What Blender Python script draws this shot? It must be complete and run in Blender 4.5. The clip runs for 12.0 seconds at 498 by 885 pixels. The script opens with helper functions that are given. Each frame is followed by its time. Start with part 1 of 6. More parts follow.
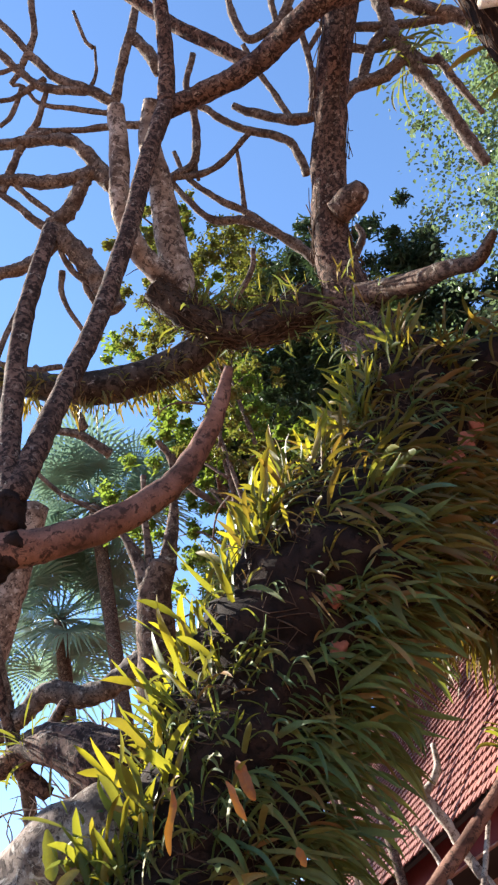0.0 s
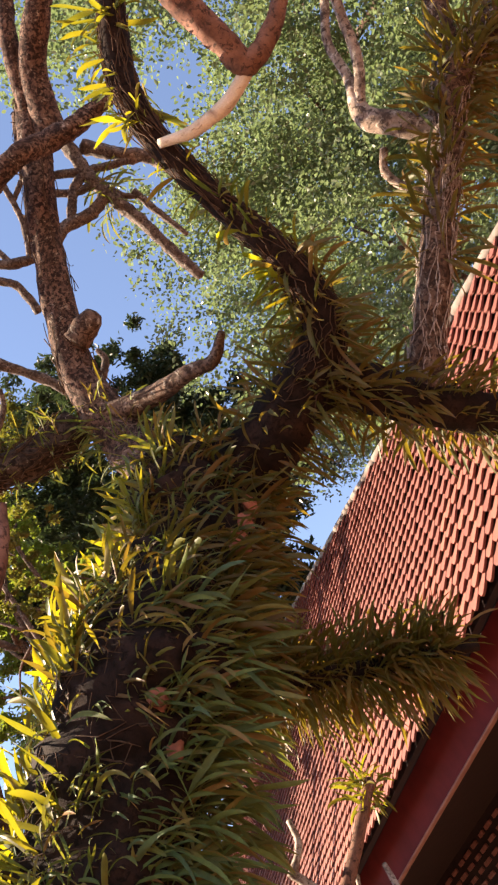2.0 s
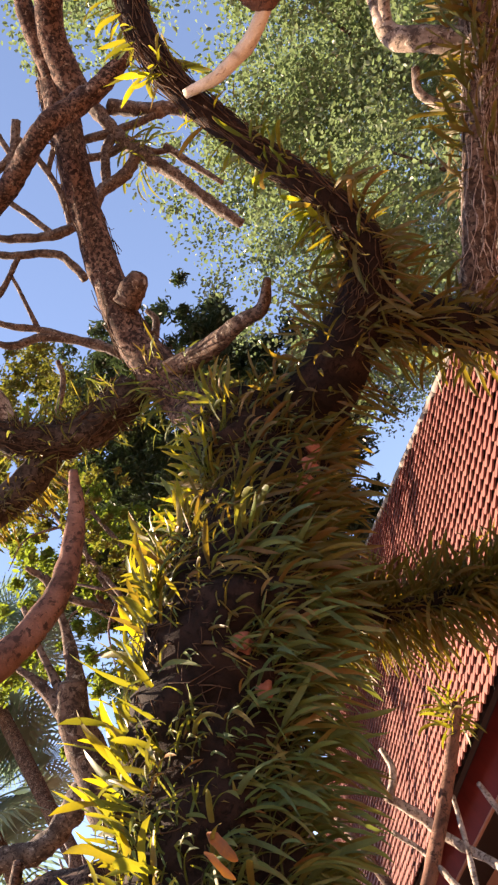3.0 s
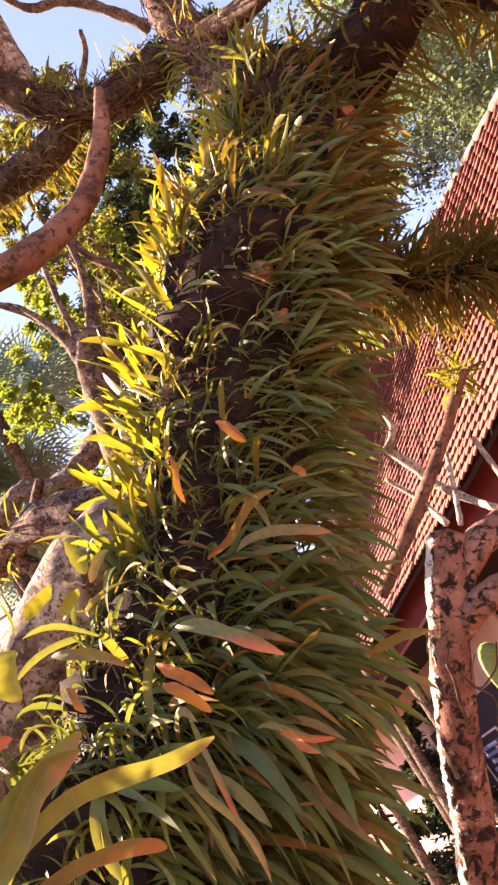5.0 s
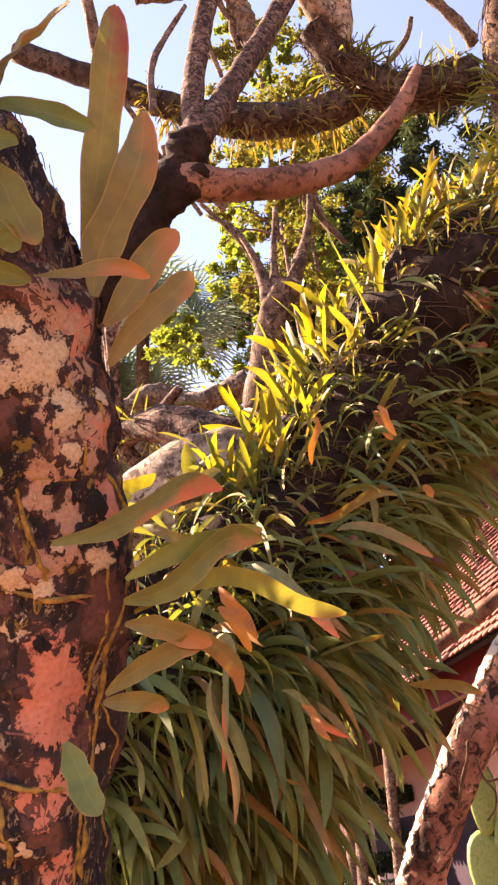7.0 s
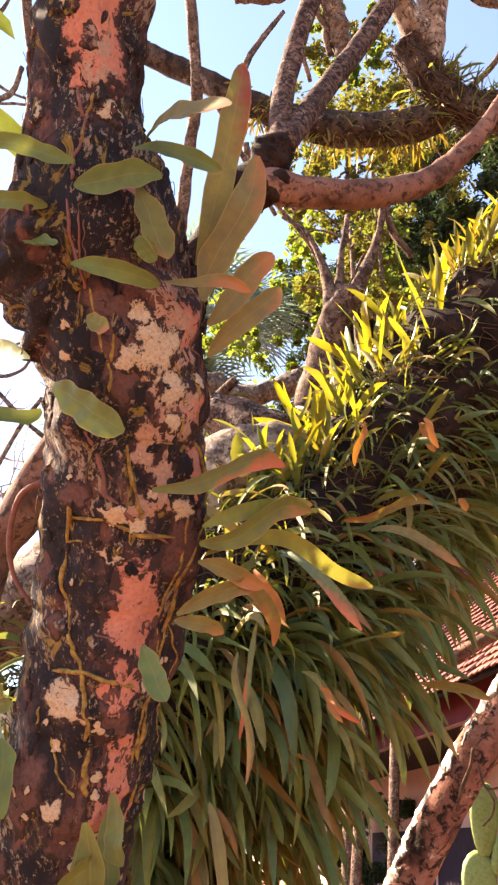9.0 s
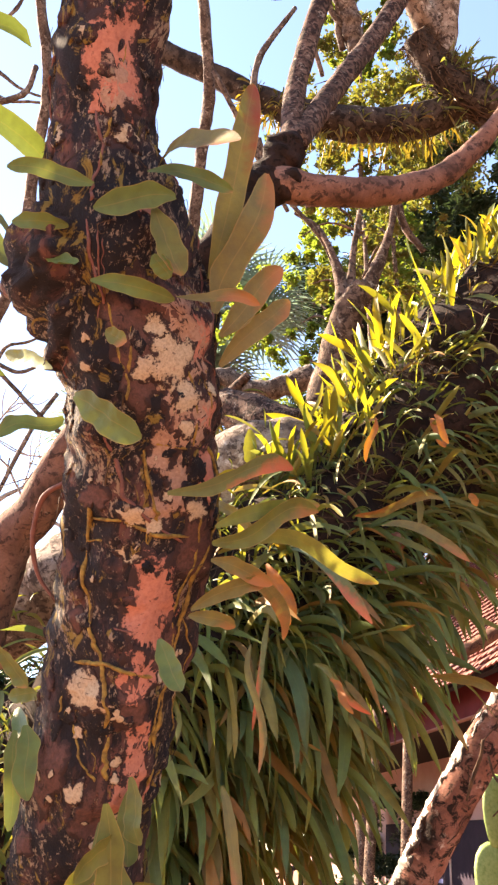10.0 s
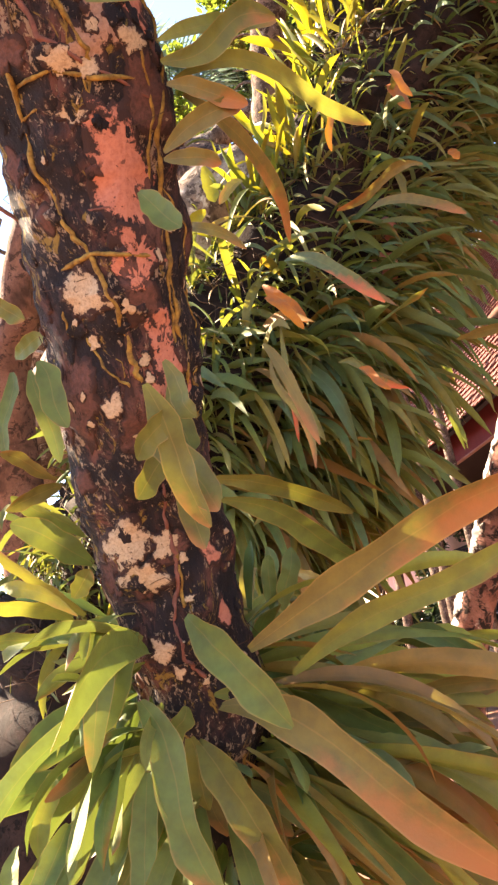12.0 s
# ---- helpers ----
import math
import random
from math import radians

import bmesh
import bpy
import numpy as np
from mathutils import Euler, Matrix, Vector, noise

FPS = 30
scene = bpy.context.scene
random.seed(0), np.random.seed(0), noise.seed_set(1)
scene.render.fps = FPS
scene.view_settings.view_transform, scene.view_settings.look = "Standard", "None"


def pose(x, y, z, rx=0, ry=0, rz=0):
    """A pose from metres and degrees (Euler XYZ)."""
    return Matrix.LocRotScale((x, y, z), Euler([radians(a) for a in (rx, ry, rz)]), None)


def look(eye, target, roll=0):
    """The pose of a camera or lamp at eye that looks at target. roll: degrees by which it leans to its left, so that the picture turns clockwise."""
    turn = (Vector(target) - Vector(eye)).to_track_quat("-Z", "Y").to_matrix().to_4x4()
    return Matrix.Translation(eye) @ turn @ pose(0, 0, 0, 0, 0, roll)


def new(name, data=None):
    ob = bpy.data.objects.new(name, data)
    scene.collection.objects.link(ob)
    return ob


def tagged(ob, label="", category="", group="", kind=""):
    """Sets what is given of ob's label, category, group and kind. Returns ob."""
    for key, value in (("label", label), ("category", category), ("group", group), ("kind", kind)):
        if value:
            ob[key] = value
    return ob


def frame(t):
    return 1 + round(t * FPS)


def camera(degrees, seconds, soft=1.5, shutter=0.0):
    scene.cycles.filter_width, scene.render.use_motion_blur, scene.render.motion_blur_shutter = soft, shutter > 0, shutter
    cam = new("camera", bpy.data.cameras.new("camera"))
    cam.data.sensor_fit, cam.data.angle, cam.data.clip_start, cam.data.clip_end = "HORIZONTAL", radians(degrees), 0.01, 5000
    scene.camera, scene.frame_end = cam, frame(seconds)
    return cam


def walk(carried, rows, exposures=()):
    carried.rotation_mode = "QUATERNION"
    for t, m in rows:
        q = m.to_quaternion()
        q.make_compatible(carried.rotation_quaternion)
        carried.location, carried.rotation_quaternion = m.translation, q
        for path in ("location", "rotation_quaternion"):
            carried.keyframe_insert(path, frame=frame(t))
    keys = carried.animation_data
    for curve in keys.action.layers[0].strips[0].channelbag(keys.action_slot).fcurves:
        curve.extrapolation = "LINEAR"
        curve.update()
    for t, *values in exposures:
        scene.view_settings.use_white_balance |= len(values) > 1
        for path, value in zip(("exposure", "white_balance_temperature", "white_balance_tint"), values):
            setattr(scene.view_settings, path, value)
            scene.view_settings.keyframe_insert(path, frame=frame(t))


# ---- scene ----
cam = camera(35.3, 12.0, 2.4)
PATH = [
    (0, (0.192, 0.039, 2.136), (0.379, 1.622, 3.344), -17.0),
    (0.5, (0.202, 0.046, 2.132), (0.378, 1.646, 3.319), -18.7),
    (1, (0.193, 0.038, 2.117), (0.545, 1.631, 3.274), -26.0),
    (1.5, (0.182, 0.027, 2.097), (0.835, 1.532, 3.241), -37.1),
    (2, (0.165, 0.009, 2.065), (0.96, 1.408, 3.253), -44.4),
    (2.5, (0.163, 0.006, 2.061), (0.939, 1.374, 3.295), -47.5),
    (3, (0.16, -0.001, 2.054), (0.768, 1.479, 3.253), -45.9),
    (3.5, (0.151, -0.014, 2.039), (0.548, 1.648, 3.078), -41.0),
    (3.7, (0.119, 0.022, 2.023), (0.479, 1.726, 3.006), -39.5),
    (5.3, (-0.063, 0.206, 1.801), (0.24, 1.991, 2.651), -32.2),
    (5.5, (-0.079, 0.216, 1.794), (0.204, 2.008, 2.636), -29.2),
    (6, (-0.094, 0.213, 1.799), (0.106, 2.003, 2.668), -18.8),
    (6.5, (-0.114, 0.203, 1.801), (0.009, 1.973, 2.724), -9.3),
    (7, (-0.139, 0.214, 1.784), (-0.065, 1.971, 2.736), -3.5),
    (7.2, (-0.142, 0.206, 1.774), (-0.082, 1.964, 2.726), -2.3),
    (8.8, (-0.152, 0.154, 1.743), (-0.185, 1.911, 2.697), 4.7),
    (9, (-0.152, 0.144, 1.739), (-0.188, 1.908, 2.681), 4.9),
    (9.5, (-0.15, 0.12, 1.735), (-0.203, 1.89, 2.664), 5.3),
    (10, (-0.15, 0.12, 1.734), (-0.219, 1.893, 2.657), 5.3),
    (10.5, (-0.139, 0.156, 1.72), (-0.211, 1.946, 2.609), 4.1),
    (11, (-0.136, 0.19, 1.696), (-0.192, 2.035, 2.466), 0.0),
    (11.5, (-0.144, 0.214, 1.659), (-0.213, 2.121, 2.256), -5.7),
    (12, (-0.163, 0.223, 1.625), (-0.273, 2.163, 2.097), -12.8),
]
walk(cam, [(t, look(eye, target, roll)) for t, eye, target, roll in PATH], [(0, 2.14, 6000, 9), (1.0, 2.12, 6300, 9), (1.5, 2.22, 6700, 12), (2.0, 2.3, 7900, 20), (2.5, 2.34, 8000, 22), (3.6, 2.4, 7900, 22), (5.3, 3.02, 8700, 37), (7.0, 3.0, 9100, 37), (9.5, 3.0, 8000, 20), (12, 3.3, 8000, 17)])

# ---- light ----
SUN_AZ, SUN_EL = -61.0, 37.0        # degrees from +y towards +x, and above the horizon
world = bpy.data.worlds.new("sky")
scene.world = world
world.use_nodes = True
wn = world.node_tree
sky = wn.nodes.new("ShaderNodeTexSky")
sky.sky_type = "NISHITA"
sky.sun_disc = False
sky.sun_elevation, sky.sun_rotation = radians(SUN_EL), radians(SUN_AZ)
sky.air_density, sky.dust_density, sky.ozone_density = 1.0, 0.05, 3.6
back = wn.nodes["Background"]
back.inputs["Strength"].default_value = 0.076
wn.links.new(sky.outputs["Color"], back.inputs["Color"])
SUN_DIR = Vector((math.sin(radians(SUN_AZ)) * math.cos(radians(SUN_EL)), math.cos(radians(SUN_AZ)) * math.cos(radians(SUN_EL)), math.sin(radians(SUN_EL))))
sun = bpy.data.lights.new("sun", "SUN")
sun.energy, sun.angle, sun.color = 5.0, radians(0.55), (1.0, 0.88, 0.72)
new("sun", sun).matrix_world = look(SUN_DIR * 30, (0, 0, 0))

# ---- materials ----


def material(name):
    m = bpy.data.materials.new(name)
    m.use_nodes = True
    t = m.node_tree
    return m, t, t.nodes["Principled BSDF"]


def node(t, kind, **sets):
    n = t.nodes.new(kind)
    for k, v in sets.items():
        n.inputs[k.replace("_", " ")].default_value = v
    return n


def ramp(t, src, stops):
    r = t.nodes.new("ShaderNodeValToRGB")
    while len(r.color_ramp.elements) < len(stops):
        r.color_ramp.elements.new(0.5)
    for e, (p, c) in zip(r.color_ramp.elements, stops):
        e.position, e.color = p, (*c, 1) if len(c) == 3 else c
    t.links.new(src, r.inputs["Fac"])
    return r.outputs["Color"]


def noise_tex(t, scale, detail=5.0, rough=0.6, co=None, warp=0.0):
    n = node(t, "ShaderNodeTexNoise", Scale=scale, Detail=detail, Roughness=rough, Distortion=warp)
    if co is None:
        co = t.nodes.new("ShaderNodeTexCoord").outputs["Object"]
    t.links.new(co, n.inputs["Vector"])
    return n.outputs["Fac"]


def mixed(t, fac, a, b):
    m = t.nodes.new("ShaderNodeMix")
    m.data_type = "RGBA"
    for src, i in ((fac, 0), (a, 6), (b, 7)):
        if hasattr(src, "is_output"):
            t.links.new(src, m.inputs[i])
        else:
            m.inputs[i].default_value = src if i == 0 else (*src, 1)
    return m.outputs[2]


def bump(t, p, height, strength, distance):
    b = node(t, "ShaderNodeBump", Strength=strength, Distance=distance)
    t.links.new(height, b.inputs["Height"])
    t.links.new(b.outputs["Normal"], p.inputs["Normal"])


def bark(name, base, dark, light, lichen, size=1.0, spots=0.55, cover=(0.52, 0.6)):
    """Smooth tropical bark with dark crust, pale scales and lichen blotches."""
    m, t, p = material(name)
    co = t.nodes.new("ShaderNodeTexCoord").outputs["Object"]
    big, mid, fine = noise_tex(t, 9 * size, 4, 0.6, co, 0.4), noise_tex(t, 34 * size, 6, 0.7, co, 0.6), noise_tex(t, 160 * size, 4, 0.7, co)
    c = ramp(t, big, [(0.3, dark), (0.48, base), (0.7, light)])
    c = mixed(t, ramp(t, mid, [(cover[0], (0, 0, 0)), (cover[1], (1, 1, 1))]), c, dark)
    blot = noise_tex(t, 22 * size, 8, 0.75, co, 0.9)
    c = mixed(t, ramp(t, blot, [(spots, (0, 0, 0)), (spots + 0.09, (0.85, 0.85, 0.85))]), c, lichen)
    c = mixed(t, ramp(t, fine, [(0.3, (0.35, 0.35, 0.35)), (0.6, (0, 0, 0))]), c, dark)
    t.links.new(c, p.inputs["Base Color"])
    p.inputs["Roughness"].default_value = 0.9
    p.inputs["Specular IOR Level"].default_value = 0.12
    h = t.nodes.new("ShaderNodeMath")
    h.operation = "ADD"
    t.links.new(mid, h.inputs[0])
    t.links.new(fine, h.inputs[1])
    bump(t, p, h.outputs[0], 0.7, 0.004 / size)
    return m


def leafy(name, tones, lit=(0.42, 0.40, 0.015), island=False, glow=0.4, rough=0.5, tips=None, scale=60, ribs=None, warmth=0.6, age=(0.5, 1.25)):
    """A leaf that lets light through; its tone varies from leaf to leaf, and its end and one margin may be rusty."""
    m, t, p = material(name)
    if island:
        rnd = t.nodes.new("ShaderNodeNewGeometry").outputs["Random Per Island"]
    else:
        rnd = t.nodes.new("ShaderNodeObjectInfo").outputs["Random"]
    n = len(tones)
    c = ramp(t, rnd, [(i / max(1, n - 1), tone) for i, tone in enumerate(tones)])
    spot = noise_tex(t, scale, 4, 0.6)
    dull = t.nodes.new("ShaderNodeHueSaturation")
    dull.inputs["Saturation"].default_value, dull.inputs["Value"].default_value = 0.9, 0.65
    t.links.new(c, dull.inputs["Color"])
    c = mixed(t, ramp(t, spot, [(0.35, (0.8, 0.8, 0.8)), (0.65, (0, 0, 0))]), c, dull.outputs["Color"])
    if tips or ribs:
        uv = t.nodes.new("ShaderNodeUVMap").outputs["UV"]
        sep = t.nodes.new("ShaderNodeSeparateXYZ")
        t.links.new(uv, sep.inputs[0])
    if tips:
        def maths(op, x, y):
            k = t.nodes.new("ShaderNodeMath")
            k.operation = op
            for i, q in enumerate((x, y)):
                if hasattr(q, "is_output"):
                    t.links.new(q, k.inputs[i])
                else:
                    k.inputs[i].default_value = q
            return k.outputs[0]
        lean = maths("MULTIPLY", maths("SUBTRACT", sep.outputs[1], 0.5), 0.45)
        blur = maths("MULTIPLY", maths("SUBTRACT", noise_tex(t, scale * 0.8, 4, 0.6), 0.5), 0.7)
        reach = maths("SUBTRACT", maths("ADD", maths("ADD", sep.outputs[0], lean), blur), ramp(t, maths("FRACT", maths("MULTIPLY", rnd, 7.31), 0.0), [(0.0, (age[0],) * 3), (1.0, (age[1],) * 3)]))
        c = mixed(t, ramp(t, reach, [(0.0, (0, 0, 0)), (0.28, (0.75, 0.75, 0.75)), (0.5, (1, 1, 1))]), c, tips)
    if ribs:
        edge = ramp(t, sep.outputs[1], [(0.0, (0.45, 0.45, 0.45)), (0.05, (0, 0, 0)), (0.47, (0, 0, 0)), (0.5, (0.22, 0.22, 0.22)), (0.53, (0, 0, 0)), (0.95, (0, 0, 0)), (1.0, (0.45, 0.45, 0.45))])
        c = mixed(t, edge, c, ribs)
    t.links.new(c, p.inputs["Base Color"])
    p.inputs["Roughness"].default_value = rough
    p.inputs["Specular IOR Level"].default_value = 0.25
    tr = t.nodes.new("ShaderNodeBsdfTranslucent")
    warm = mixed(t, warmth, c, lit)
    t.links.new(warm, tr.inputs["Color"])
    mx = t.nodes.new("ShaderNodeMixShader")
    mx.inputs[0].default_value = glow
    t.links.new(p.outputs[0], mx.inputs[1])
    t.links.new(tr.outputs[0], mx.inputs[2])
    t.links.new(mx.outputs[0], t.nodes["Material Output"].inputs["Surface"])
    bump(t, p, noise_tex(t, scale * 5, 3), 0.3, 0.001)
    return m


def plain(name, a, b, scale, rough, height=0.0, detail=5):
    m, t, p = material(name)
    f = noise_tex(t, scale, detail)
    t.links.new(ramp(t, f, [(0.3, a), (0.7, b)]), p.inputs["Base Color"])
    p.inputs["Roughness"].default_value = rough
    p.inputs["Specular IOR Level"].default_value = 0.2
    if height:
        bump(t, p, noise_tex(t, scale * 6, 5), 0.6, height)
    return m


BARK = bark("limb_bark", (0.12, 0.078, 0.058), (0.035, 0.023, 0.018), (0.20, 0.14, 0.11), (0.40, 0.36, 0.30), 1.5, 0.56, (0.48, 0.56))
BARK_PALE = bark("pale_bark", (0.22, 0.165, 0.13), (0.06, 0.043, 0.035), (0.42, 0.35, 0.29), (0.55, 0.50, 0.43), 1.3, 0.55, (0.5, 0.57))
BARK_ROSE = bark("rose_bark", (0.165, 0.085, 0.063), (0.05, 0.03, 0.024), (0.25, 0.14, 0.105), (0.38, 0.31, 0.25), 1.6, 0.62, (0.52, 0.6))
BARK_GREY = bark("grey_brown_bark", (0.12, 0.073, 0.055), (0.022, 0.014, 0.012), (0.20, 0.13, 0.10), (0.40, 0.34, 0.28), 1.9, 0.57, (0.46, 0.54))
BARK_RIM = bark("pale_tan_bark", (0.22, 0.10, 0.075), (0.02, 0.014, 0.012), (0.32, 0.18, 0.14), (0.50, 0.42, 0.35), 1.0, 0.60, (0.50, 0.57))
# Dark bark, its base lowered further to hold the limb's shade.
BARK_DARK = bark("shade_dark_bark", (0.018, 0.011, 0.009), (0.007, 0.005, 0.004), (0.038, 0.022, 0.017), (0.24, 0.10, 0.075), 1.6, 0.73)
BARK_MOSSY = bark("mossy_bark", (0.05, 0.036, 0.028), (0.015, 0.011, 0.009), (0.10, 0.075, 0.06), (0.42, 0.38, 0.33), 1.3, 0.60, (0.48, 0.58))
BARK_KNOB = bark("grey_twig_bark", (0.115, 0.09, 0.077), (0.038, 0.029, 0.025), (0.22, 0.185, 0.16), (0.42, 0.38, 0.33), 2.4, 0.56, (0.48, 0.58))
# Base raised to cream so the cut limb's sunlight is in the bark.
SUNLIT_CREAM = bark("sunlit_cream_bark", (0.60, 0.53, 0.42), (0.25, 0.18, 0.14), (0.72, 0.66, 0.55), (0.76, 0.70, 0.60), 1.6, 0.60, (0.60, 0.68))
TWIG = bark("twig_bark", (0.36, 0.30, 0.26), (0.10, 0.07, 0.055), (0.52, 0.47, 0.42), (0.6, 0.56, 0.5), 3.0, 0.58)
ROOT = plain("root_fibre", (0.03, 0.019, 0.014), (0.10, 0.06, 0.036), 60, 0.9)
RHIZOME = plain("rhizome_scurf", (0.08, 0.05, 0.02), (0.30, 0.19, 0.045), 260, 0.85, 0.001)
# Sunlit copy of the fern leaf: the sun's yellow is in its tones.
SUNLIT_TONES = [(0.07, 0.12, 0.03), (0.11, 0.15, 0.035), (0.15, 0.15, 0.03), (0.22, 0.16, 0.03), (0.08, 0.125, 0.035), (0.26, 0.15, 0.03)]
SUNLIT_LEAF = leafy("sunlit_fern_leaf", SUNLIT_TONES, (0.44, 0.40, 0.010), warmth=0.6, glow=0.38, rough=0.42, tips=(0.40, 0.16, 0.04), age=(0.85, 1.9))
SUNLIT_MANY = leafy("sunlit_fern_leaves", SUNLIT_TONES, (0.50, 0.44, 0.010), island=True, warmth=0.7, glow=0.5, rough=0.42, tips=(0.40, 0.16, 0.04), age=(0.85, 1.9))
FERN_TONES = [(0.05, 0.10, 0.035), (0.10, 0.16, 0.045), (0.16, 0.195, 0.05), (0.06, 0.11, 0.04), (0.21, 0.19, 0.055), (0.11, 0.16, 0.055), (0.055, 0.12, 0.06), (0.12, 0.18, 0.045), (0.30, 0.15, 0.055)]
FERN_TIP = (0.30, 0.13, 0.045)
FERN = leafy("fern_leaf", FERN_TONES, (0.38, 0.34, 0.012), warmth=0.55, glow=0.36, rough=0.6, tips=FERN_TIP, ribs=(0.22, 0.25, 0.11), age=(0.8, 2.0))
FERN_MANY = leafy("fern_leaves", FERN_TONES, (0.26, 0.27, 0.012), island=True, warmth=0.5, glow=0.3, rough=0.6, tips=FERN_TIP, ribs=(0.22, 0.25, 0.11), age=(0.8, 2.0))
FERN_DRY_TONES = [(0.06, 0.085, 0.026), (0.09, 0.095, 0.03), (0.115, 0.09, 0.03), (0.16, 0.085, 0.03), (0.07, 0.09, 0.03), (0.075, 0.10, 0.03)]
FERN_DRY = leafy("dry_fern_leaf", FERN_DRY_TONES, (0.42, 0.29, 0.015), glow=0.34, rough=0.45, tips=(0.26, 0.13, 0.045), age=(0.8, 1.9))
FERN_DRY_MANY = leafy("dry_fern_leaves", FERN_DRY_TONES, (0.42, 0.29, 0.015), island=True, glow=0.34, rough=0.45, tips=(0.26, 0.13, 0.045), age=(0.8, 1.9))
NEAR_TONES = (
    [(0.085, 0.13, 0.035), (0.10, 0.145, 0.035)], [(0.105, 0.12, 0.024), (0.125, 0.12, 0.026)], [(0.15, 0.115, 0.032), (0.13, 0.115, 0.032)],
    [(0.17, 0.21, 0.045), (0.20, 0.22, 0.045)], [(0.11, 0.145, 0.06), (0.125, 0.16, 0.06)], [(0.18, 0.20, 0.035), (0.19, 0.18, 0.035)], [(0.36, 0.115, 0.014), (0.30, 0.085, 0.014)], [(0.30, 0.30, 0.02), (0.34, 0.30, 0.02)], [(0.16, 0.14, 0.03), (0.18, 0.15, 0.03)])
RUST = (0.28, 0.11, 0.04)
BROAD = leafy("broad_fern_leaves", [(0.085, 0.15, 0.04), (0.105, 0.165, 0.045), (0.13, 0.165, 0.04), (0.16, 0.155, 0.045), (0.07, 0.14, 0.055)], (0.26, 0.34, 0.03), glow=0.16, rough=0.55, tips=RUST, scale=90, ribs=(0.30, 0.21, 0.08), warmth=0.45, age=(0.75, 2.2))
BROAD_MIXED = leafy("mixed_fern_leaves", [(0.11, 0.18, 0.05), (0.25, 0.16, 0.06), (0.16, 0.21, 0.045), (0.30, 0.15, 0.06), (0.22, 0.25, 0.05), (0.13, 0.19, 0.06)], (0.36, 0.36, 0.02), glow=0.32, rough=0.5, tips=RUST, scale=90, ribs=(0.34, 0.20, 0.08), warmth=0.5, age=(0.5, 1.7))
NEAR_AGE = ((0.9, 1.6), (0.7, 1.2), (0.45, 0.95), (1.2, 1.9), (0.5, 0.75), (0.75, 1.0), (0.3, 0.9), (1.0, 1.4), (0.62, 0.66))
ORANGE = (0.50, 0.16, 0.015)
RED = (0.44, 0.10, 0.05)
DARK_RED = (0.20, 0.022, 0.010)
NEAR_LEAF = [leafy("broad_fern_leaf", t, (0.32, 0.32, 0.03), glow=(0.14, 0.08, 0.08, 0.25, 0.1, 0.25, 0.1, 0.3, 0.1)[i], rough=0.55, tips=DARK_RED if i == 8 else ORANGE if i == 6 else RED if i == 4 else RUST, scale=90, ribs=(0.36, 0.22, 0.08), warmth=0.45, age=g) for i, (t, g) in enumerate(zip(NEAR_TONES, NEAR_AGE))]


def scaly(name, a, b, crust, scale):
    """A crust that breaks up towards its rim."""
    m, t, p = material(name)
    uv = t.nodes.new("ShaderNodeUVMap").outputs["UV"]
    sep = t.nodes.new("ShaderNodeSeparateXYZ")
    t.links.new(uv, sep.inputs[0])
    big, fine = noise_tex(t, scale, 8, 0.75), noise_tex(t, scale * 4, 5, 0.7)
    c = ramp(t, fine, [(0.3, a), (0.7, b)])
    spots = noise_tex(t, scale * 1.7, 4, 0.6)
    c = mixed(t, ramp(t, spots, [(0.63, (0, 0, 0)), (0.70, (0.7, 0.7, 0.7))]), c, crust)
    w = t.nodes.new("ShaderNodeMath")
    w.operation = "MULTIPLY_ADD"
    t.links.new(sep.outputs[0], w.inputs[0])
    w.inputs[1].default_value = 0.42
    t.links.new(big, w.inputs[2])
    c = mixed(t, ramp(t, w.outputs[0], [(0.80, (0, 0, 0)), (0.85, (1, 1, 1))]), c, crust)
    t.links.new(c, p.inputs["Base Color"])
    p.inputs["Roughness"].default_value = 0.9
    p.inputs["Specular IOR Level"].default_value = 0.15
    bump(t, p, fine, 0.8, 0.0012)
    return m


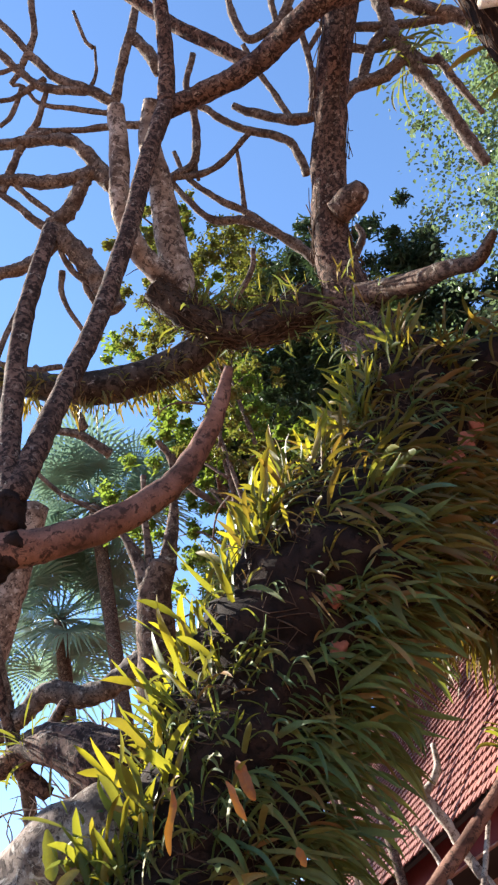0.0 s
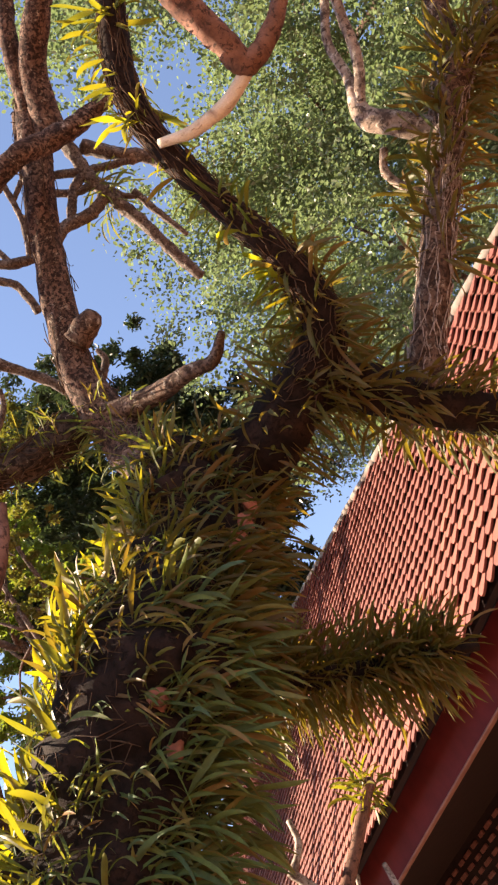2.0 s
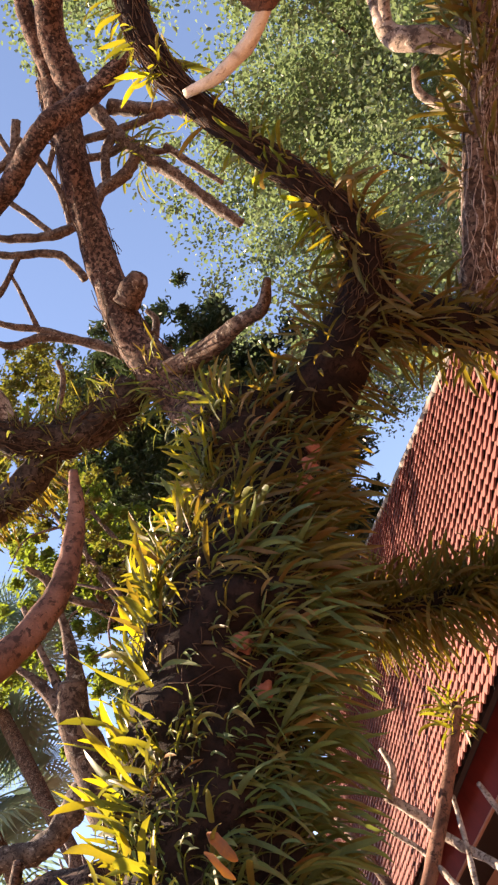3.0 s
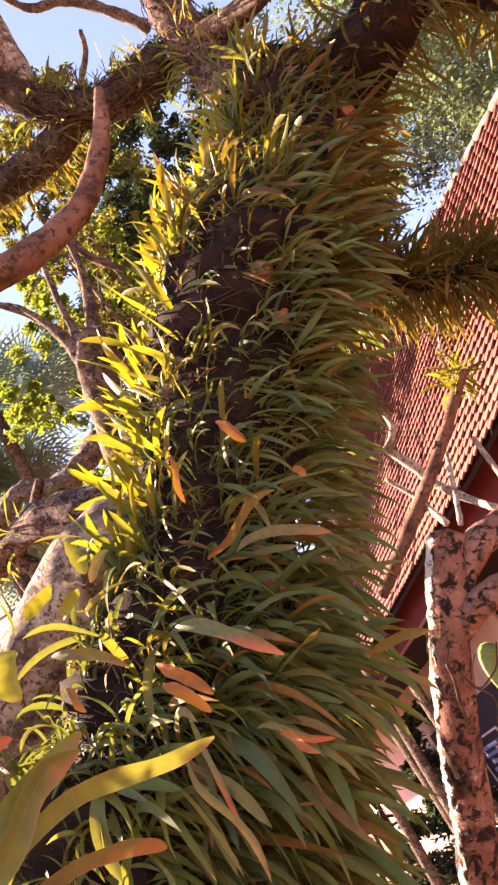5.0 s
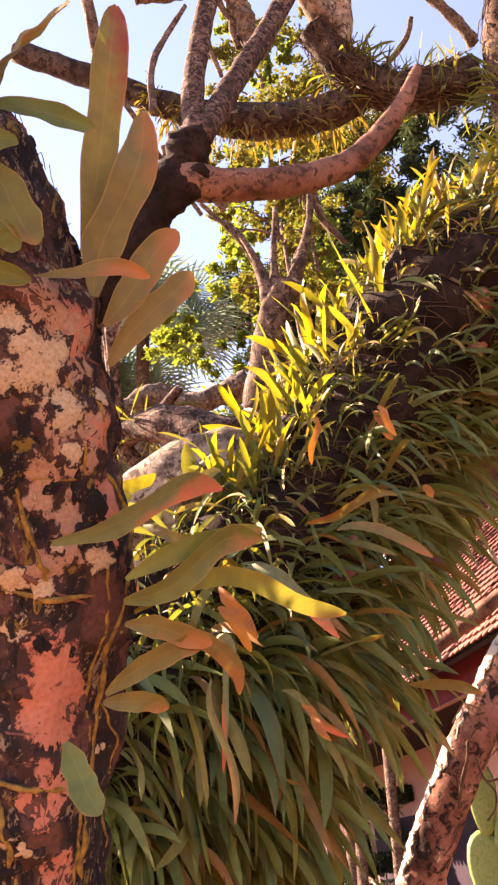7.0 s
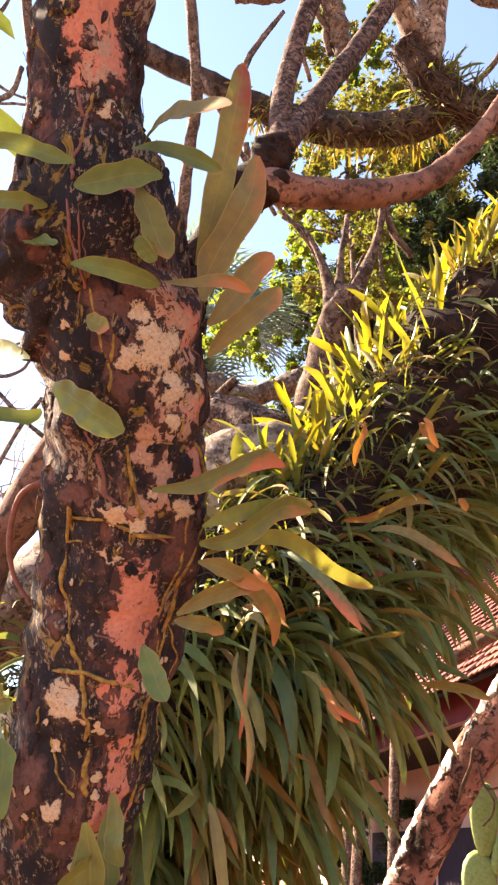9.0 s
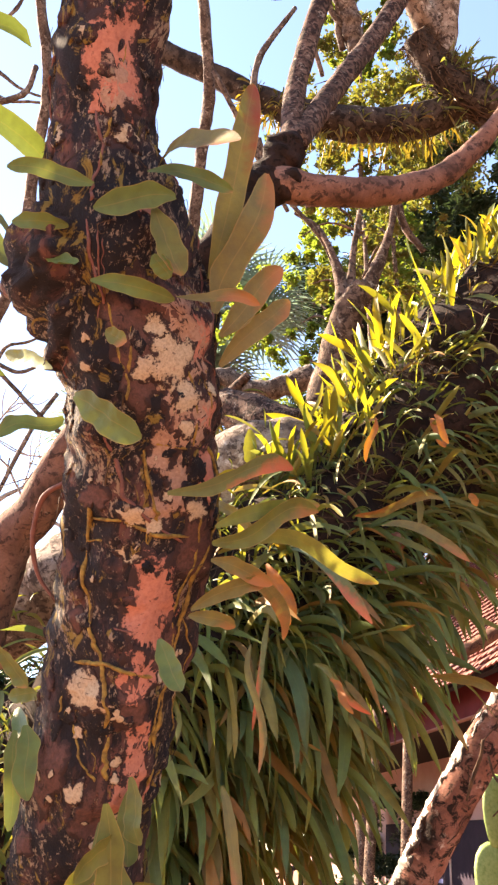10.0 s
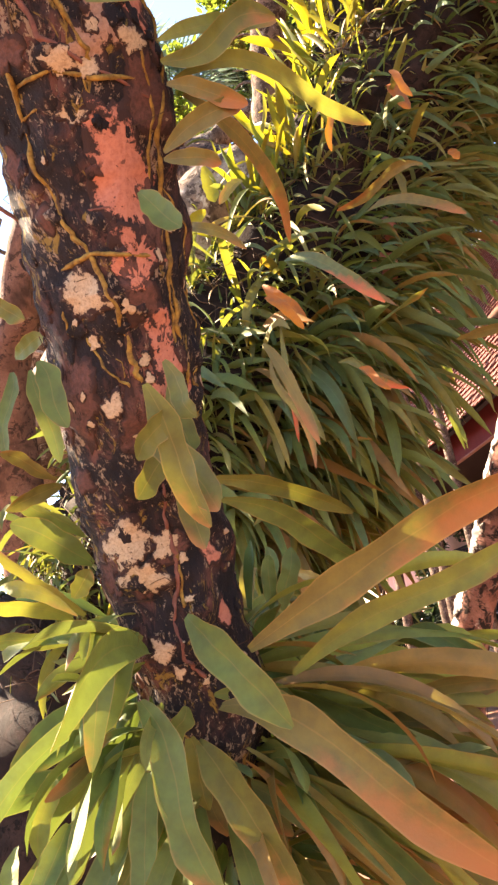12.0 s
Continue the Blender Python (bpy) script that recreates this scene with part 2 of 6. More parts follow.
def crusted(name):
    """Dark flaking bark with brown plates, pale flecks and mossy yellow lines."""
    m, t, p = material(name)
    co = t.nodes.new("ShaderNodeTexCoord").outputs["Object"]
    mp = t.nodes.new("ShaderNodeMapping")
    mp.inputs["Scale"].default_value = (1.0, 1.0, 0.45)
    t.links.new(co, mp.inputs["Vector"])
    co = mp.outputs["Vector"]
    plates = noise_tex(t, 38, 3, 0.5, co, 0.8)
    edges = noise_tex(t, 120, 8, 0.75, co, 0.6)
    flecks = noise_tex(t, 330, 6, 0.75, co, 0.3)
    where = noise_tex(t, 26, 4, 0.6, co, 0.5)
    c = ramp(t, plates, [(0.38, (0.011, 0.011, 0.015)), (0.52, (0.024, 0.018, 0.021)), (0.60, (0.075, 0.036, 0.032)), (0.74, (0.22, 0.09, 0.065))])
    c = mixed(t, ramp(t, edges, [(0.48, (0, 0, 0)), (0.54, (0.9, 0.9, 0.9))]), c, (0.013, 0.011, 0.013))
    spots = t.nodes.new("ShaderNodeMath")
    spots.operation = "MULTIPLY_ADD"
    t.links.new(where, spots.inputs[0])
    spots.inputs[1].default_value = 0.55
    t.links.new(flecks, spots.inputs[2])
    c = mixed(t, ramp(t, spots.outputs[0], [(0.85, (0, 0, 0)), (0.90, (0.9, 0.9, 0.9))]), c, (0.28, 0.21, 0.15))
    moss = noise_tex(t, 60, 7, 0.7, co, 1.2)
    c = mixed(t, ramp(t, moss, [(0.575, (0, 0, 0)), (0.62, (0.8, 0.8, 0.8))]), c, (0.25, 0.17, 0.04))
    t.links.new(c, p.inputs["Base Color"])
    p.inputs["Roughness"].default_value = 0.85
    p.inputs["Specular IOR Level"].default_value = 0.2
    h = t.nodes.new("ShaderNodeMath")
    h.operation = "ADD"
    t.links.new(edges, h.inputs[0])
    t.links.new(flecks, h.inputs[1])
    bump(t, p, h.outputs[0], 1.0, 0.003)
    return m


BARK_NEAR = crusted("crusted_bark")
CRUST = (0.035, 0.021, 0.02)
SALMON = scaly("bare_pink_bark", (0.28, 0.11, 0.077), (0.41, 0.175, 0.125), CRUST, 95)
LICHEN = scaly("lichen_crust", (0.24, 0.18, 0.12), (0.46, 0.37, 0.26), CRUST, 150)
TAN = scaly("tan_flaking_bark", (0.20, 0.115, 0.085), (0.35, 0.23, 0.17), CRUST, 120)
BROWN = scaly("brown_bark_plate", (0.05, 0.028, 0.025), (0.115, 0.055, 0.046), CRUST, 100)
VINE = plain("vine_stem", (0.09, 0.04, 0.032), (0.17, 0.07, 0.055), 200, 0.7, 0.0005)
TREE_LEAF = leafy("tree_leaf", [(0.065, 0.10, 0.05), (0.12, 0.16, 0.09), (0.21, 0.26, 0.19)], (0.25, 0.38, 0.14), island=True, glow=0.35, rough=0.3, scale=3)
DARK_LEAF = leafy("dark_tree_leaf", [(0.018, 0.035, 0.02), (0.03, 0.05, 0.025), (0.04, 0.06, 0.03)], (0.06, 0.10, 0.03), island=True, glow=0.25, scale=3)
BRIGHT_LEAF = leafy("shrub_leaf", [(0.06, 0.11, 0.025), (0.09, 0.14, 0.03), (0.15, 0.15, 0.04)], (0.26, 0.36, 0.03), island=True, glow=0.5, scale=3)
RUSTY_LEAF = leafy("rusty_tree_leaf", [(0.06, 0.09, 0.03), (0.10, 0.11, 0.03), (0.15, 0.11, 0.03)], (0.26, 0.28, 0.03), island=True, glow=0.35, scale=3)
PALM_LEAF = leafy("palm_leaf", [(0.11, 0.19, 0.16), (0.16, 0.25, 0.20), (0.22, 0.31, 0.24)], (0.20, 0.32, 0.20), glow=0.4, rough=0.4, scale=3)

# ---- mesh makers ----


def mesh(name, verts, faces, mats, smooth=True, idx=None, uvs=None):
    me = bpy.data.meshes.new(name)
    me.from_pydata([tuple(v) for v in verts], [], faces)
    for m in mats:
        me.materials.append(m)
    if smooth:
        me.polygons.foreach_set("use_smooth", [True] * len(faces))
    if idx is not None:
        me.polygons.foreach_set("material_index", idx)
    if uvs is not None:
        layer = me.uv_layers.new(name="UVMap")
        loops = np.zeros(len(me.loops), dtype=np.int32)
        me.loops.foreach_get("vertex_index", loops)
        layer.data.foreach_set("uv", np.asarray(uvs, dtype=np.float32)[loops].ravel())
    me.update()
    return me


def thing(name, label, category, at=(0, 0, 0), group="", kind=""):
    ob = new(name)
    ob.location = at
    ob.empty_display_size = 0.05
    return tagged(ob, label, category, group, kind)


def part(name, me, parent, label=""):
    ob = new(name, me)
    if parent is not None:
        ob.parent = parent
        p, base = parent, Vector((0, 0, 0))
        while p is not None:
            base = base + p.location
            p = p.parent
        ob.location = -base
    if label:
        ob["label"] = label
    return ob


def spline(points, per):
    """Smooth run through (x, y, z, r) points."""
    p = np.array(points, float)
    p = np.vstack([2 * p[0] - p[1], p, 2 * p[-1] - p[-2]])
    out = []
    for i in range(1, len(p) - 2):
        for k in range(per):
            s = k / per
            a, b, c, d = p[i - 1], p[i], p[i + 1], p[i + 2]
            out.append(0.5 * (2 * b + (c - a) * s + (2 * a - 5 * b + 4 * c - d) * s * s + (3 * b - a - 3 * c + d) * s ** 3))
    out.append(p[-2])
    return np.array(out)


def frames(path):
    """Directions and two cross axes along a path."""
    d = np.gradient(path[:, :3], axis=0)
    d /= np.linalg.norm(d, axis=1)[:, None]
    ref = np.array((0.3, -0.9, 0.2))
    us, vs = [], []
    for k in d:
        u = ref - k * (ref @ k)
        u /= np.linalg.norm(u)
        us.append(u)
        vs.append(np.cross(k, u))
        ref = u
    return d, np.array(us), np.array(vs)


def tube(points, sides=12, per=6, lump=0.08, freq=9.0, caps=True):
    path = spline(points, per)
    d, us, vs = frames(path)
    verts, faces = [], []
    for i, p in enumerate(path):
        for k in range(sides):
            a = 2 * math.pi * k / sides
            n = us[i] * math.cos(a) + vs[i] * math.sin(a)
            w = noise.noise(Vector(p[:3] * freq + n * 1.3)) * lump + noise.noise(Vector(p[:3] * freq * 3.1 + n * 2.7)) * lump * 0.5
            verts.append(p[:3] + n * p[3] * (1 + w))
    m = len(path)
    for i in range(m - 1):
        for k in range(sides):
            k2 = (k + 1) % sides
            faces.append((i * sides + k, i * sides + k2, (i + 1) * sides + k2, (i + 1) * sides + k))
    if caps:
        verts += [path[0][:3] - d[0] * path[0][3] * 0.35, path[-1][:3] + d[-1] * path[-1][3] * 0.35]
        a, b = len(verts) - 2, len(verts) - 1
        faces += [(a, (k + 1) % sides, k) for k in range(sides)]
        faces += [(b, (m - 1) * sides + k, (m - 1) * sides + (k + 1) % sides) for k in range(sides)]
    return verts, faces


def joined(pieces):
    verts, faces = [], []
    for v, f in pieces:
        o = len(verts)
        verts += v
        faces += [tuple(i + o for i in q) for q in f]
    return verts, faces


def ribbon(base, way, length, width, droop, r, segs=9, across=3, blunt=0.6, curl=0.95, fold=0.2):
    """A strap leaf that sets out in one direction, sags, twists and curls at its end."""
    p, d = Vector(base), Vector(way).normalized()
    side = d.cross(Vector((r.gauss(0, 0.35), r.gauss(0, 0.35), 1))).normalized()
    tw, turn, hook = r.gauss(0, 0.75), r.gauss(0, curl), r.gauss(0, curl)
    twist, wave, phase = r.gauss(0, 1.4) / segs, r.gauss(0, 1.6) / segs, r.uniform(0, 6.28)
    step = length / segs
    verts, uvs, faces = [], [], []
    for i in range(segs + 1):
        s = i / segs
        side = (side - d * side.dot(d)).normalized()
        up = side.cross(d)
        tw += twist + wave * math.cos(s * 9 + phase)
        sd = side * math.cos(tw) + up * math.sin(tw)
        nn = up * math.cos(tw) - side * math.sin(tw)
        w = leaf_width(width, s, blunt)
        for q in range(across):
            k = q / (across - 1) - 0.5
            verts.append(p + sd * (w * k) + nn * (abs(k) * 2 * fold * w))
            uvs.append((s, k + 0.5))
        p = p + d * step
        d = (d + (Vector((0, 0, -droop)) * (0.5 + s) + side * turn * s + up * hook * s * s * 1.6) / segs).normalized()
    for i in range(segs):
        for q in range(across - 1):
            o = i * across + q
            faces.append((o, o + across, o + across + 1, o + 1))
    return verts, faces, uvs


def leaf_width(width, s, blunt=0.75):
    """Strap outline: narrow foot, even middle, rounded or tapering tip."""
    foot = min(1.0, 0.2 + 0.8 * (s / 0.3) ** 0.8)
    start = 0.42 + 0.3 * blunt
    k = max(0.0, (s - start) / (1 - start))
    tip = (1 - k ** 1.8) ** (1.05 - 0.45 * blunt)
    return width * max(0.03, foot * tip)

# ---- ground and house ----
rng = random.Random(7)


def grid_mesh(size, n, height, name, mat):
    verts = [(size * (i / n - 0.5) * abs(2 * i / n - 1) ** 1.5 * 2, size * (j / n - 0.5) * abs(2 * j / n - 1) ** 1.5 * 2, 0) for j in range(n + 1) for i in range(n + 1)]
    verts = [(x, y, height * noise.noise(Vector((x * 0.3, y * 0.3, 0)))) for x, y, _ in verts]
    faces = [(j * (n + 1) + i, j * (n + 1) + i + 1, (j + 1) * (n + 1) + i + 1, (j + 1) * (n + 1) + i) for j in range(n) for i in range(n)]
    return mesh(name, verts, faces, [mat])


GROUND = plain("red_earth", (0.17, 0.085, 0.057), (0.28, 0.15, 0.10), 1.5, 0.95, 0.01, 8)
tagged(new("ground", grid_mesh(1600, 60, 0.05, "ground", GROUND)), "bare reddish brown earth under the tree", "ground", kind="structure")

EAVE_AZ = -9.0
AX = Vector((math.sin(radians(EAVE_AZ)), math.cos(radians(EAVE_AZ)), 0))      # along the eave, away
RX = Vector((AX.y, -AX.x, 0))                                               # across, into the house
EAVE_OFF, EAVE_Z, SLOPE = 2.6, 3.2, 54.0
HOUSE = Vector((0.12, 0.0, 0.0))
UPS = RX * math.cos(radians(SLOPE)) + Vector((0, 0, math.sin(radians(SLOPE))))
NRM = Vector((0, 0, 1)) * math.cos(radians(SLOPE)) - RX * math.sin(radians(SLOPE))
ROOF_A, ROOF_B, RIDGE = -2.2, 20.0, 4.6
HIP, RISE = 0.78, 0.42


def house_at(along, across, z):
    return HOUSE + AX * along + RX * across + Vector((0, 0, z))


def box_mesh(name, along, across, zs, mat, bevel=0.006):
    bm = bmesh.new()
    corners = [bm.verts.new(house_at(a, c, z)) for a in along for c in across for z in zs]
    for q in ((0, 1, 3, 2), (4, 6, 7, 5), (0, 4, 5, 1), (2, 3, 7, 6), (0, 2, 6, 4), (1, 5, 7, 3)):
        bm.faces.new([corners[i] for i in q])
    bmesh.ops.recalc_face_normals(bm, faces=bm.faces)
    if bevel:
        bmesh.ops.bevel(bm, geom=bm.edges[:], offset=bevel, segments=1, affect="EDGES")
    me = bpy.data.meshes.new(name)
    bm.to_mesh(me)
    bm.free()
    me.materials.append(mat)
    return me


TILE, _t, _p = material("clay_tile")
_r = _t.nodes.new("ShaderNodeObjectInfo").outputs["Random"]
_c = ramp(_t, _r, [(0.0, (0.11, 0.022, 0.015)), (0.5, (0.155, 0.035, 0.023)), (1.0, (0.20, 0.056, 0.036))])
_c = mixed(_t, ramp(_t, noise_tex(_t, 9, 6), [(0.4, (0, 0, 0)), (0.75, (0.5, 0.5, 0.5))]), _c, (0.11, 0.048, 0.03))
_t.links.new(_c, _p.inputs["Base Color"])
_p.inputs["Roughness"].default_value = 0.8
bump(_t, _p, noise_tex(_t, 120, 5), 0.4, 0.002)
FASCIA = plain("dark_red_paint", (0.075, 0.009, 0.012), (0.11, 0.014, 0.017), 6, 0.85)
PLASTER = plain("pink_plaster", (0.42, 0.25, 0.22), (0.50, 0.32, 0.29), 3, 0.9, 0.002)
WHITE = plain("white_trim_paint", (0.44, 0.36, 0.34), (0.54, 0.46, 0.44), 8, 0.7)
EDGE = plain("faded_edge_paint", (0.17, 0.09, 0.08), (0.26, 0.16, 0.14), 8, 0.7)
# Near-black base: the shade under eave and tiles is in this colour.
SHADE_WOOD = plain("shade_toned_wood", (0.009, 0.005, 0.005), (0.018, 0.008, 0.007), 10, 0.9)
BATTEN = plain("brown_batten_wood", (0.10, 0.042, 0.034), (0.17, 0.075, 0.06), 30, 0.8)

house = thing("house", "house with a steep red clay tile roof and dark red fascia", "house", HOUSE)
SOFFIT_IN = EAVE_OFF + 1.6
part("wall", box_mesh("wall", (9.1, ROOF_B - 0.2), (SOFFIT_IN, SOFFIT_IN + 0.2), (0.0, EAVE_Z - 0.05), PLASTER), house, "pink plastered wall")
part("fascia", box_mesh("fascia", (ROOF_A, ROOF_B), (EAVE_OFF + 0.28, EAVE_OFF + 0.31), (EAVE_Z - 0.20, EAVE_Z + 0.3), FASCIA), house, "dark red painted board")
# Dark sheet put where the porch opening lies in shade.
part("porch_shade", box_mesh("porch_shade", (ROOF_A + 1, 9.09), (SOFFIT_IN + 0.03, SOFFIT_IN + 0.2), (0.0, EAVE_Z - 0.05), SHADE_WOOD), house, "near-black sheet that stands for the shaded porch")
part("soffit", box_mesh("soffit", (ROOF_A, ROOF_B), (EAVE_OFF + 0.311, SOFFIT_IN), (EAVE_Z - 0.1, EAVE_Z - 0.06), SHADE_WOOD), house, "wooden boards coloured with the shade under the eave")


def slant(along):
    """Length of the roof slope below the hip and the ridge."""
    return min(RIDGE, max(0.0, HIP + RISE * along))


def on_roof(along, s, h):
    return house_at(along, EAVE_OFF, EAVE_Z) + UPS * s + NRM * h


HIP_END = (RIDGE - HIP) / RISE
rv, rf = [], []
for a in (ROOF_A, HIP_END, ROOF_B):
    rv += [on_roof(a, 0, -0.05), on_roof(a, slant(a) - 0.02, -0.05), on_roof(a, slant(a) - 0.02, -0.012), on_roof(a, 0, -0.012)]
for o in (0, 4):
    rf += [(o + i, o + 4 + i, o + 4 + (i + 1) % 4, o + (i + 1) % 4) for i in range(4)]
rf += [(0, 1, 2, 3), (11, 10, 9, 8)]
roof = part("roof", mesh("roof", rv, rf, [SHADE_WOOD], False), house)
back = [on_roof(a, slant(a) - 0.03, -0.03) for a in (ROOF_A, HIP_END, ROOF_B)]
back += [p + RX * 2.4 - Vector((0, 0, k)) for p, k in zip(back, (0.1, 2.2, 2.2))]
part("back_roof", mesh("back_roof", back, [(0, 1, 4, 3), (1, 2, 5, 4)], [FASCIA], False), house)
CAP = plain("mortar_cap", (0.10, 0.082, 0.07), (0.19, 0.165, 0.145), 12, 0.9, 0.003)
for i in range(58):
    a0 = -1.4 + i * 0.36
    a1 = a0 + 0.33
    if a1 > HIP_END and a0 < HIP_END:
        continue
    v, f = tube([(*on_roof(a0, slant(a0), 0.01), 0.028), (*on_roof((a0 + a1) / 2, slant((a0 + a1) / 2), 0.012), 0.031), (*on_roof(a1, slant(a1), 0.01), 0.034)], 10, 2, 0.04, 6)
    part("ridge_cap", mesh("ridge_cap", v, f, [CAP]), roof)

# wall trim, panel and sign under the eave
part("eave_trim", box_mesh("eave_trim", (ROOF_A, ROOF_B), (EAVE_OFF + 0.26, EAVE_OFF + 0.33), (EAVE_Z - 0.214, EAVE_Z - 0.202), EDGE), house, "faded pink edge strip")
for _row in range(7):
    for _i in range(20):
        _a = 4.9 + _i * 0.2 + 0.1 * (_row % 2)
        part("batten", box_mesh("batten", (_a, _a + 0.10 + 0.02 * ((_i * 7 + _row) % 3)), (SOFFIT_IN + 0.005, SOFFIT_IN + 0.028), (2.5 + 0.085 * _row, 2.535 + 0.085 * _row), BATTEN, 0.004), house)
BLACK = plain("dark_panel_paint", (0.018, 0.012, 0.022), (0.03, 0.02, 0.034), 8, 0.9)
PRINT = plain("blue_print", (0.10, 0.12, 0.30), (0.16, 0.18, 0.38), 14, 0.5)
panel = thing("notice_panel", "dark notice panel with a framed blue print on the house wall", "sign", house_at(11.5, SOFFIT_IN - 0.03, 1.2))
W = SOFFIT_IN
part("board", box_mesh("board", (9.5, 13.7), (W - 0.05, W - 0.004), (0.94, 2.3), BLACK), panel, "dark board")
for nm, al, zz in (("frame_rail", (11.0, 12.2), (1.83, 1.86)), ("frame_rail", (11.0, 12.2), (1.25, 1.28)), ("frame_stile", (11.0, 11.03), (1.281, 1.829)), ("frame_stile", (12.17, 12.2), (1.281, 1.829))):
    part(nm, box_mesh(nm, al, (W - 0.07, W - 0.052), zz, WHITE, 0.003), panel, "thin white border")
for i in range(4):
    part("print_bar", box_mesh("print_bar", (11.3, 12.0 - 0.1 * (i % 2)), (W - 0.06, W - 0.052), (1.37 + i * 0.1, 1.42 + i * 0.1), PRINT, 0.002), panel)
for i in range(14):
    part("print_dot", box_mesh("print_dot", (10.6 + i * 0.13, 10.67 + i * 0.13), (W - 0.06, W - 0.052), (1.1, 1.15), WHITE, 0.002), panel)
screen = thing("lattice_screen", "white pierced lattice screen below the dark panel", "screen", house_at(11.0, W - 0.2, 0.2))
part("rail", box_mesh("rail", (9.5, 13.9), (W - 0.12, W - 0.07), (0.86, 0.92), WHITE), screen)
for i in range(40):
    part("slat", box_mesh("slat", (9.5 + i * 0.11, 9.555 + i * 0.11), (W - 0.11, W - 0.08), (0.1 + 0.03 * (i % 2), 0.858), WHITE, 0.004), screen)
for i in range(7):
    part("cross_slat", box_mesh("cross_slat", (9.5, 13.9), (W - 0.078, W - 0.066), (0.16 + i * 0.1, 0.19 + i * 0.1), WHITE, 0.003), screen)

# prickly pear in front of the wall
PAD = plain("cactus_skin", (0.13, 0.20, 0.055), (0.24, 0.31, 0.11), 60, 0.55, 0.003)
cactus = thing("prickly_pear", "tall prickly pear cactus with pale green flat pads", "cactus", (1.26, 5.2, 0.0))


def pad(at, length, wide, turn, lean, parent=None):
    verts, faces, n = [], [], 18
    for ring, (k, h) in enumerate(((0.0, 1.0), (0.55, 0.9), (0.85, 0.6), (1.0, 0.0), (0.85, -0.6), (0.55, -0.9), (0.0, -1.0))):
        for i in range(n):
            a = 2 * math.pi * i / n
            verts.append(Vector((math.cos(a) * k * wide * (0.8 + 0.2 * math.sin(a)), h * 0.02, length * (0.5 + 0.5 * math.sin(a) * k))))
    for ring in range(6):
        faces += [(ring * n + i, ring * n + (i + 1) % n, (ring + 1) * n + (i + 1) % n, (ring + 1) * n + i) for i in range(n)]
    q = Euler((0, lean, turn)).to_matrix()
    return part("pad", mesh("pad", [Vector(at) + q @ v for v in verts], faces, [PAD]), cactus)


z, prng = 0.0, random.Random(2)
for i in range(6):
    pad((1.26 + 0.03 * (i % 2), 5.2, z), 0.42, 0.13, 0.3 * (i % 3) - 0.2, 0.1 * ((i % 3) - 1))
    if i in (2, 3, 4):
        pad((1.26 + 0.08, 5.2, z + 0.3), 0.36, 0.12, 0.4, 0.7)
    z += 0.37

# ---- limbs of the old tree ----
PATHS_OF = {}
PATHS_OF["main_limb"] = [(-0.411, 1.756, 1.717, 0.1548), (-0.304, 1.691, 1.889, 0.1583), (-0.176, 1.712, 2.086, 0.1674), (0.028, 1.789, 2.401, 0.1818), (0.247, 1.796, 2.740, 0.1946), (0.506, 1.747, 3.018, 0.2061), (0.680, 1.891, 3.210, 0.1984), (0.847, 1.898, 3.389, 0.1975), (1.000, 1.923, 3.654, 0.1890)]
PATHS_OF["left_limb"] = [(0.017, 1.876, 2.505, 0.1169), (-0.142, 1.794, 2.549, 0.1141), (-0.378, 1.860, 2.454, 0.1017), (-0.613, 1.958, 2.296, 0.1028), (-0.776, 2.028, 2.197, 0.1108), (-1.161, 2.203, 2.014, 0.1154)]
PATHS_OF["upright_limb"] = [(0.983, 1.950, 3.634, 0.1512), (0.940, 2.005, 4.054, 0.1046), (0.935, 1.904, 4.412, 0.0792), (1.054, 1.611, 4.825, 0.0705), (1.224, 1.245, 5.205, 0.0670), (1.207, 1.549, 5.298, 0.0623), (1.291, 1.382, 5.504, 0.0600)]
PATHS_OF["arched_limb"] = [(0.983, 1.928, 3.546, 0.1564), (1.169, 1.783, 3.509, 0.1227), (1.357, 1.557, 3.511, 0.0960), (1.440, 1.409, 3.559, 0.0773), (1.395, 1.247, 3.718, 0.0627), (1.290, 1.110, 3.936, 0.0560), (1.200, 0.923, 4.200, 0.0610), (1.264, 0.761, 4.419, 0.0623), (1.393, 0.534, 4.590, 0.0554)]
PATHS_OF["cut_limb"] = [(1.198, 0.977, 4.060, 0.0135), (1.283, 0.938, 4.001, 0.0185), (1.381, 0.876, 3.975, 0.0215), (1.436, 0.812, 3.969, 0.0205), (1.445, 0.795, 3.972, 0.019)]
PATHS_OF["loop_arm"] = [(1.40, 0.745, 4.010, 0.032), (1.450, 0.780, 3.972, 0.034), (1.530, 0.718, 3.978, 0.0275), (1.605, 0.622, 4.030, 0.0235), (1.640, 0.52, 4.110, 0.022)]
PATHS_OF["cut_limb_b"] = [(1.453, 0.786, 3.981, 0.0352), (1.387, 0.709, 4.043, 0.0393), (1.323, 0.625, 4.128, 0.0419), (1.262, 0.516, 4.206, 0.0424)]
PATHS_OF["right_limb"] = [(1.290, 1.637, 3.513, 0.0795), (1.491, 1.629, 3.477, 0.0812), (1.681, 1.702, 3.357, 0.0773), (1.881, 1.770, 3.237, 0.0750), (2.105, 1.811, 3.132, 0.0727)]
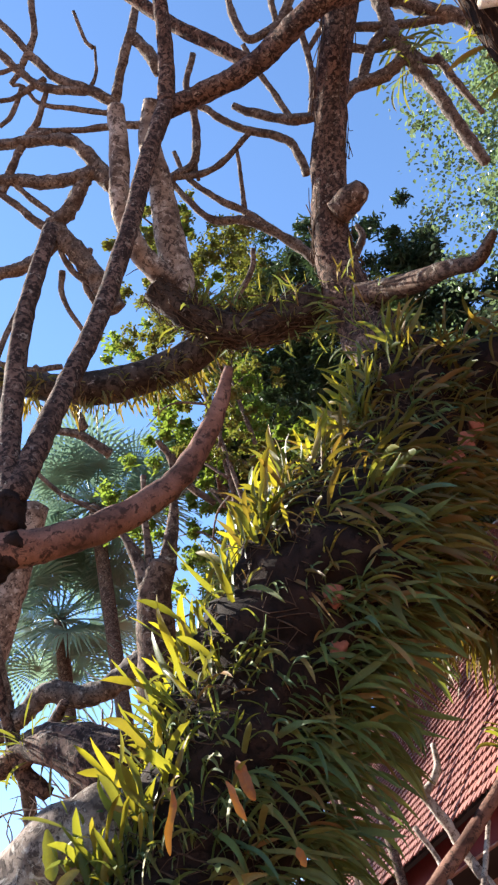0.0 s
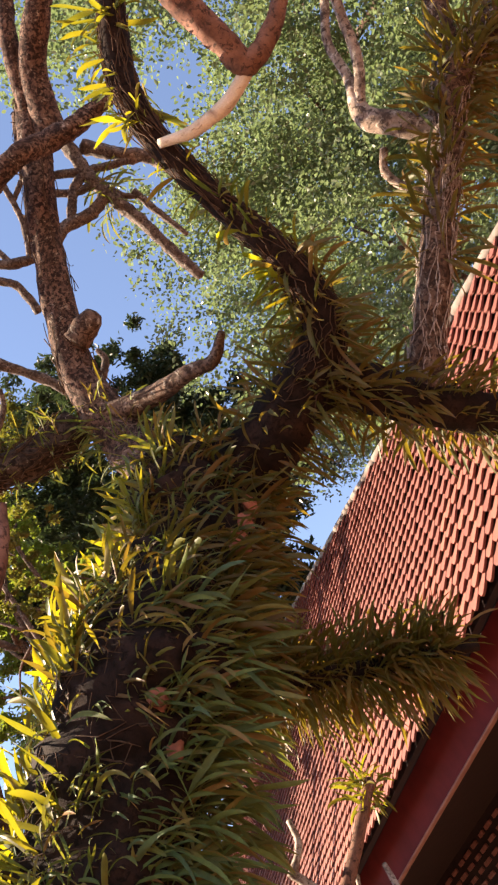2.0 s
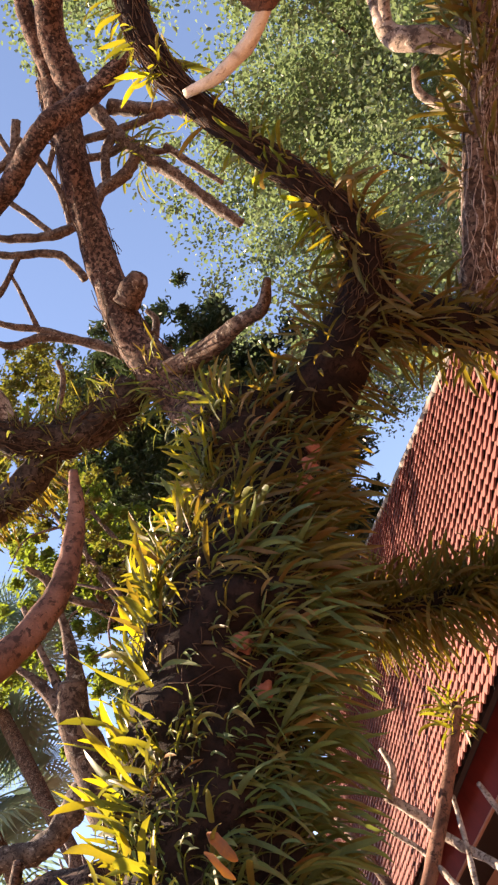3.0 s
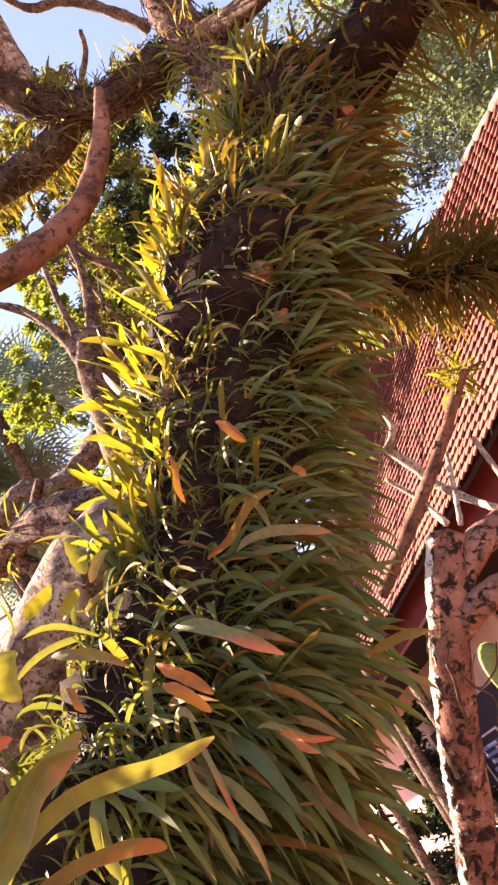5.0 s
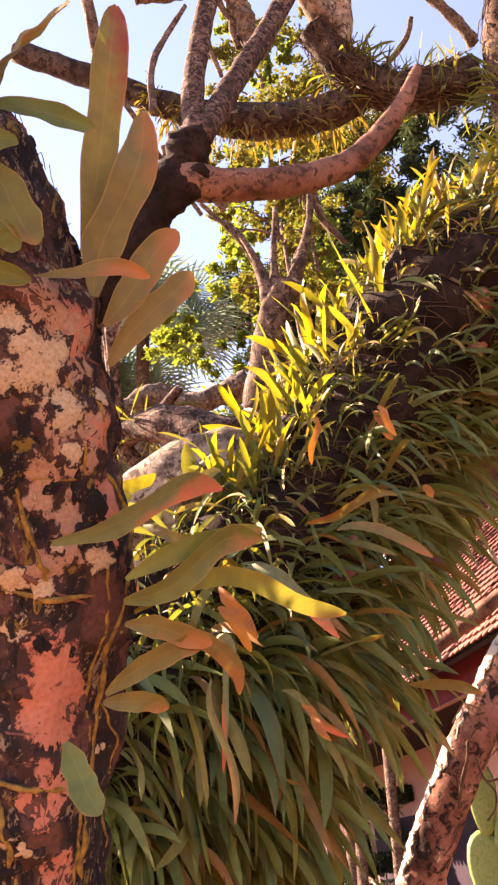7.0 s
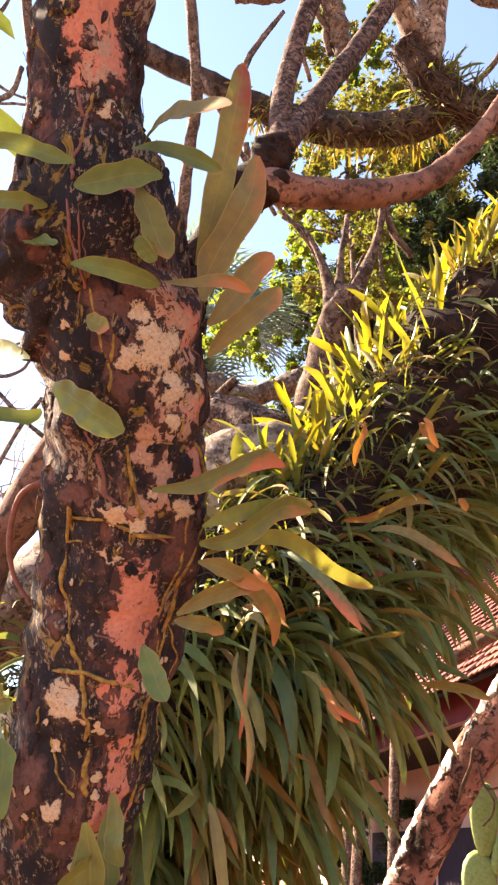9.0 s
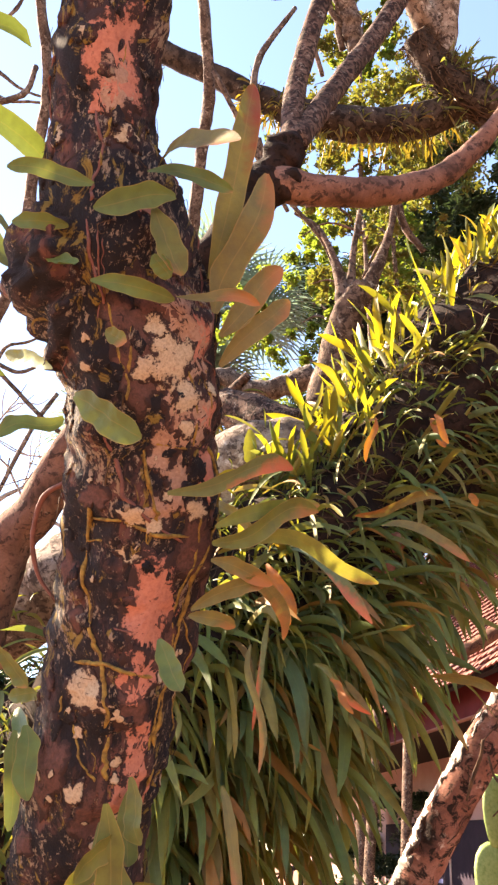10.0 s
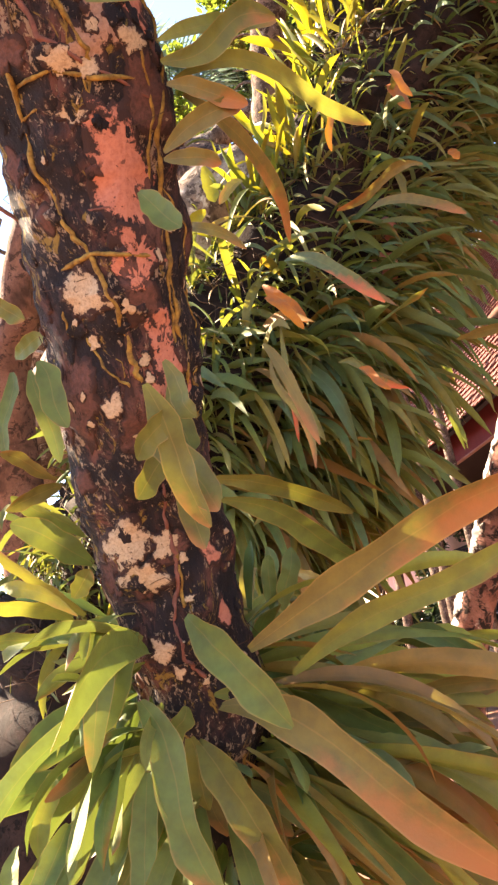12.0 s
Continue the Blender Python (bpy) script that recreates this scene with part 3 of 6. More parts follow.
PATHS_OF["right_stem"] = [(1.695, 1.717, 3.331, 0.0662), (1.839, 1.574, 3.481, 0.0563), (2.004, 1.397, 3.655, 0.0574), (2.191, 1.183, 3.855, 0.0584), (2.325, 1.007, 3.998, 0.0628), (2.490, 0.885, 4.030, 0.0589), (2.694, 0.767, 4.032, 0.0549)]
PATHS_OF["right_stem_b"] = [(2.324, 1.022, 3.982, 0.0549), (2.378, 0.884, 4.149, 0.0476), (2.442, 0.708, 4.304, 0.0437)]
PATHS_OF["right_side"] = [(2.236, 1.142, 3.905, 0.0510), (2.122, 1.129, 4.039, 0.0437), (2.068, 1.127, 4.156, 0.0364), (2.110, 1.046, 4.301, 0.0206), (2.131, 0.968, 4.455, 0.0167), (2.187, 0.845, 4.556, 0.0167)]
PATHS_OF["right_side_b"] = [(2.069, 1.111, 4.173, 0.0202), (2.127, 0.985, 4.276, 0.0202), (2.140, 0.864, 4.403, 0.0182), (2.153, 0.757, 4.513, 0.0182)]
PATHS_OF["right_side_c"] = [(2.127, 1.317, 3.827, 0.0179), (2.080, 1.304, 3.920, 0.0160), (2.058, 1.272, 4.002, 0.0162), (2.085, 1.213, 4.051, 0.0141)]
PATHS_OF["fern_stub"] = [(0.725, 1.949, 2.956, 0.0606), (0.883, 1.944, 2.862, 0.0455), (1.047, 1.927, 2.777, 0.0364), (1.162, 1.907, 2.727, 0.0273), (1.301, 1.889, 2.659, 0.0212)]
PATHS_OF["stick"] = [(0.860, 1.988, 2.576, 0.0192), (0.693, 2.054, 2.444, 0.0220), (0.506, 2.109, 2.319, 0.0245), (0.364, 2.173, 2.230, 0.0216)]
PATHS_OF["rim_limb"] = [(0.106, 2.204, 1.420, 0.0548), (0.225, 2.045, 1.719, 0.0560), (0.313, 1.950, 1.916, 0.0539), (0.432, 1.884, 2.110, 0.0540), (0.499, 1.853, 2.202, 0.0496)]
PATHS_OF["rim_limb_b"] = [(0.438, 1.890, 2.095, 0.0417), (0.549, 1.890, 2.154, 0.0452), (0.691, 1.926, 2.172, 0.0468)]
PATHS_OF["rim_limb_c"] = [(0.398, 1.911, 2.017, 0.0291), (0.469, 1.865, 2.043, 0.0407), (0.575, 1.851, 2.038, 0.0431)]
PATHS_OF["twig_a"] = [(0.590, 2.102, 2.543, 0.0152), (0.623, 2.111, 2.467, 0.0165), (0.647, 2.114, 2.381, 0.0148), (0.669, 2.045, 2.281, 0.0127), (0.670, 1.964, 2.217, 0.0120)]
PATHS_OF["twig_b"] = [(0.552, 2.138, 2.479, 0.0076), (0.578, 2.119, 2.392, 0.0089), (0.568, 2.015, 2.261, 0.0110)]
PATHS_OF["twig_c"] = [(0.727, 2.126, 2.447, 0.0076), (0.640, 2.033, 2.317, 0.0084), (0.563, 1.922, 2.222, 0.0091)]
PATHS_OF["twig_d"] = [(0.670, 2.150, 2.653, 0.0095), (0.652, 2.127, 2.588, 0.0124), (0.600, 2.103, 2.537, 0.0136)]
PATHS_OF["twig_e"] = [(0.769, 2.024, 2.413, 0.0087), (0.755, 2.005, 2.337, 0.0098), (0.729, 1.956, 2.214, 0.0107)]
PATHS_OF["bent_limb"] = [(0.358, 1.393, 3.399, 0.0107), (0.305, 1.416, 3.294, 0.0208), (0.214, 1.439, 3.179, 0.0276), (0.121, 1.430, 3.106, 0.0303), (0.021, 1.406, 3.053, 0.0327), (-0.094, 1.388, 3.029, 0.0353), (-0.170, 1.374, 3.025, 0.0371)]
PATHS_OF["stem_foot"] = [(-0.80, 1.93, 1.80, 0.060), (-0.725, 1.752, 2.228, 0.0520), (-0.647, 1.681, 2.350, 0.0480), (-0.567, 1.592, 2.475, 0.0460), (-0.455, 1.492, 2.66, 0.0455), (-0.40, 1.465, 2.76, 0.044)]
PATHS_OF["dark_stem"] = [(-0.47, 1.496, 2.65, 0.0455), (-0.378, 1.461, 2.791, 0.0439), (-0.288, 1.415, 2.911, 0.0444), (-0.220, 1.385, 3.027, 0.0430), (-0.162, 1.363, 3.127, 0.0416)]
PATHS_OF["long_limb"] = [(-0.158, 1.362, 3.139, 0.0374), (-0.055, 1.503, 3.534, 0.0371), (0.073, 1.596, 3.922, 0.0382), (0.211, 1.603, 4.305, 0.0405), (0.337, 1.574, 4.656, 0.0417), (0.446, 1.553, 4.914, 0.0418)]
PATHS_OF["long_limb_a"] = [(0.446, 1.553, 4.914, 0.0335), (0.494, 1.443, 5.134, 0.0298), (0.530, 1.280, 5.424, 0.0281)]
PATHS_OF["long_limb_b"] = [(0.431, 1.565, 4.900, 0.0377), (0.594, 1.562, 4.962, 0.0383), (0.793, 1.485, 4.950, 0.0418), (1.005, 1.274, 4.862, 0.0409), (1.161, 1.260, 4.903, 0.0433), (1.288, 1.221, 4.899, 0.0392), (1.442, 1.157, 4.906, 0.0241)]
PATHS_OF["long_limb_c"] = [(0.795, 1.526, 5.060, 0.0281), (0.673, 1.495, 5.204, 0.0286), (0.546, 1.461, 5.350, 0.0268), (0.384, 1.388, 5.554, 0.0273)]
PATHS_OF["near_dark"] = [(-0.167, 1.365, 3.136, 0.0351), (-0.166, 1.410, 3.375, 0.0364), (-0.130, 1.424, 3.683, 0.0346), (-0.082, 1.436, 3.908, 0.0341), (-0.018, 1.440, 4.140, 0.0315)]
PATHS_OF["gray_stem"] = [(0.345, 2.069, 4.336, 0.0639), (0.348, 1.955, 4.568, 0.0606), (0.362, 1.837, 4.803, 0.0506), (0.366, 1.742, 5.010, 0.0447), (0.411, 1.647, 5.127, 0.0358)]
PATHS_OF["gray_stem_b"] = [(0.311, 1.987, 4.448, 0.0511), (0.231, 1.884, 4.513, 0.0418), (0.197, 1.778, 4.658, 0.0398), (0.238, 1.678, 4.865, 0.0383), (0.263, 1.600, 5.047, 0.0325)]
PATHS_OF["cross_limb"] = [(0.829, 2.074, 4.255, 0.0851), (0.554, 2.081, 4.205, 0.0670), (0.362, 2.036, 4.294, 0.0628), (0.244, 1.963, 4.408, 0.0460)]
PATHS_OF["back_limb"] = [(0.531, 2.081, 4.292, 0.0639), (0.330, 2.125, 4.182, 0.0837), (0.130, 2.127, 4.128, 0.0864), (-0.074, 2.103, 4.109, 0.0768), (-0.294, 2.113, 4.213, 0.0617), (-0.496, 2.110, 4.330, 0.0586), (-0.842, 2.120, 4.535, 0.0563)]
PATHS_OF["stub"] = [(-0.002, 2.203, 2.971, 0.0664), (0.020, 2.129, 3.119, 0.0564), (0.041, 2.077, 3.222, 0.0498), (0.087, 2.033, 3.301, 0.0398)]
PATHS_OF["stub_b"] = [(0.033, 2.069, 3.240, 0.0332), (-0.009, 2.046, 3.411, 0.0119), (-0.068, 2.048, 3.537, 0.0087), (-0.144, 2.033, 3.585, 0.0069)]
PATHS_OF["stub_c"] = [(0.090, 2.041, 3.284, 0.0299), (0.149, 2.005, 3.459, 0.0136), (0.172, 1.981, 3.618, 0.0104), (0.143, 1.953, 3.684, 0.0087)]
PATHS_OF["stub_d"] = [(0.177, 1.974, 3.633, 0.0104), (0.206, 2.014, 3.543, 0.0121), (0.273, 2.044, 3.466, 0.0104)]
PATHS_OF["stub_e"] = [(0.042, 2.054, 3.268, 0.0166), (0.052, 2.071, 3.460, 0.0104), (0.072, 2.084, 3.660, 0.0090)]
PATHS_OF["low_limb"] = [(-0.105, 2.089, 2.770, 0.0909), (-0.279, 2.158, 2.899, 0.0635), (-0.408, 2.257, 2.954, 0.0365), (-0.498, 2.329, 2.941, 0.0305), (-0.715, 2.382, 2.996, 0.0277)]
PATHS_OF["low_limb_b"] = [(-0.249, 2.108, 2.994, 0.0127), (-0.326, 2.193, 2.952, 0.0195), (-0.422, 2.279, 2.912, 0.0249), (-0.360, 2.311, 2.831, 0.0216)]
PATHS_OF["low_limb_c"] = [(-0.457, 2.127, 3.233, 0.0166), (-0.444, 2.210, 3.058, 0.0166), (-0.427, 2.275, 2.921, 0.0199)]
PATHS_OF["left_far_limb"] = [(-1.490, 3.633, 2.715, 0.0909), (-1.256, 3.484, 3.011, 0.0857), (-1.097, 3.349, 3.278, 0.0779), (-0.786, 3.223, 3.751, 0.0694), (-0.494, 3.034, 4.342, 0.0603)]
PATHS_OF["node_limb"] = [(0.869, 2.001, 4.185, 0.0511), (1.039, 1.841, 4.011, 0.0404), (1.142, 1.682, 3.880, 0.0268), (1.203, 1.625, 3.824, 0.0225), (1.243, 1.526, 3.828, 0.0129)]
PATHS_OF["arm_left"] = [(1.235, 1.314, 5.040, 0.0636), (1.263, 1.093, 5.187, 0.0559), (1.349, 0.870, 5.218, 0.0476), (1.489, 0.683, 5.337, 0.0433)]
PATHS_OF["arm_left_b"] = [(1.202, 1.225, 5.159, 0.0409), (1.219, 1.038, 5.274, 0.0358), (1.280, 0.890, 5.401, 0.0313), (1.368, 0.727, 5.526, 0.0313)]
PATHS_OF["mid_twig_00"] = [(-1.015, 1.667, 4.119, 0.0162), (-0.977, 1.837, 3.885, 0.0170), (-1.014, 1.994, 3.668, 0.0181), (-1.058, 2.182, 3.394, 0.0189), (-1.200, 2.359, 3.136, 0.0202)]
PATHS_OF["mid_twig_01"] = [(-0.494, 1.660, 4.162, 0.0180), (-0.453, 1.830, 3.928, 0.0183), (-0.464, 1.952, 3.780, 0.0186), (-0.483, 2.122, 3.542, 0.0208)]
PATHS_OF["mid_twig_02"] = [(-1.201, 1.846, 3.767, 0.0090), (-1.056, 1.855, 3.846, 0.0092), (-1.031, 1.838, 3.965, 0.0093)]
PATHS_OF["mid_twig_03"] = [(-1.092, 2.492, 2.543, 0.0072), (-0.952, 2.366, 2.878, 0.0073), (-0.882, 2.339, 3.018, 0.0074)]
PATHS_OF["mid_twig_04"] = [(-0.436, 1.786, 3.926, 0.0090), (-0.293, 1.930, 3.745, 0.0082), (-0.168, 2.052, 3.606, 0.0074)]
PATHS_OF["mid_twig_05"] = [(-0.170, 1.976, 3.579, 0.0072), (-0.051, 2.064, 3.505, 0.0073), (0.017, 2.154, 3.422, 0.0074)]
PATHS_OF["mid_twig_06"] = [(-0.301, 1.843, 3.825, 0.0144), (-0.298, 1.794, 4.005, 0.0110), (-0.193, 1.740, 4.199, 0.0074)]
PATHS_OF["mid_twig_07"] = [(-1.161, 2.191, 3.114, 0.0072), (-0.919, 2.340, 2.929, 0.0073), (-0.833, 2.408, 2.890, 0.0074)]
PATHS_OF["mid_twig_08"] = [(-1.096, 2.576, 2.382, 0.0090), (-0.896, 2.476, 2.670, 0.0082), (-0.901, 2.444, 2.818, 0.0074)]
PATHS_OF["sky_twig_00"] = [(0.273, 1.748, 5.347, 0.0238), (0.180, 1.705, 5.418, 0.0214), (0.064, 1.671, 5.481, 0.0190), (-0.028, 1.601, 5.586, 0.0167), (-0.088, 1.540, 5.677, 0.0143), (-0.180, 1.467, 5.786, 0.0119)]
PATHS_OF["sky_twig_01"] = [(0.180, 1.705, 5.418, 0.0214), (0.003, 1.689, 5.466, 0.0190), (-0.093, 1.637, 5.550, 0.0167), (-0.189, 1.555, 5.672, 0.0143)]
PATHS_OF["sky_twig_02"] = [(0.184, 1.700, 5.425, 0.0095), (0.221, 1.664, 5.466, 0.0071), (0.242, 1.594, 5.555, 0.0048)]
PATHS_OF["sky_twig_03"] = [(0.271, 1.741, 5.357, 0.0214), (0.353, 1.626, 5.495, 0.0190), (0.438, 1.518, 5.624, 0.0167), (0.464, 1.427, 5.738, 0.0143)]
PATHS_OF["sky_twig_04"] = [(0.392, 1.571, 5.561, 0.0238), (0.447, 1.616, 5.494, 0.0250), (0.481, 1.678, 5.408, 0.0262)]
PATHS_OF["sky_twig_05"] = [(0.267, 1.763, 5.329, 0.0143), (0.216, 1.767, 5.332, 0.0129), (0.086, 1.747, 5.378, 0.0114), (-0.036, 1.727, 5.423, 0.0100), (-0.090, 1.679, 5.494, 0.0086), (-0.133, 1.673, 5.509, 0.0071)]
PATHS_OF["sky_twig_06"] = [(0.219, 1.960, 5.078, 0.0310), (0.127, 1.889, 5.186, 0.0290), (0.068, 1.836, 5.264, 0.0271), (-0.026, 1.821, 5.298, 0.0252), (-0.161, 1.821, 5.319, 0.0233), (-0.311, 1.825, 5.338, 0.0214)]
PATHS_OF["sky_twig_07"] = [(0.214, 1.974, 5.060, 0.0333), (0.127, 1.921, 5.143, 0.0314), (0.062, 1.924, 5.149, 0.0295), (-0.085, 1.931, 5.163, 0.0276), (-0.210, 1.916, 5.203, 0.0257), (-0.344, 1.916, 5.223, 0.0238)]
PATHS_OF["sky_twig_08"] = [(0.395, 1.808, 5.250, 0.0190), (0.221, 1.804, 5.282, 0.0160), (0.091, 1.805, 5.301, 0.0126), (-0.087, 1.793, 5.344, 0.0095)]
PATHS_OF["sky_twig_09"] = [(-0.115, 1.805, 5.333, 0.0167), (-0.064, 1.771, 5.370, 0.0143), (-0.001, 1.701, 5.452, 0.0119)]
PATHS_OF["sky_twig_10"] = [(-0.019, 1.803, 5.320, 0.0190), (-0.117, 1.812, 5.324, 0.0186), (-0.169, 1.844, 5.290, 0.0179), (-0.232, 1.905, 5.220, 0.0171), (-0.272, 1.943, 5.177, 0.0167)]
PATHS_OF["sky_twig_11"] = [(-0.245, 1.903, 5.225, 0.0119), (-0.162, 1.968, 5.127, 0.0131), (-0.060, 2.031, 5.029, 0.0143)]
PATHS_OF["sky_twig_12"] = [(-0.110, 2.050, 5.012, 0.0381), (-0.022, 2.009, 5.051, 0.0326), (0.067, 1.941, 5.126, 0.0269), (0.133, 1.892, 5.181, 0.0214)]
PATHS_OF["sky_twig_13"] = [(-0.108, 2.057, 5.001, 0.0214), (-0.171, 2.023, 5.056, 0.0183), (-0.227, 1.983, 5.118, 0.0150), (-0.324, 1.924, 5.209, 0.0119)]
PATHS_OF["sky_twig_14"] = [(0.033, 2.214, 4.773, 0.0167), (-0.054, 2.170, 4.845, 0.0143), (-0.091, 2.103, 4.939, 0.0119), (-0.061, 2.045, 5.010, 0.0095)]
PATHS_OF["sky_twig_15"] = [(-0.095, 2.043, 5.018, 0.0405), (-0.014, 2.131, 4.890, 0.0429), (0.043, 2.215, 4.771, 0.0452), (0.079, 2.277, 4.685, 0.0476)]
PATHS_OF["sky_twig_16"] = [(-0.111, 2.086, 4.964, 0.0310), (-0.236, 2.138, 4.916, 0.0274), (-0.409, 2.156, 4.918, 0.0238)]
PATHS_OF["sky_twig_17"] = [(0.373, 1.992, 5.012, 0.0214), (0.443, 1.949, 5.058, 0.0198), (0.531, 1.922, 5.079, 0.0183), (0.573, 1.860, 5.155, 0.0167), (0.583, 1.779, 5.259, 0.0150), (0.580, 1.717, 5.341, 0.0136), (0.639, 1.639, 5.434, 0.0119)]
PATHS_OF["sky_twig_18"] = [(0.443, 1.949, 5.058, 0.0167), (0.559, 1.949, 5.040, 0.0150), (0.661, 1.923, 5.058, 0.0136), (0.789, 1.858, 5.124, 0.0119)]
PATHS_OF["sky_twig_19"] = [(0.950, 2.193, 4.660, 0.0214), (0.888, 2.166, 4.704, 0.0190), (0.713, 2.065, 4.865, 0.0167), (0.600, 2.017, 4.944, 0.0143), (0.494, 1.952, 5.045, 0.0119), (0.466, 1.885, 5.138, 0.0095)]
PATHS_OF["sky_twig_20"] = [(0.945, 2.207, 4.642, 0.0238), (0.871, 2.150, 4.728, 0.0214), (0.706, 2.083, 4.841, 0.0190), (0.566, 2.071, 4.879, 0.0167), (0.482, 2.017, 4.963, 0.0143), (0.422, 1.955, 5.053, 0.0119)]
PATHS_OF["sky_twig_21"] = [(0.698, 2.065, 4.866, 0.0119), (0.718, 1.960, 5.001, 0.0095), (0.726, 1.886, 5.096, 0.0071)]
PATHS_OF["sky_twig_22"] = [(0.498, 1.748, 5.313, 0.0143), (0.611, 1.773, 5.262, 0.0150), (0.699, 1.819, 5.188, 0.0160), (0.783, 1.848, 5.137, 0.0167), (0.923, 1.880, 5.075, 0.0174), (0.966, 1.911, 5.027, 0.0183), (0.992, 1.980, 4.932, 0.0190)]
PATHS_OF["sky_twig_23"] = [(1.094, 1.832, 5.111, 0.0238), (0.968, 1.834, 5.128, 0.0207), (0.811, 1.803, 5.193, 0.0174), (0.749, 1.784, 5.227, 0.0143)]
PATHS_OF["sky_twig_24"] = [(1.082, 1.831, 5.114, 0.0262), (1.185, 1.808, 5.128, 0.0267), (1.266, 1.767, 5.169, 0.0274), (1.405, 1.744, 5.178, 0.0281), (1.510, 1.696, 5.225, 0.0286)]
PATHS_OF["sky_twig_25"] = [(0.973, 1.831, 5.130, 0.0143), (0.930, 1.762, 5.228, 0.0136), (0.886, 1.701, 5.314, 0.0126), (0.848, 1.630, 5.413, 0.0119)]
PATHS_OF["sky_twig_26"] = [(1.061, 1.831, 5.117, 0.0143), (1.102, 1.731, 5.241, 0.0143), (1.099, 1.617, 5.391, 0.0143), (1.070, 1.541, 5.495, 0.0143)]
PATHS_OF["sky_twig_27"] = [(1.443, 1.491, 5.503, 0.0357), (1.450, 1.551, 5.424, 0.0338), (1.469, 1.641, 5.303, 0.0317), (1.512, 1.703, 5.215, 0.0298), (1.594, 1.796, 5.080, 0.0279), (1.661, 1.898, 4.936, 0.0257), (1.733, 1.999, 4.793, 0.0238)]
PATHS_OF["sky_twig_28"] = [(1.260, 1.604, 5.384, 0.0190), (1.398, 1.620, 5.341, 0.0190), (1.619, 1.618, 5.309, 0.0190), (1.781, 1.602, 5.305, 0.0190)]
PATHS_OF["sky_twig_29"] = [(1.240, 1.659, 5.315, 0.0167), (1.364, 1.676, 5.273, 0.0179), (1.459, 1.667, 5.270, 0.0190)]
PATHS_OF["sky_twig_30"] = [(1.299, 1.756, 5.178, 0.0214), (1.379, 1.668, 5.282, 0.0226), (1.468, 1.619, 5.332, 0.0238)]
PATHS_OF["sky_twig_31"] = [(1.626, 1.709, 5.189, 0.0190), (1.699, 1.795, 5.065, 0.0155), (1.769, 1.868, 4.959, 0.0119)]
PATHS_OF["sky_twig_32"] = [(1.503, 1.547, 5.421, 0.0333), (1.667, 1.598, 5.329, 0.0329), (1.788, 1.622, 5.278, 0.0321), (1.892, 1.701, 5.158, 0.0314), (2.036, 1.811, 4.992, 0.0310)]
PATHS_OF["sky_twig_33"] = [(-0.508, 2.672, 2.768, 0.0208), (-0.484, 2.557, 2.915, 0.0199), (-0.485, 2.450, 3.055, 0.0190), (-0.480, 2.316, 3.230, 0.0182), (-0.489, 2.199, 3.385, 0.0173)]
PATHS_OF["sky_twig_34"] = [(-0.551, 2.509, 2.987, 0.0139), (-0.473, 2.479, 3.015, 0.0121), (-0.374, 2.429, 3.065, 0.0104), (-0.281, 2.360, 3.142, 0.0087)]
PATHS_OF["sky_twig_35"] = [(-0.598, 2.450, 3.072, 0.0277), (-0.524, 2.433, 3.083, 0.0294), (-0.445, 2.403, 3.110, 0.0312), (-0.351, 2.366, 3.144, 0.0329), (-0.244, 2.381, 3.109, 0.0346), (-0.121, 2.353, 3.126, 0.0364), (-0.041, 2.323, 3.153, 0.0381)]
PATHS_OF["sky_twig_36"] = [(-0.103, 2.161, 4.864, 0.0143), (-0.125, 2.234, 4.773, 0.0119), (-0.069, 2.326, 4.643, 0.0095)]
PATHS_OF["sky_twig_37"] = [(-0.488, 2.373, 4.646, 0.0143), (-0.334, 2.405, 4.580, 0.0131), (-0.193, 2.407, 4.556, 0.0119)]
PATHS_OF["sky_twig_38"] = [(-0.079, 2.644, 4.228, 0.0214), (-0.187, 2.585, 4.322, 0.0190), (-0.298, 2.563, 4.367, 0.0167), (-0.323, 2.502, 4.451, 0.0143)]
PATHS_OF["sky_twig_39"] = [(-0.071, 1.622, 5.566, 0.0143), (0.004, 1.546, 5.654, 0.0143), (0.024, 1.458, 5.766, 0.0143), (0.057, 1.401, 5.836, 0.0143)]
PATHS_OF["sky_twig_40"] = [(-0.136, 1.670, 5.513, 0.0119), (-0.073, 1.627, 5.560, 0.0112), (-0.172, 1.638, 5.561, 0.0102), (-0.221, 1.642, 5.563, 0.0095)]
PATHS_OF["sky_twig_41"] = [(-0.159, 2.572, 4.334, 0.0214), (-0.214, 2.465, 4.483, 0.0179), (-0.309, 2.400, 4.584, 0.0143)]
PATHS_OF["sky_twig_42"] = [(0.876, 1.684, 5.338, 0.0214), (1.020, 1.582, 5.449, 0.0202), (1.109, 1.499, 5.544, 0.0190)]
PATHS_OF["sky_twig_43"] = [(0.985, 2.291, 4.526, 0.0214), (1.148, 2.168, 4.661, 0.0167), (1.146, 2.121, 4.724, 0.0119)]
PATHS_OF["sky_twig_44"] = [(0.525, 2.321, 4.558, 0.0143), (0.671, 2.212, 4.679, 0.0119), (0.699, 2.154, 4.750, 0.0095)]
PATHS_OF["sky_twig_45"] = [(1.031, 1.583, 5.447, 0.0190), (0.877, 1.617, 5.425, 0.0174), (0.832, 1.540, 5.533, 0.0160), (0.837, 1.467, 5.629, 0.0143)]
PATHS_OF["sky_twig_46"] = [(0.591, 1.784, 5.251, 0.0119), (0.541, 1.921, 5.079, 0.0107), (0.541, 1.966, 5.021, 0.0095)]
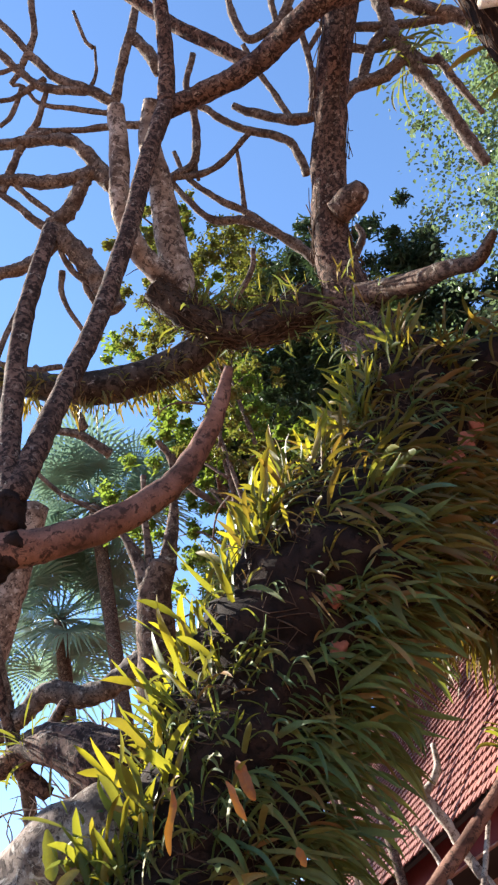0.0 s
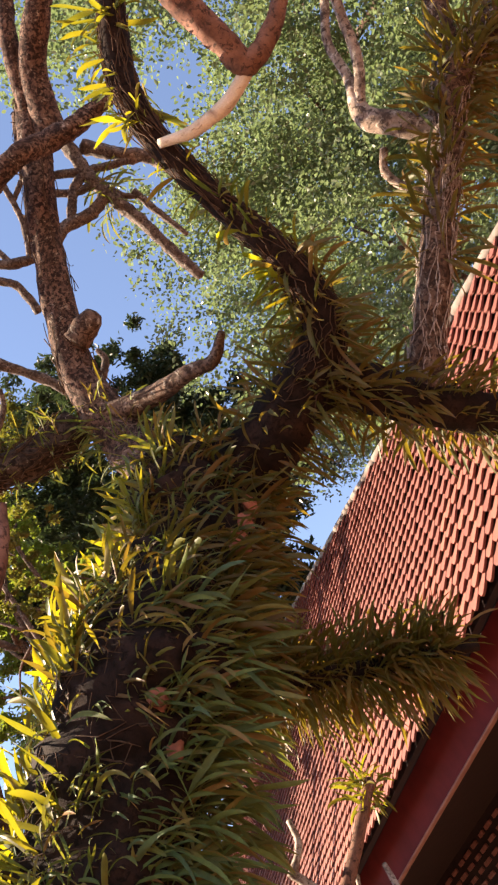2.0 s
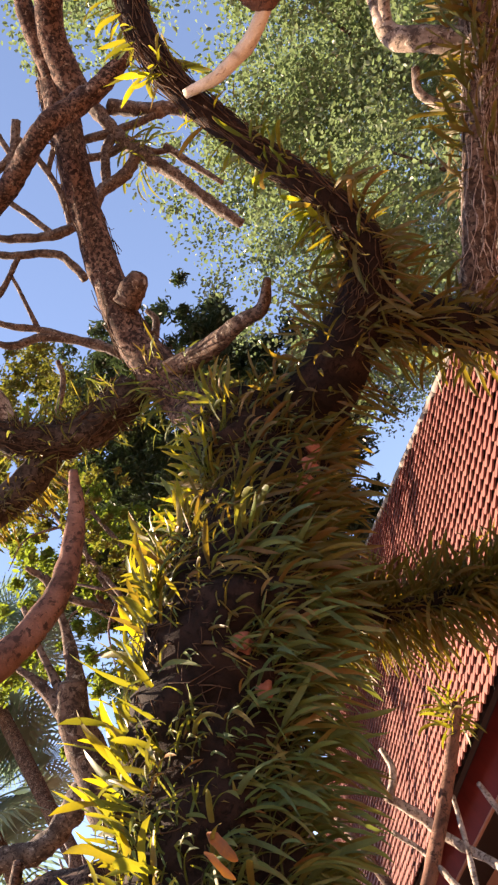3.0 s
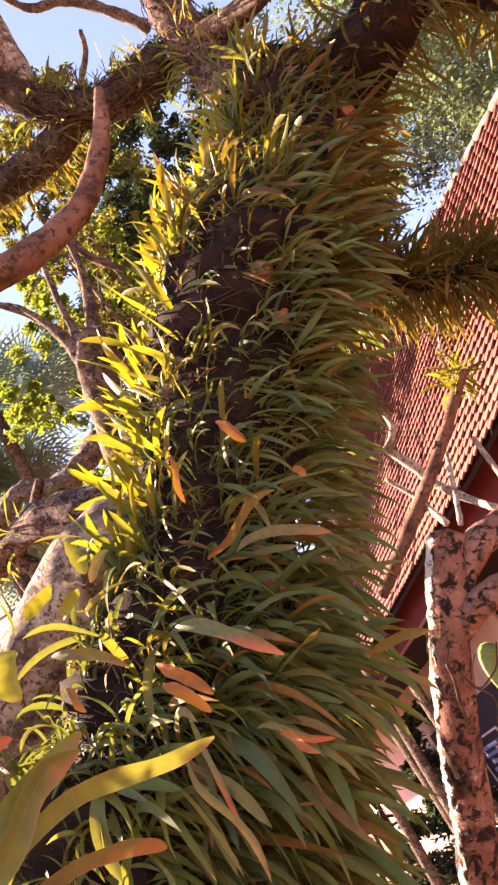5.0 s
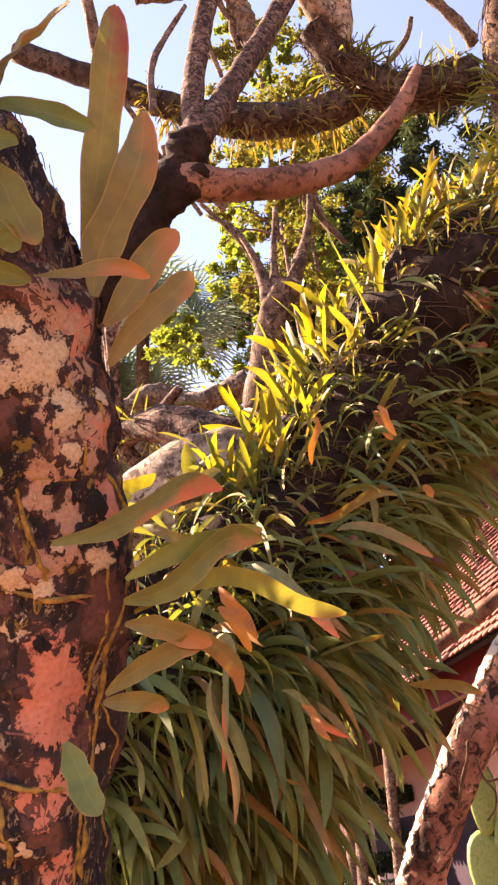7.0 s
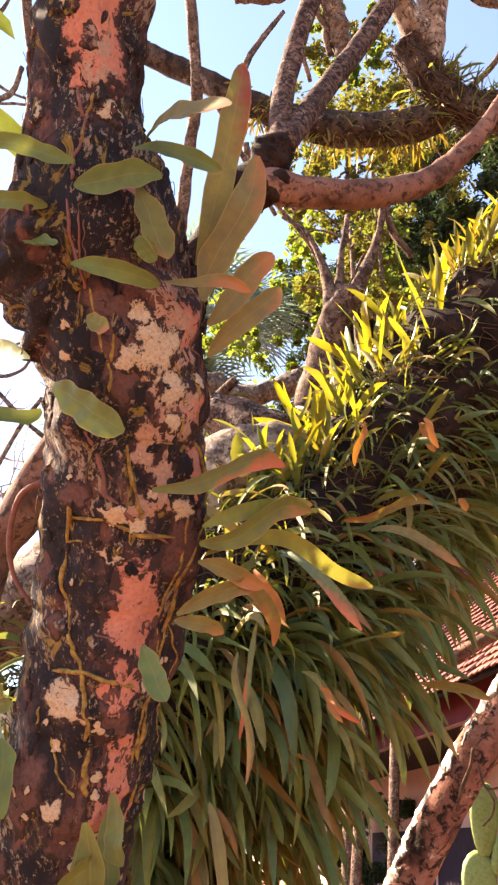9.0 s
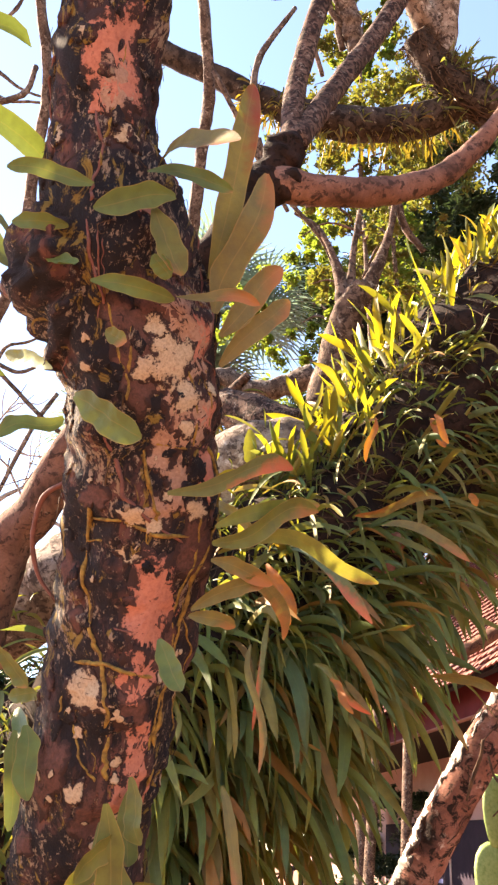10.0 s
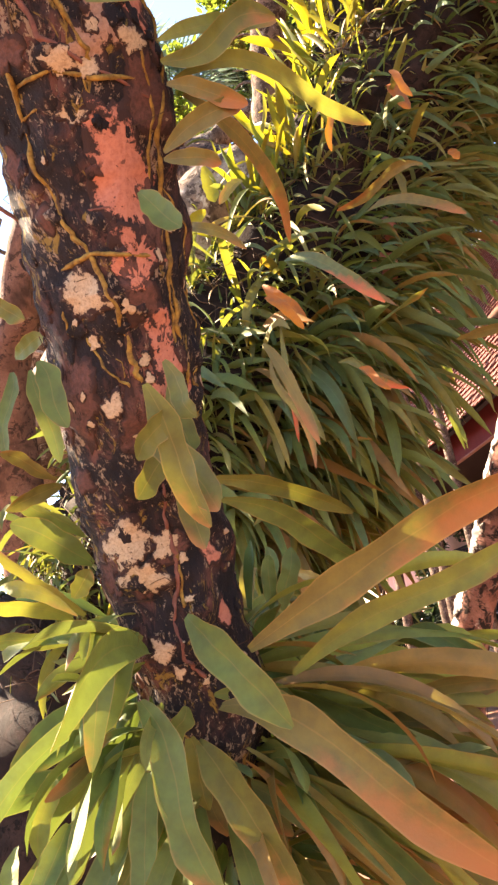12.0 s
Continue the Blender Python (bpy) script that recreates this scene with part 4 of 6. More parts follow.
PATHS_OF["sky_twig_47"] = [(-0.198, 1.710, 5.470, 0.0095), (-0.125, 1.703, 5.468, 0.0119), (0.008, 1.664, 5.498, 0.0143)]
PATHS_OF["sky_twig_48"] = [(0.187, 1.498, 5.688, 0.0071), (0.207, 1.574, 5.586, 0.0083), (0.233, 1.598, 5.551, 0.0095)]
PATHS_OF["sky_twig_49"] = [(1.006, 1.522, 5.530, 0.0143), (0.997, 1.610, 5.416, 0.0131), (0.919, 1.694, 5.318, 0.0119)]
PATHS_OF["sky_twig_50"] = [(1.273, 1.569, 5.427, 0.0119), (1.188, 1.608, 5.390, 0.0119), (1.109, 1.662, 5.331, 0.0119)]
PATHS_OF["sky_twig_51"] = [(-0.222, 1.775, 5.388, 0.0095), (-0.165, 1.750, 5.413, 0.0107), (-0.093, 1.680, 5.493, 0.0119)]
PATHS_OF["sky_twig_52"] = [(0.004, 2.257, 4.722, 0.0143), (-0.021, 2.196, 4.806, 0.0131), (0.034, 2.111, 4.909, 0.0119)]
PATHS_OF["sky_twig_53"] = [(1.483, 1.642, 5.299, 0.0190), (1.554, 1.706, 5.205, 0.0167), (1.629, 1.726, 5.167, 0.0143)]
PATHS_OF["mid_twig_20"] = [(-1.384, 1.988, 4.348, 0.0078), (-1.386, 1.951, 4.418, 0.0062), (-1.396, 1.914, 4.488, 0.0050), (-1.395, 1.877, 4.558, 0.0040), (-1.394, 1.840, 4.628, 0.0032)]
PATHS_OF["mid_twig_21"] = [(-1.312, 2.065, 4.205, 0.0087), (-1.293, 2.101, 4.137, 0.0070), (-1.283, 2.138, 4.068, 0.0056), (-1.271, 2.175, 3.998, 0.0045), (-1.287, 2.211, 3.929, 0.0036)]
PATHS_OF["mid_twig_22"] = [(-1.253, 2.854, 2.705, 0.0078), (-1.176, 2.846, 2.724, 0.0062), (-1.117, 2.823, 2.772, 0.0050), (-1.047, 2.807, 2.807, 0.0040), (-0.968, 2.807, 2.811, 0.0032)]
PATHS_OF["mid_twig_23"] = [(-1.269, 2.854, 2.705, 0.0074), (-1.212, 2.829, 2.755, 0.0059), (-1.179, 2.796, 2.820, 0.0047), (-1.145, 2.764, 2.884, 0.0038), (-1.132, 2.727, 2.953, 0.0030)]
PATHS_OF["mid_twig_24"] = [(-1.336, 2.043, 4.245, 0.0089), (-1.268, 2.065, 4.208, 0.0071), (-1.203, 2.087, 4.170, 0.0057), (-1.128, 2.101, 4.147, 0.0046), (-1.049, 2.106, 4.142, 0.0037)]
PATHS_OF["mid_twig_25"] = [(-1.303, 2.098, 4.142, 0.0077), (-1.228, 2.112, 4.121, 0.0061), (-1.148, 2.112, 4.125, 0.0049), (-1.070, 2.119, 4.116, 0.0039), (-1.004, 2.141, 4.077, 0.0031)]
PATHS_OF["mid_twig_26"] = [(-1.213, 2.567, 3.255, 0.0079), (-1.173, 2.536, 3.317, 0.0063), (-1.097, 2.527, 3.338, 0.0050), (-1.029, 2.510, 3.374, 0.0040), (-0.971, 2.486, 3.423, 0.0032)]
PATHS_OF["mid_twig_27"] = [(-1.361, 2.010, 4.307, 0.0092), (-1.302, 1.987, 4.355, 0.0074), (-1.248, 1.961, 4.408, 0.0059), (-1.206, 1.930, 4.468, 0.0047), (-1.190, 1.895, 4.537, 0.0038)]
PATHS_OF["mid_twig_28"] = [(-1.272, 2.548, 3.288, 0.0118), (-1.201, 2.566, 3.257, 0.0095), (-1.125, 2.579, 3.236, 0.0076), (-1.052, 2.567, 3.265, 0.0061), (-1.012, 2.536, 3.326, 0.0048)]
PATHS_OF["mid_twig_29"] = [(-1.365, 2.032, 4.265, 0.0091), (-1.322, 2.002, 4.324, 0.0072), (-1.274, 1.974, 4.381, 0.0058), (-1.220, 1.948, 4.433, 0.0046), (-1.195, 1.914, 4.500, 0.0037)]
PATHS_OF["mid_twig_30"] = [(-1.219, 2.903, 2.614, 0.0121), (-1.144, 2.892, 2.640, 0.0097), (-1.065, 2.890, 2.647, 0.0078), (-1.026, 2.859, 2.709, 0.0062), (-1.040, 2.822, 2.778, 0.0050)]
PATHS_OF["mid_twig_31"] = [(-1.181, 2.731, 2.944, 0.0125), (-1.198, 2.695, 3.012, 0.0100), (-1.226, 2.659, 3.078, 0.0080), (-1.305, 2.654, 3.083, 0.0064), (-1.360, 2.626, 3.134, 0.0051)]
PATHS_OF["twig_wire"] = [(0.344, 1.883, 1.952, 0.0026), (0.356, 1.879, 1.909, 0.0023), (0.386, 1.873, 1.912, 0.0021), (0.412, 1.863, 1.925, 0.0017), (0.435, 1.843, 1.960, 0.0014)]
PATHS_OF["twig_wire_b"] = [(0.356, 1.879, 1.909, 0.0023), (0.367, 1.866, 1.885, 0.0021), (0.362, 1.869, 1.857, 0.0017), (0.346, 1.881, 1.837, 0.0014)]
PATHS_OF["twig_wire_c"] = [(0.326, 1.851, 1.979, 0.0035), (0.323, 1.867, 1.946, 0.0035), (0.310, 1.888, 1.906, 0.0040), (0.301, 1.909, 1.864, 0.0023)]
PATHS_OF["knob"] = [(0.96, 1.82, 4.43, 0.050), (1.03, 1.77, 4.45, 0.050), (1.065, 1.75, 4.465, 0.034)]
PATHS_OF["near_stem"] = [(-0.270, 0.828, 1.485, 0.0424), (-0.257, 0.741, 1.593, 0.0390), (-0.256, 0.705, 1.678, 0.0405), (-0.252, 0.663, 1.755, 0.0400), (-0.243, 0.634, 1.794, 0.0415), (-0.231, 0.581, 1.886, 0.0443), (-0.231, 0.517, 1.968, 0.0450), (-0.247, 0.475, 2.026, 0.0450), (-0.263, 0.440, 2.092, 0.0310), (-0.261, 0.402, 2.165, 0.0315), (-0.256, 0.368, 2.247, 0.0315)]
PALE = ("left_limb", "left_far_limb", "right_side", "right_side_b", "right_side_c", "gray_stem", "gray_stem_b")
ROSE = ("bent_limb", "cut_limb_b", "loop_arm", "stick", "stem_foot")
GREY = ("low_limb", "low_limb_b", "low_limb_c", "long_limb", "long_limb_a", "long_limb_b", "long_limb_c", "near_dark", "arm_left", "arm_left_b", "upright_limb")
RIM = ("rim_limb", "rim_limb_b", "rim_limb_c")
SHADE_DARK = ("main_limb", "fork_knot", "fork_collar", "dark_stem", "arched_limb", "right_limb", "fern_stub")
tree = thing("frangipani_tree", "old leafless frangipani with gnarled pinkish brown limbs", "tree", (-1.1, 2.1, 0.0))
PATHS_OF["main_limb"] = [(-1.05, 2.05, -0.1, 0.30), (-0.92, 1.98, 0.8, 0.27), (-0.69, 1.88, 1.48, 0.25), (-0.52, 1.82, 1.73, 0.235), (-0.40, 1.77, 1.91, 0.225), (-0.24, 1.76, 2.10, 0.215)] + PATHS_OF["main_limb"][3:]
PATHS_OF["back_limb"] = [(x, y, z, q * 0.75) for x, y, z, q in PATHS_OF["back_limb"]]
PATHS_OF["bent_limb"].append((-0.208, 1.382, 3.03, 0.034))
for _k, _f in (("near_dark", 0.72), ("long_limb", 0.76), ("stick", 0.76), ("dark_stem", 0.88), ("twig_a", 0.8), ("twig_b", 0.75), ("twig_c", 0.75), ("twig_d", 0.8), ("twig_e", 0.75), ("upright_limb", 0.9)):
    PATHS_OF[_k] = [(x, y, z, q * _f) for x, y, z, q in PATHS_OF[_k]]
PATHS_OF["arched_limb"] = [(x, y, z, q * (1.0 - 0.06 * min(k, 5))) for k, (x, y, z, q) in enumerate(PATHS_OF["arched_limb"])]
PATHS_OF["fork_collar"] = [(-0.215, 1.383, 3.03, 0.038), (-0.165, 1.374, 3.025, 0.036), (-0.13, 1.380, 3.027, 0.03)]
PATHS_OF["fork_knot"] = [(-0.26, 1.40, 2.95, 0.036), (-0.225, 1.385, 3.02, 0.046), (-0.19, 1.372, 3.08, 0.046), (-0.162, 1.363, 3.15, 0.034)]
# Unseen limb, added to hold the ferns that shade the close branch.
PATHS_OF["shade_limb"] = [(-1.2, 2.22, 1.9, 0.09), (-1.06, 1.7, 2.12, 0.07), (-0.84, 1.15, 2.30, 0.055), (-0.66, 0.75, 2.40, 0.042), (-0.54, 0.45, 2.5, 0.03)]
PATHS_OF["fern_stub"] = [(x, y, z, q * 0.7) for x, y, z, q in PATHS_OF["fern_stub"]]
PATHS_OF["rim_limb"] = [(-0.10, 2.5, -0.1, 0.07), (0.0, 2.38, 0.8, 0.058)] + PATHS_OF["rim_limb"]
for _k in ("rim_limb", "rim_limb_b", "rim_limb_c"):
    PATHS_OF[_k] = [(x, y, z, q * 0.8) for x, y, z, q in PATHS_OF[_k]]
for key, pts in PATHS_OF.items():
    if key == "near_stem":
        continue
    thick = max(p[3] for p in pts)
    twig = key.startswith(("twig", "stub_", "sky_", "mid_twig"))
    mat = SUNLIT_CREAM if key == "cut_limb" else BARK_MOSSY if key in ("cross_limb", "back_limb") else BARK_PALE if key in PALE else BARK_GREY if key in GREY else BARK_RIM if key in RIM else BARK_ROSE if key in ROSE else BARK_DARK if key in SHADE_DARK else ROOT if key.startswith("twig_wire") else BARK_KNOB if key.startswith(("sky_", "mid_twig")) else TWIG if thick < 0.012 or key.startswith("twig") else BARK
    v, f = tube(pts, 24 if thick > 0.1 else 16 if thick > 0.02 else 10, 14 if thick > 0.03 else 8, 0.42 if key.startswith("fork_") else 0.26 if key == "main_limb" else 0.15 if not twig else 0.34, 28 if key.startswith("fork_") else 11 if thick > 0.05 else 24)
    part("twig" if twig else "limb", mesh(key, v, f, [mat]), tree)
# Lichen whitened so that the limb's sunlit edge is in its colour.
SUN_RIM_CRUST = scaly("sunlit_lichen_crust", (0.50, 0.46, 0.40), (0.74, 0.70, 0.63), (0.05, 0.035, 0.03), 60)


def limb_crust(key, at, toward, radius, tall, seed):
    """A ragged pale crust, part lichen and part painted sunlight, that lies on a limb at a fraction of its length, on
    the side that faces a direction.
    """
    path = spline(PATHS_OF[key], 14)
    d, us, vs = frames(path)
    i0 = at * (len(path) - 1)
    j = int(i0)
    a0 = math.atan2(float(np.dot(vs[j], toward)), float(np.dot(us[j], toward)))
    step = np.linalg.norm(path[j + 1][:3] - path[j][:3])
    verts, faces, uvs, n = [], [], [], 40

    def place(i, a, h):
        i = max(0.0, min(i, len(path) - 1.001))
        q, k = int(i), i - int(i)
        p = path[q] * (1 - k) + path[q + 1] * k
        nn = us[q] * math.cos(a) + vs[q] * math.sin(a)
        w = noise.noise(Vector(p[:3] * 24 + nn * 1.3)) * 0.15 + noise.noise(Vector(p[:3] * 24 * 3.1 + nn * 2.7)) * 0.075
        return Vector(p[:3] + nn * (p[3] * (1 + w) + h))

    verts.append(place(i0, a0, 0.0025))
    uvs.append((0.0, 0.0))
    for ring, h in ((0.25, 0.0025), (0.5, 0.0025), (0.8, 0.0022), (1.0, 0.0012), (1.06, -0.004)):
        for k in range(n):
            b = 2 * math.pi * k / n
            e = 1 + 0.5 * noise.noise(Vector((math.cos(b) * 1.2 + seed, math.sin(b) * 1.2, 0))) + 0.35 * noise.noise(Vector((math.cos(b) * 4 + seed, math.sin(b) * 4, 3)))
            verts.append(place(i0 + radius * ring * e * math.sin(b) * tall / step, a0 + radius * ring * e * math.cos(b) / path[j][3], h))
            uvs.append((ring, k / n))
    faces += [(0, 1 + k, 1 + (k + 1) % n) for k in range(n)]
    for q in range(4):
        o = 1 + q * n
        faces += [(o + k, o + n + k, o + n + (k + 1) % n, o + (k + 1) % n) for k in range(n)]
    part("lichen_crust", mesh("lichen_crust", verts, faces, [SUN_RIM_CRUST], True, None, uvs), tree)


# Crusts line the sunward edge to paint its bright rim.
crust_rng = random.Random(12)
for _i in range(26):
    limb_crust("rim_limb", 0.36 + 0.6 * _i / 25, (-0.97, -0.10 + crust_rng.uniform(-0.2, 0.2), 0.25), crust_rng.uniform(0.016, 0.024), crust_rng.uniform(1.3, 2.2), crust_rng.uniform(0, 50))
v, f = tube([(-1.3, 2.3, -0.1, 0.2), (-1.25, 2.26, 0.6, 0.17), (-1.24, 2.24, 1.4, 0.15), (-1.17, 2.21, 2.06, 0.125)], 18, 8, 0.12, 6)
part("trunk", mesh("trunk", v, f, [BARK]), tree)

twig_rng = random.Random(77)


def spray(base, way, length, radius, depth):
    """A crooked twig that forks into thinner ones."""
    p, d, run = Vector(base), Vector(way).normalized(), []
    for k in range(4):
        run.append((*p, radius * (1 - 0.18 * k)))
        p = p + d * length / 3
        d = (d + Vector((twig_rng.gauss(0, 0.28), twig_rng.gauss(0, 0.2), twig_rng.gauss(0.03, 0.25)))).normalized()
    v, f = tube(run, 8, 5, 0.25, 30)
    part("twig", mesh("spray", v, f, [TWIG]), tree)
    if depth:
        for _ in range(2):
            side = Vector((twig_rng.gauss(0, 0.8), twig_rng.gauss(0, 0.4), twig_rng.gauss(0.25, 0.5)))
            spray(run[twig_rng.choice((2, 3))][:3], d + side * 0.9, length * twig_rng.uniform(0.55, 0.85), radius * 0.6, depth - 1)


for _k in range(14):
    spray((-0.28 - 0.065 * _k, 2.45 + twig_rng.uniform(-0.1, 0.35), 2.62 - 0.02 * _k + twig_rng.uniform(-0.15, 0.2)), (twig_rng.uniform(-0.5, 0.5), twig_rng.uniform(-0.1, 0.3), 1.0), twig_rng.uniform(0.22, 0.34), twig_rng.uniform(0.008, 0.014), 3)

SCAR = plain("bare_scar_bark", (0.24, 0.085, 0.06), (0.40, 0.17, 0.12), 55, 0.85, 0.003)
for _p, _n, _r in (((0.455, 1.585, 2.857), (0.2, -0.85, -0.5), 0.026), ((0.433, 1.625, 2.758), (0.2, -0.84, -0.5), 0.020), ((0.90, 1.744, 3.218), (0.3, -0.81, -0.5), 0.034), ((0.96, 1.76, 3.28), (0.4, -0.8, -0.4), 0.026), ((1.018, 1.779, 3.349), (0.65, -0.7, -0.28), 0.036), ((0.09, 1.665, 2.258), (0.31, -0.94, 0.15), 0.028), ((0.11, 1.64, 2.32), (0.3, -0.94, 0.1), 0.018)):
    _p, _n = Vector(_p), Vector(_n).normalized()
    v, f = tube([(*(_p - _n * 0.02), _r), (*(_p + _n * 0.006), _r * 1.05), (*(_p + _n * 0.016), _r * 0.8), (*(_p + _n * 0.022), _r * 0.35)], 18, 4, 0.5, 40)
    part("branch_scar", mesh("branch_scar", v, f, [SCAR]), tree, "bare salmon scar in the bark")

# ---- the close branch ----
near = thing("frangipani_branch", "crusted dark branch with salmon bare patches, lichen and creeping roots", "branch", (-0.29, 1.2, 0.0))
STEM = [(-0.30, 1.22, -0.1, 0.06), (-0.29, 1.1, 0.8, 0.052)] + list(PATHS_OF["near_stem"])
stem_path = spline(STEM, 22)
stem_d, stem_u, stem_v = frames(stem_path)


def stem_point(s, deg, h=0.0):
    """A place on the close branch: step along it, angle round it, height over the bark."""
    i = max(0, min(int(s), len(stem_path) - 2))
    k = s - i
    p = stem_path[i] * (1 - k) + stem_path[i + 1] * k
    u, w = stem_u[i] * (1 - k) + stem_u[i + 1] * k, stem_v[i] * (1 - k) + stem_v[i + 1] * k
    n = u * math.cos(radians(deg)) + w * math.sin(radians(deg))
    lump = noise.noise(Vector(p[:3] * 30 + n * 1.3)) * 0.15 + noise.noise(Vector(p[:3] * 93 + n * 2.7)) * 0.075
    return Vector(p[:3] + n * (p[3] * (1 + lump) + h))


v, f = tube(STEM, 64, 30, 0.15, 30)
stem = part("stem", mesh("stem", v, f, [BARK_NEAR]), near)
blot_rng = random.Random(5)


def creeper(run, radius, mat):
    """A root or creeping stem that lies on the bark."""
    pts = []
    for (s0, a0), (s1, a1) in zip(run, run[1:]):
        for k in range(5):
            t = k / 5
            pts.append((*stem_point(s0 + (s1 - s0) * t, a0 + (a1 - a0) * t + blot_rng.uniform(-1.5, 1.5), radius * blot_rng.uniform(-0.4, 0.6)), radius * blot_rng.uniform(0.45, 0.9)))
    pts.append((*stem_point(*run[-1], -radius), radius * 0.3))
    pts[0] = (*stem_point(*run[0], -radius), radius * 0.3)
    v, f = tube(pts, 8, 5, 0.5, 330)
    part("root", mesh("root", v, f, [mat]), near)


def blotch(name, s, deg, radius, tall, mat):
    """A thin scale of lichen or bare bark with a ragged outline, on the bark."""
    step = np.linalg.norm(stem_path[int(s) + 1][:3] - stem_path[int(s)][:3])
    r = stem_path[int(s)][3]
    seed, n = blot_rng.uniform(0, 50), 60 if radius > 0.006 else 22
    thick = 0.0013 if name == "lichen" else 0.0015 if name == "bark_flake" else 0.0007
    verts, faces, uvs = [stem_point(s, deg, thick)], [], [(0.0, 0.0)]
    for ring, h in ((0.45, thick), (0.8, thick * 0.9), (1.0, thick * 0.5), (1.06, -0.002)):
        for k in range(n):
            a = 2 * math.pi * k / n
            e = 1 + 0.75 * noise.noise(Vector((math.cos(a) * 1.1 + seed, math.sin(a) * 1.1, 0))) + 0.22 * noise.noise(Vector((math.cos(a) * 4 + seed, math.sin(a) * 4, 3))) + 0.16 * noise.noise(Vector((math.cos(a) * 11, math.sin(a) * 11, seed)))
            d = 1.15 * radius * ring * e
            uvs.append((ring, k / n))
            verts.append(stem_point(s + d * math.sin(a) * tall / step, deg + math.degrees(d * math.cos(a) / r), h + (0.0005 * noise.noise(Vector((k * 3.1 + seed, ring * 9, 1))) if h > 0 else 0)))
    faces += [(0, 1 + k, 1 + (k + 1) % n) for k in range(n)]
    for q in range(3):
        o = 1 + q * n
        faces += [(o + k, o + n + k, o + n + (k + 1) % n, o + (k + 1) % n) for k in range(n)]
    part(name, mesh(name, verts, faces, [mat], True, None, uvs), stem)


creeper([(163.5, -48), (156, -54), (147, -38), (143.5, -20), (139, -12), (133.5, -6), (129, -2)], 0.0019, RHIZOME)
creeper([(161, -58), (162, -20), (160.5, 2), (159.5, 42)], 0.0016, RHIZOME)
creeper([(142.5, -56), (144, -20), (143, 22)], 0.0016, RHIZOME)
creeper([(172.5, -36), (165, -20), (161.5, 2), (157, 48)], 0.0016, VINE)
creeper([(193, -20), (181.5, -18), (175.5, -16)], 0.0012, RHIZOME)
creeper([(170.5, -8), (163.5, 2), (161, 6)], 0.0016, RHIZOME)
creeper([(170, 54), (164.5, 76), (155.5, 42), (149, 38), (142.5, 34), (134, 34), (126, 38)], 0.0019, RHIZOME)
creeper([(164, 36), (158.5, 42), (152.5, 32), (146, 32), (139.5, 30), (132.5, 30)], 0.0012, RHIZOME)
creeper([(148, -20), (148, 0), (147.5, 24)], 0.0009, VINE)
creeper([(104, 4), (97.5, 0), (91.5, 0), (82, -14), (76, -14), (72.5, 0)], 0.0019, VINE)
creeper([(94.5, 4), (89.5, 0), (83.5, -4)], 0.0016, RHIZOME)
creeper([(136, -42), (131, -22), (128.5, -6)], 0.0012, RHIZOME)
creeper([(221.5, -12), (215, -4), (209.5, -14), (205.5, -20)], 0.0012, VINE)
creeper([(222.5, 8), (217.5, 2), (210.5, -10)], 0.0012, RHIZOME)
creeper([(218, -88), (226.5, -86), (230.5, -72)], 0.0012, VINE)
creeper([(185, 18), (176.5, 30), (170, 32), (171, -2)], 0.0012, RHIZOME)
creeper([(189, -6), (182, -14), (176.5, -12)], 0.0012, RHIZOME)
creeper([(158, -56), (159, -34)], 0.0009, RHIZOME)
creeper([(204, -24), (197, -24), (189.5, -22)], 0.0012, VINE)
creeper([(202.5, 78), (192.5, 70), (181, 48), (175.5, 74)], 0.0012, VINE)
blotch("lichen", 140, -34, 0.0118, 1.0, LICHEN)
blotch("lichen", 138.5, -4, 0.0034, 1.0, LICHEN)
blotch("lichen", 135, -32, 0.0040, 1.0, LICHEN)
blotch("lichen", 132.5, 4, 0.0031, 1.0, LICHEN)
blotch("lichen", 181.5, 16, 0.0130, 1.0, LICHEN)
blotch("lichen", 186.5, 8, 0.0062, 1.0, LICHEN)
blotch("lichen", 176.5, 22, 0.0087, 1.0, LICHEN)
blotch("lichen", 158, -14, 0.0062, 1.0, LICHEN)
blotch("lichen", 163, 34, 0.0062, 1.0, LICHEN)
blotch("lichen", 165, 12, 0.0037, 1.0, LICHEN)
blotch("lichen", 217.5, -54, 0.0062, 1.0, LICHEN)
blotch("lichen", 217, 20, 0.0062, 1.0, LICHEN)
blotch("lichen", 182, -44, 0.0037, 1.0, LICHEN)
blotch("lichen", 180.5, -4, 0.0062, 1.0, LICHEN)
blotch("lichen", 162.5, -14, 0.0068, 1.0, LICHEN)
blotch("lichen", 161.5, 2, 0.0050, 1.0, LICHEN)
blotch("lichen", 130, 4, 0.0025, 1.0, LICHEN)
blotch("lichen", 172.5, 24, 0.0050, 1.0, LICHEN)
blotch("lichen", 177, 46, 0.0031, 1.0, LICHEN)
blotch("lichen", 232, -32, 0.0043, 1.0, LICHEN)
blotch("lichen", 108.5, 6, 0.0050, 1.0, LICHEN)
blotch("lichen", 96, -36, 0.0136, 1.0, LICHEN)
blotch("lichen", 94.5, -4, 0.0077, 1.0, LICHEN)
blotch("lichen", 78, -30, 0.0065, 1.0, LICHEN)
blotch("lichen", 126, -24, 0.0053, 1.0, LICHEN)
blotch("lichen", 91, -30, 0.0118, 1.0, LICHEN)
blotch("lichen", 85.5, 2, 0.0030, 1.0, LICHEN)
blotch("lichen", 74.5, -22, 0.0041, 1.0, LICHEN)
blotch("lichen", 92, 6, 0.0035, 1.0, LICHEN)
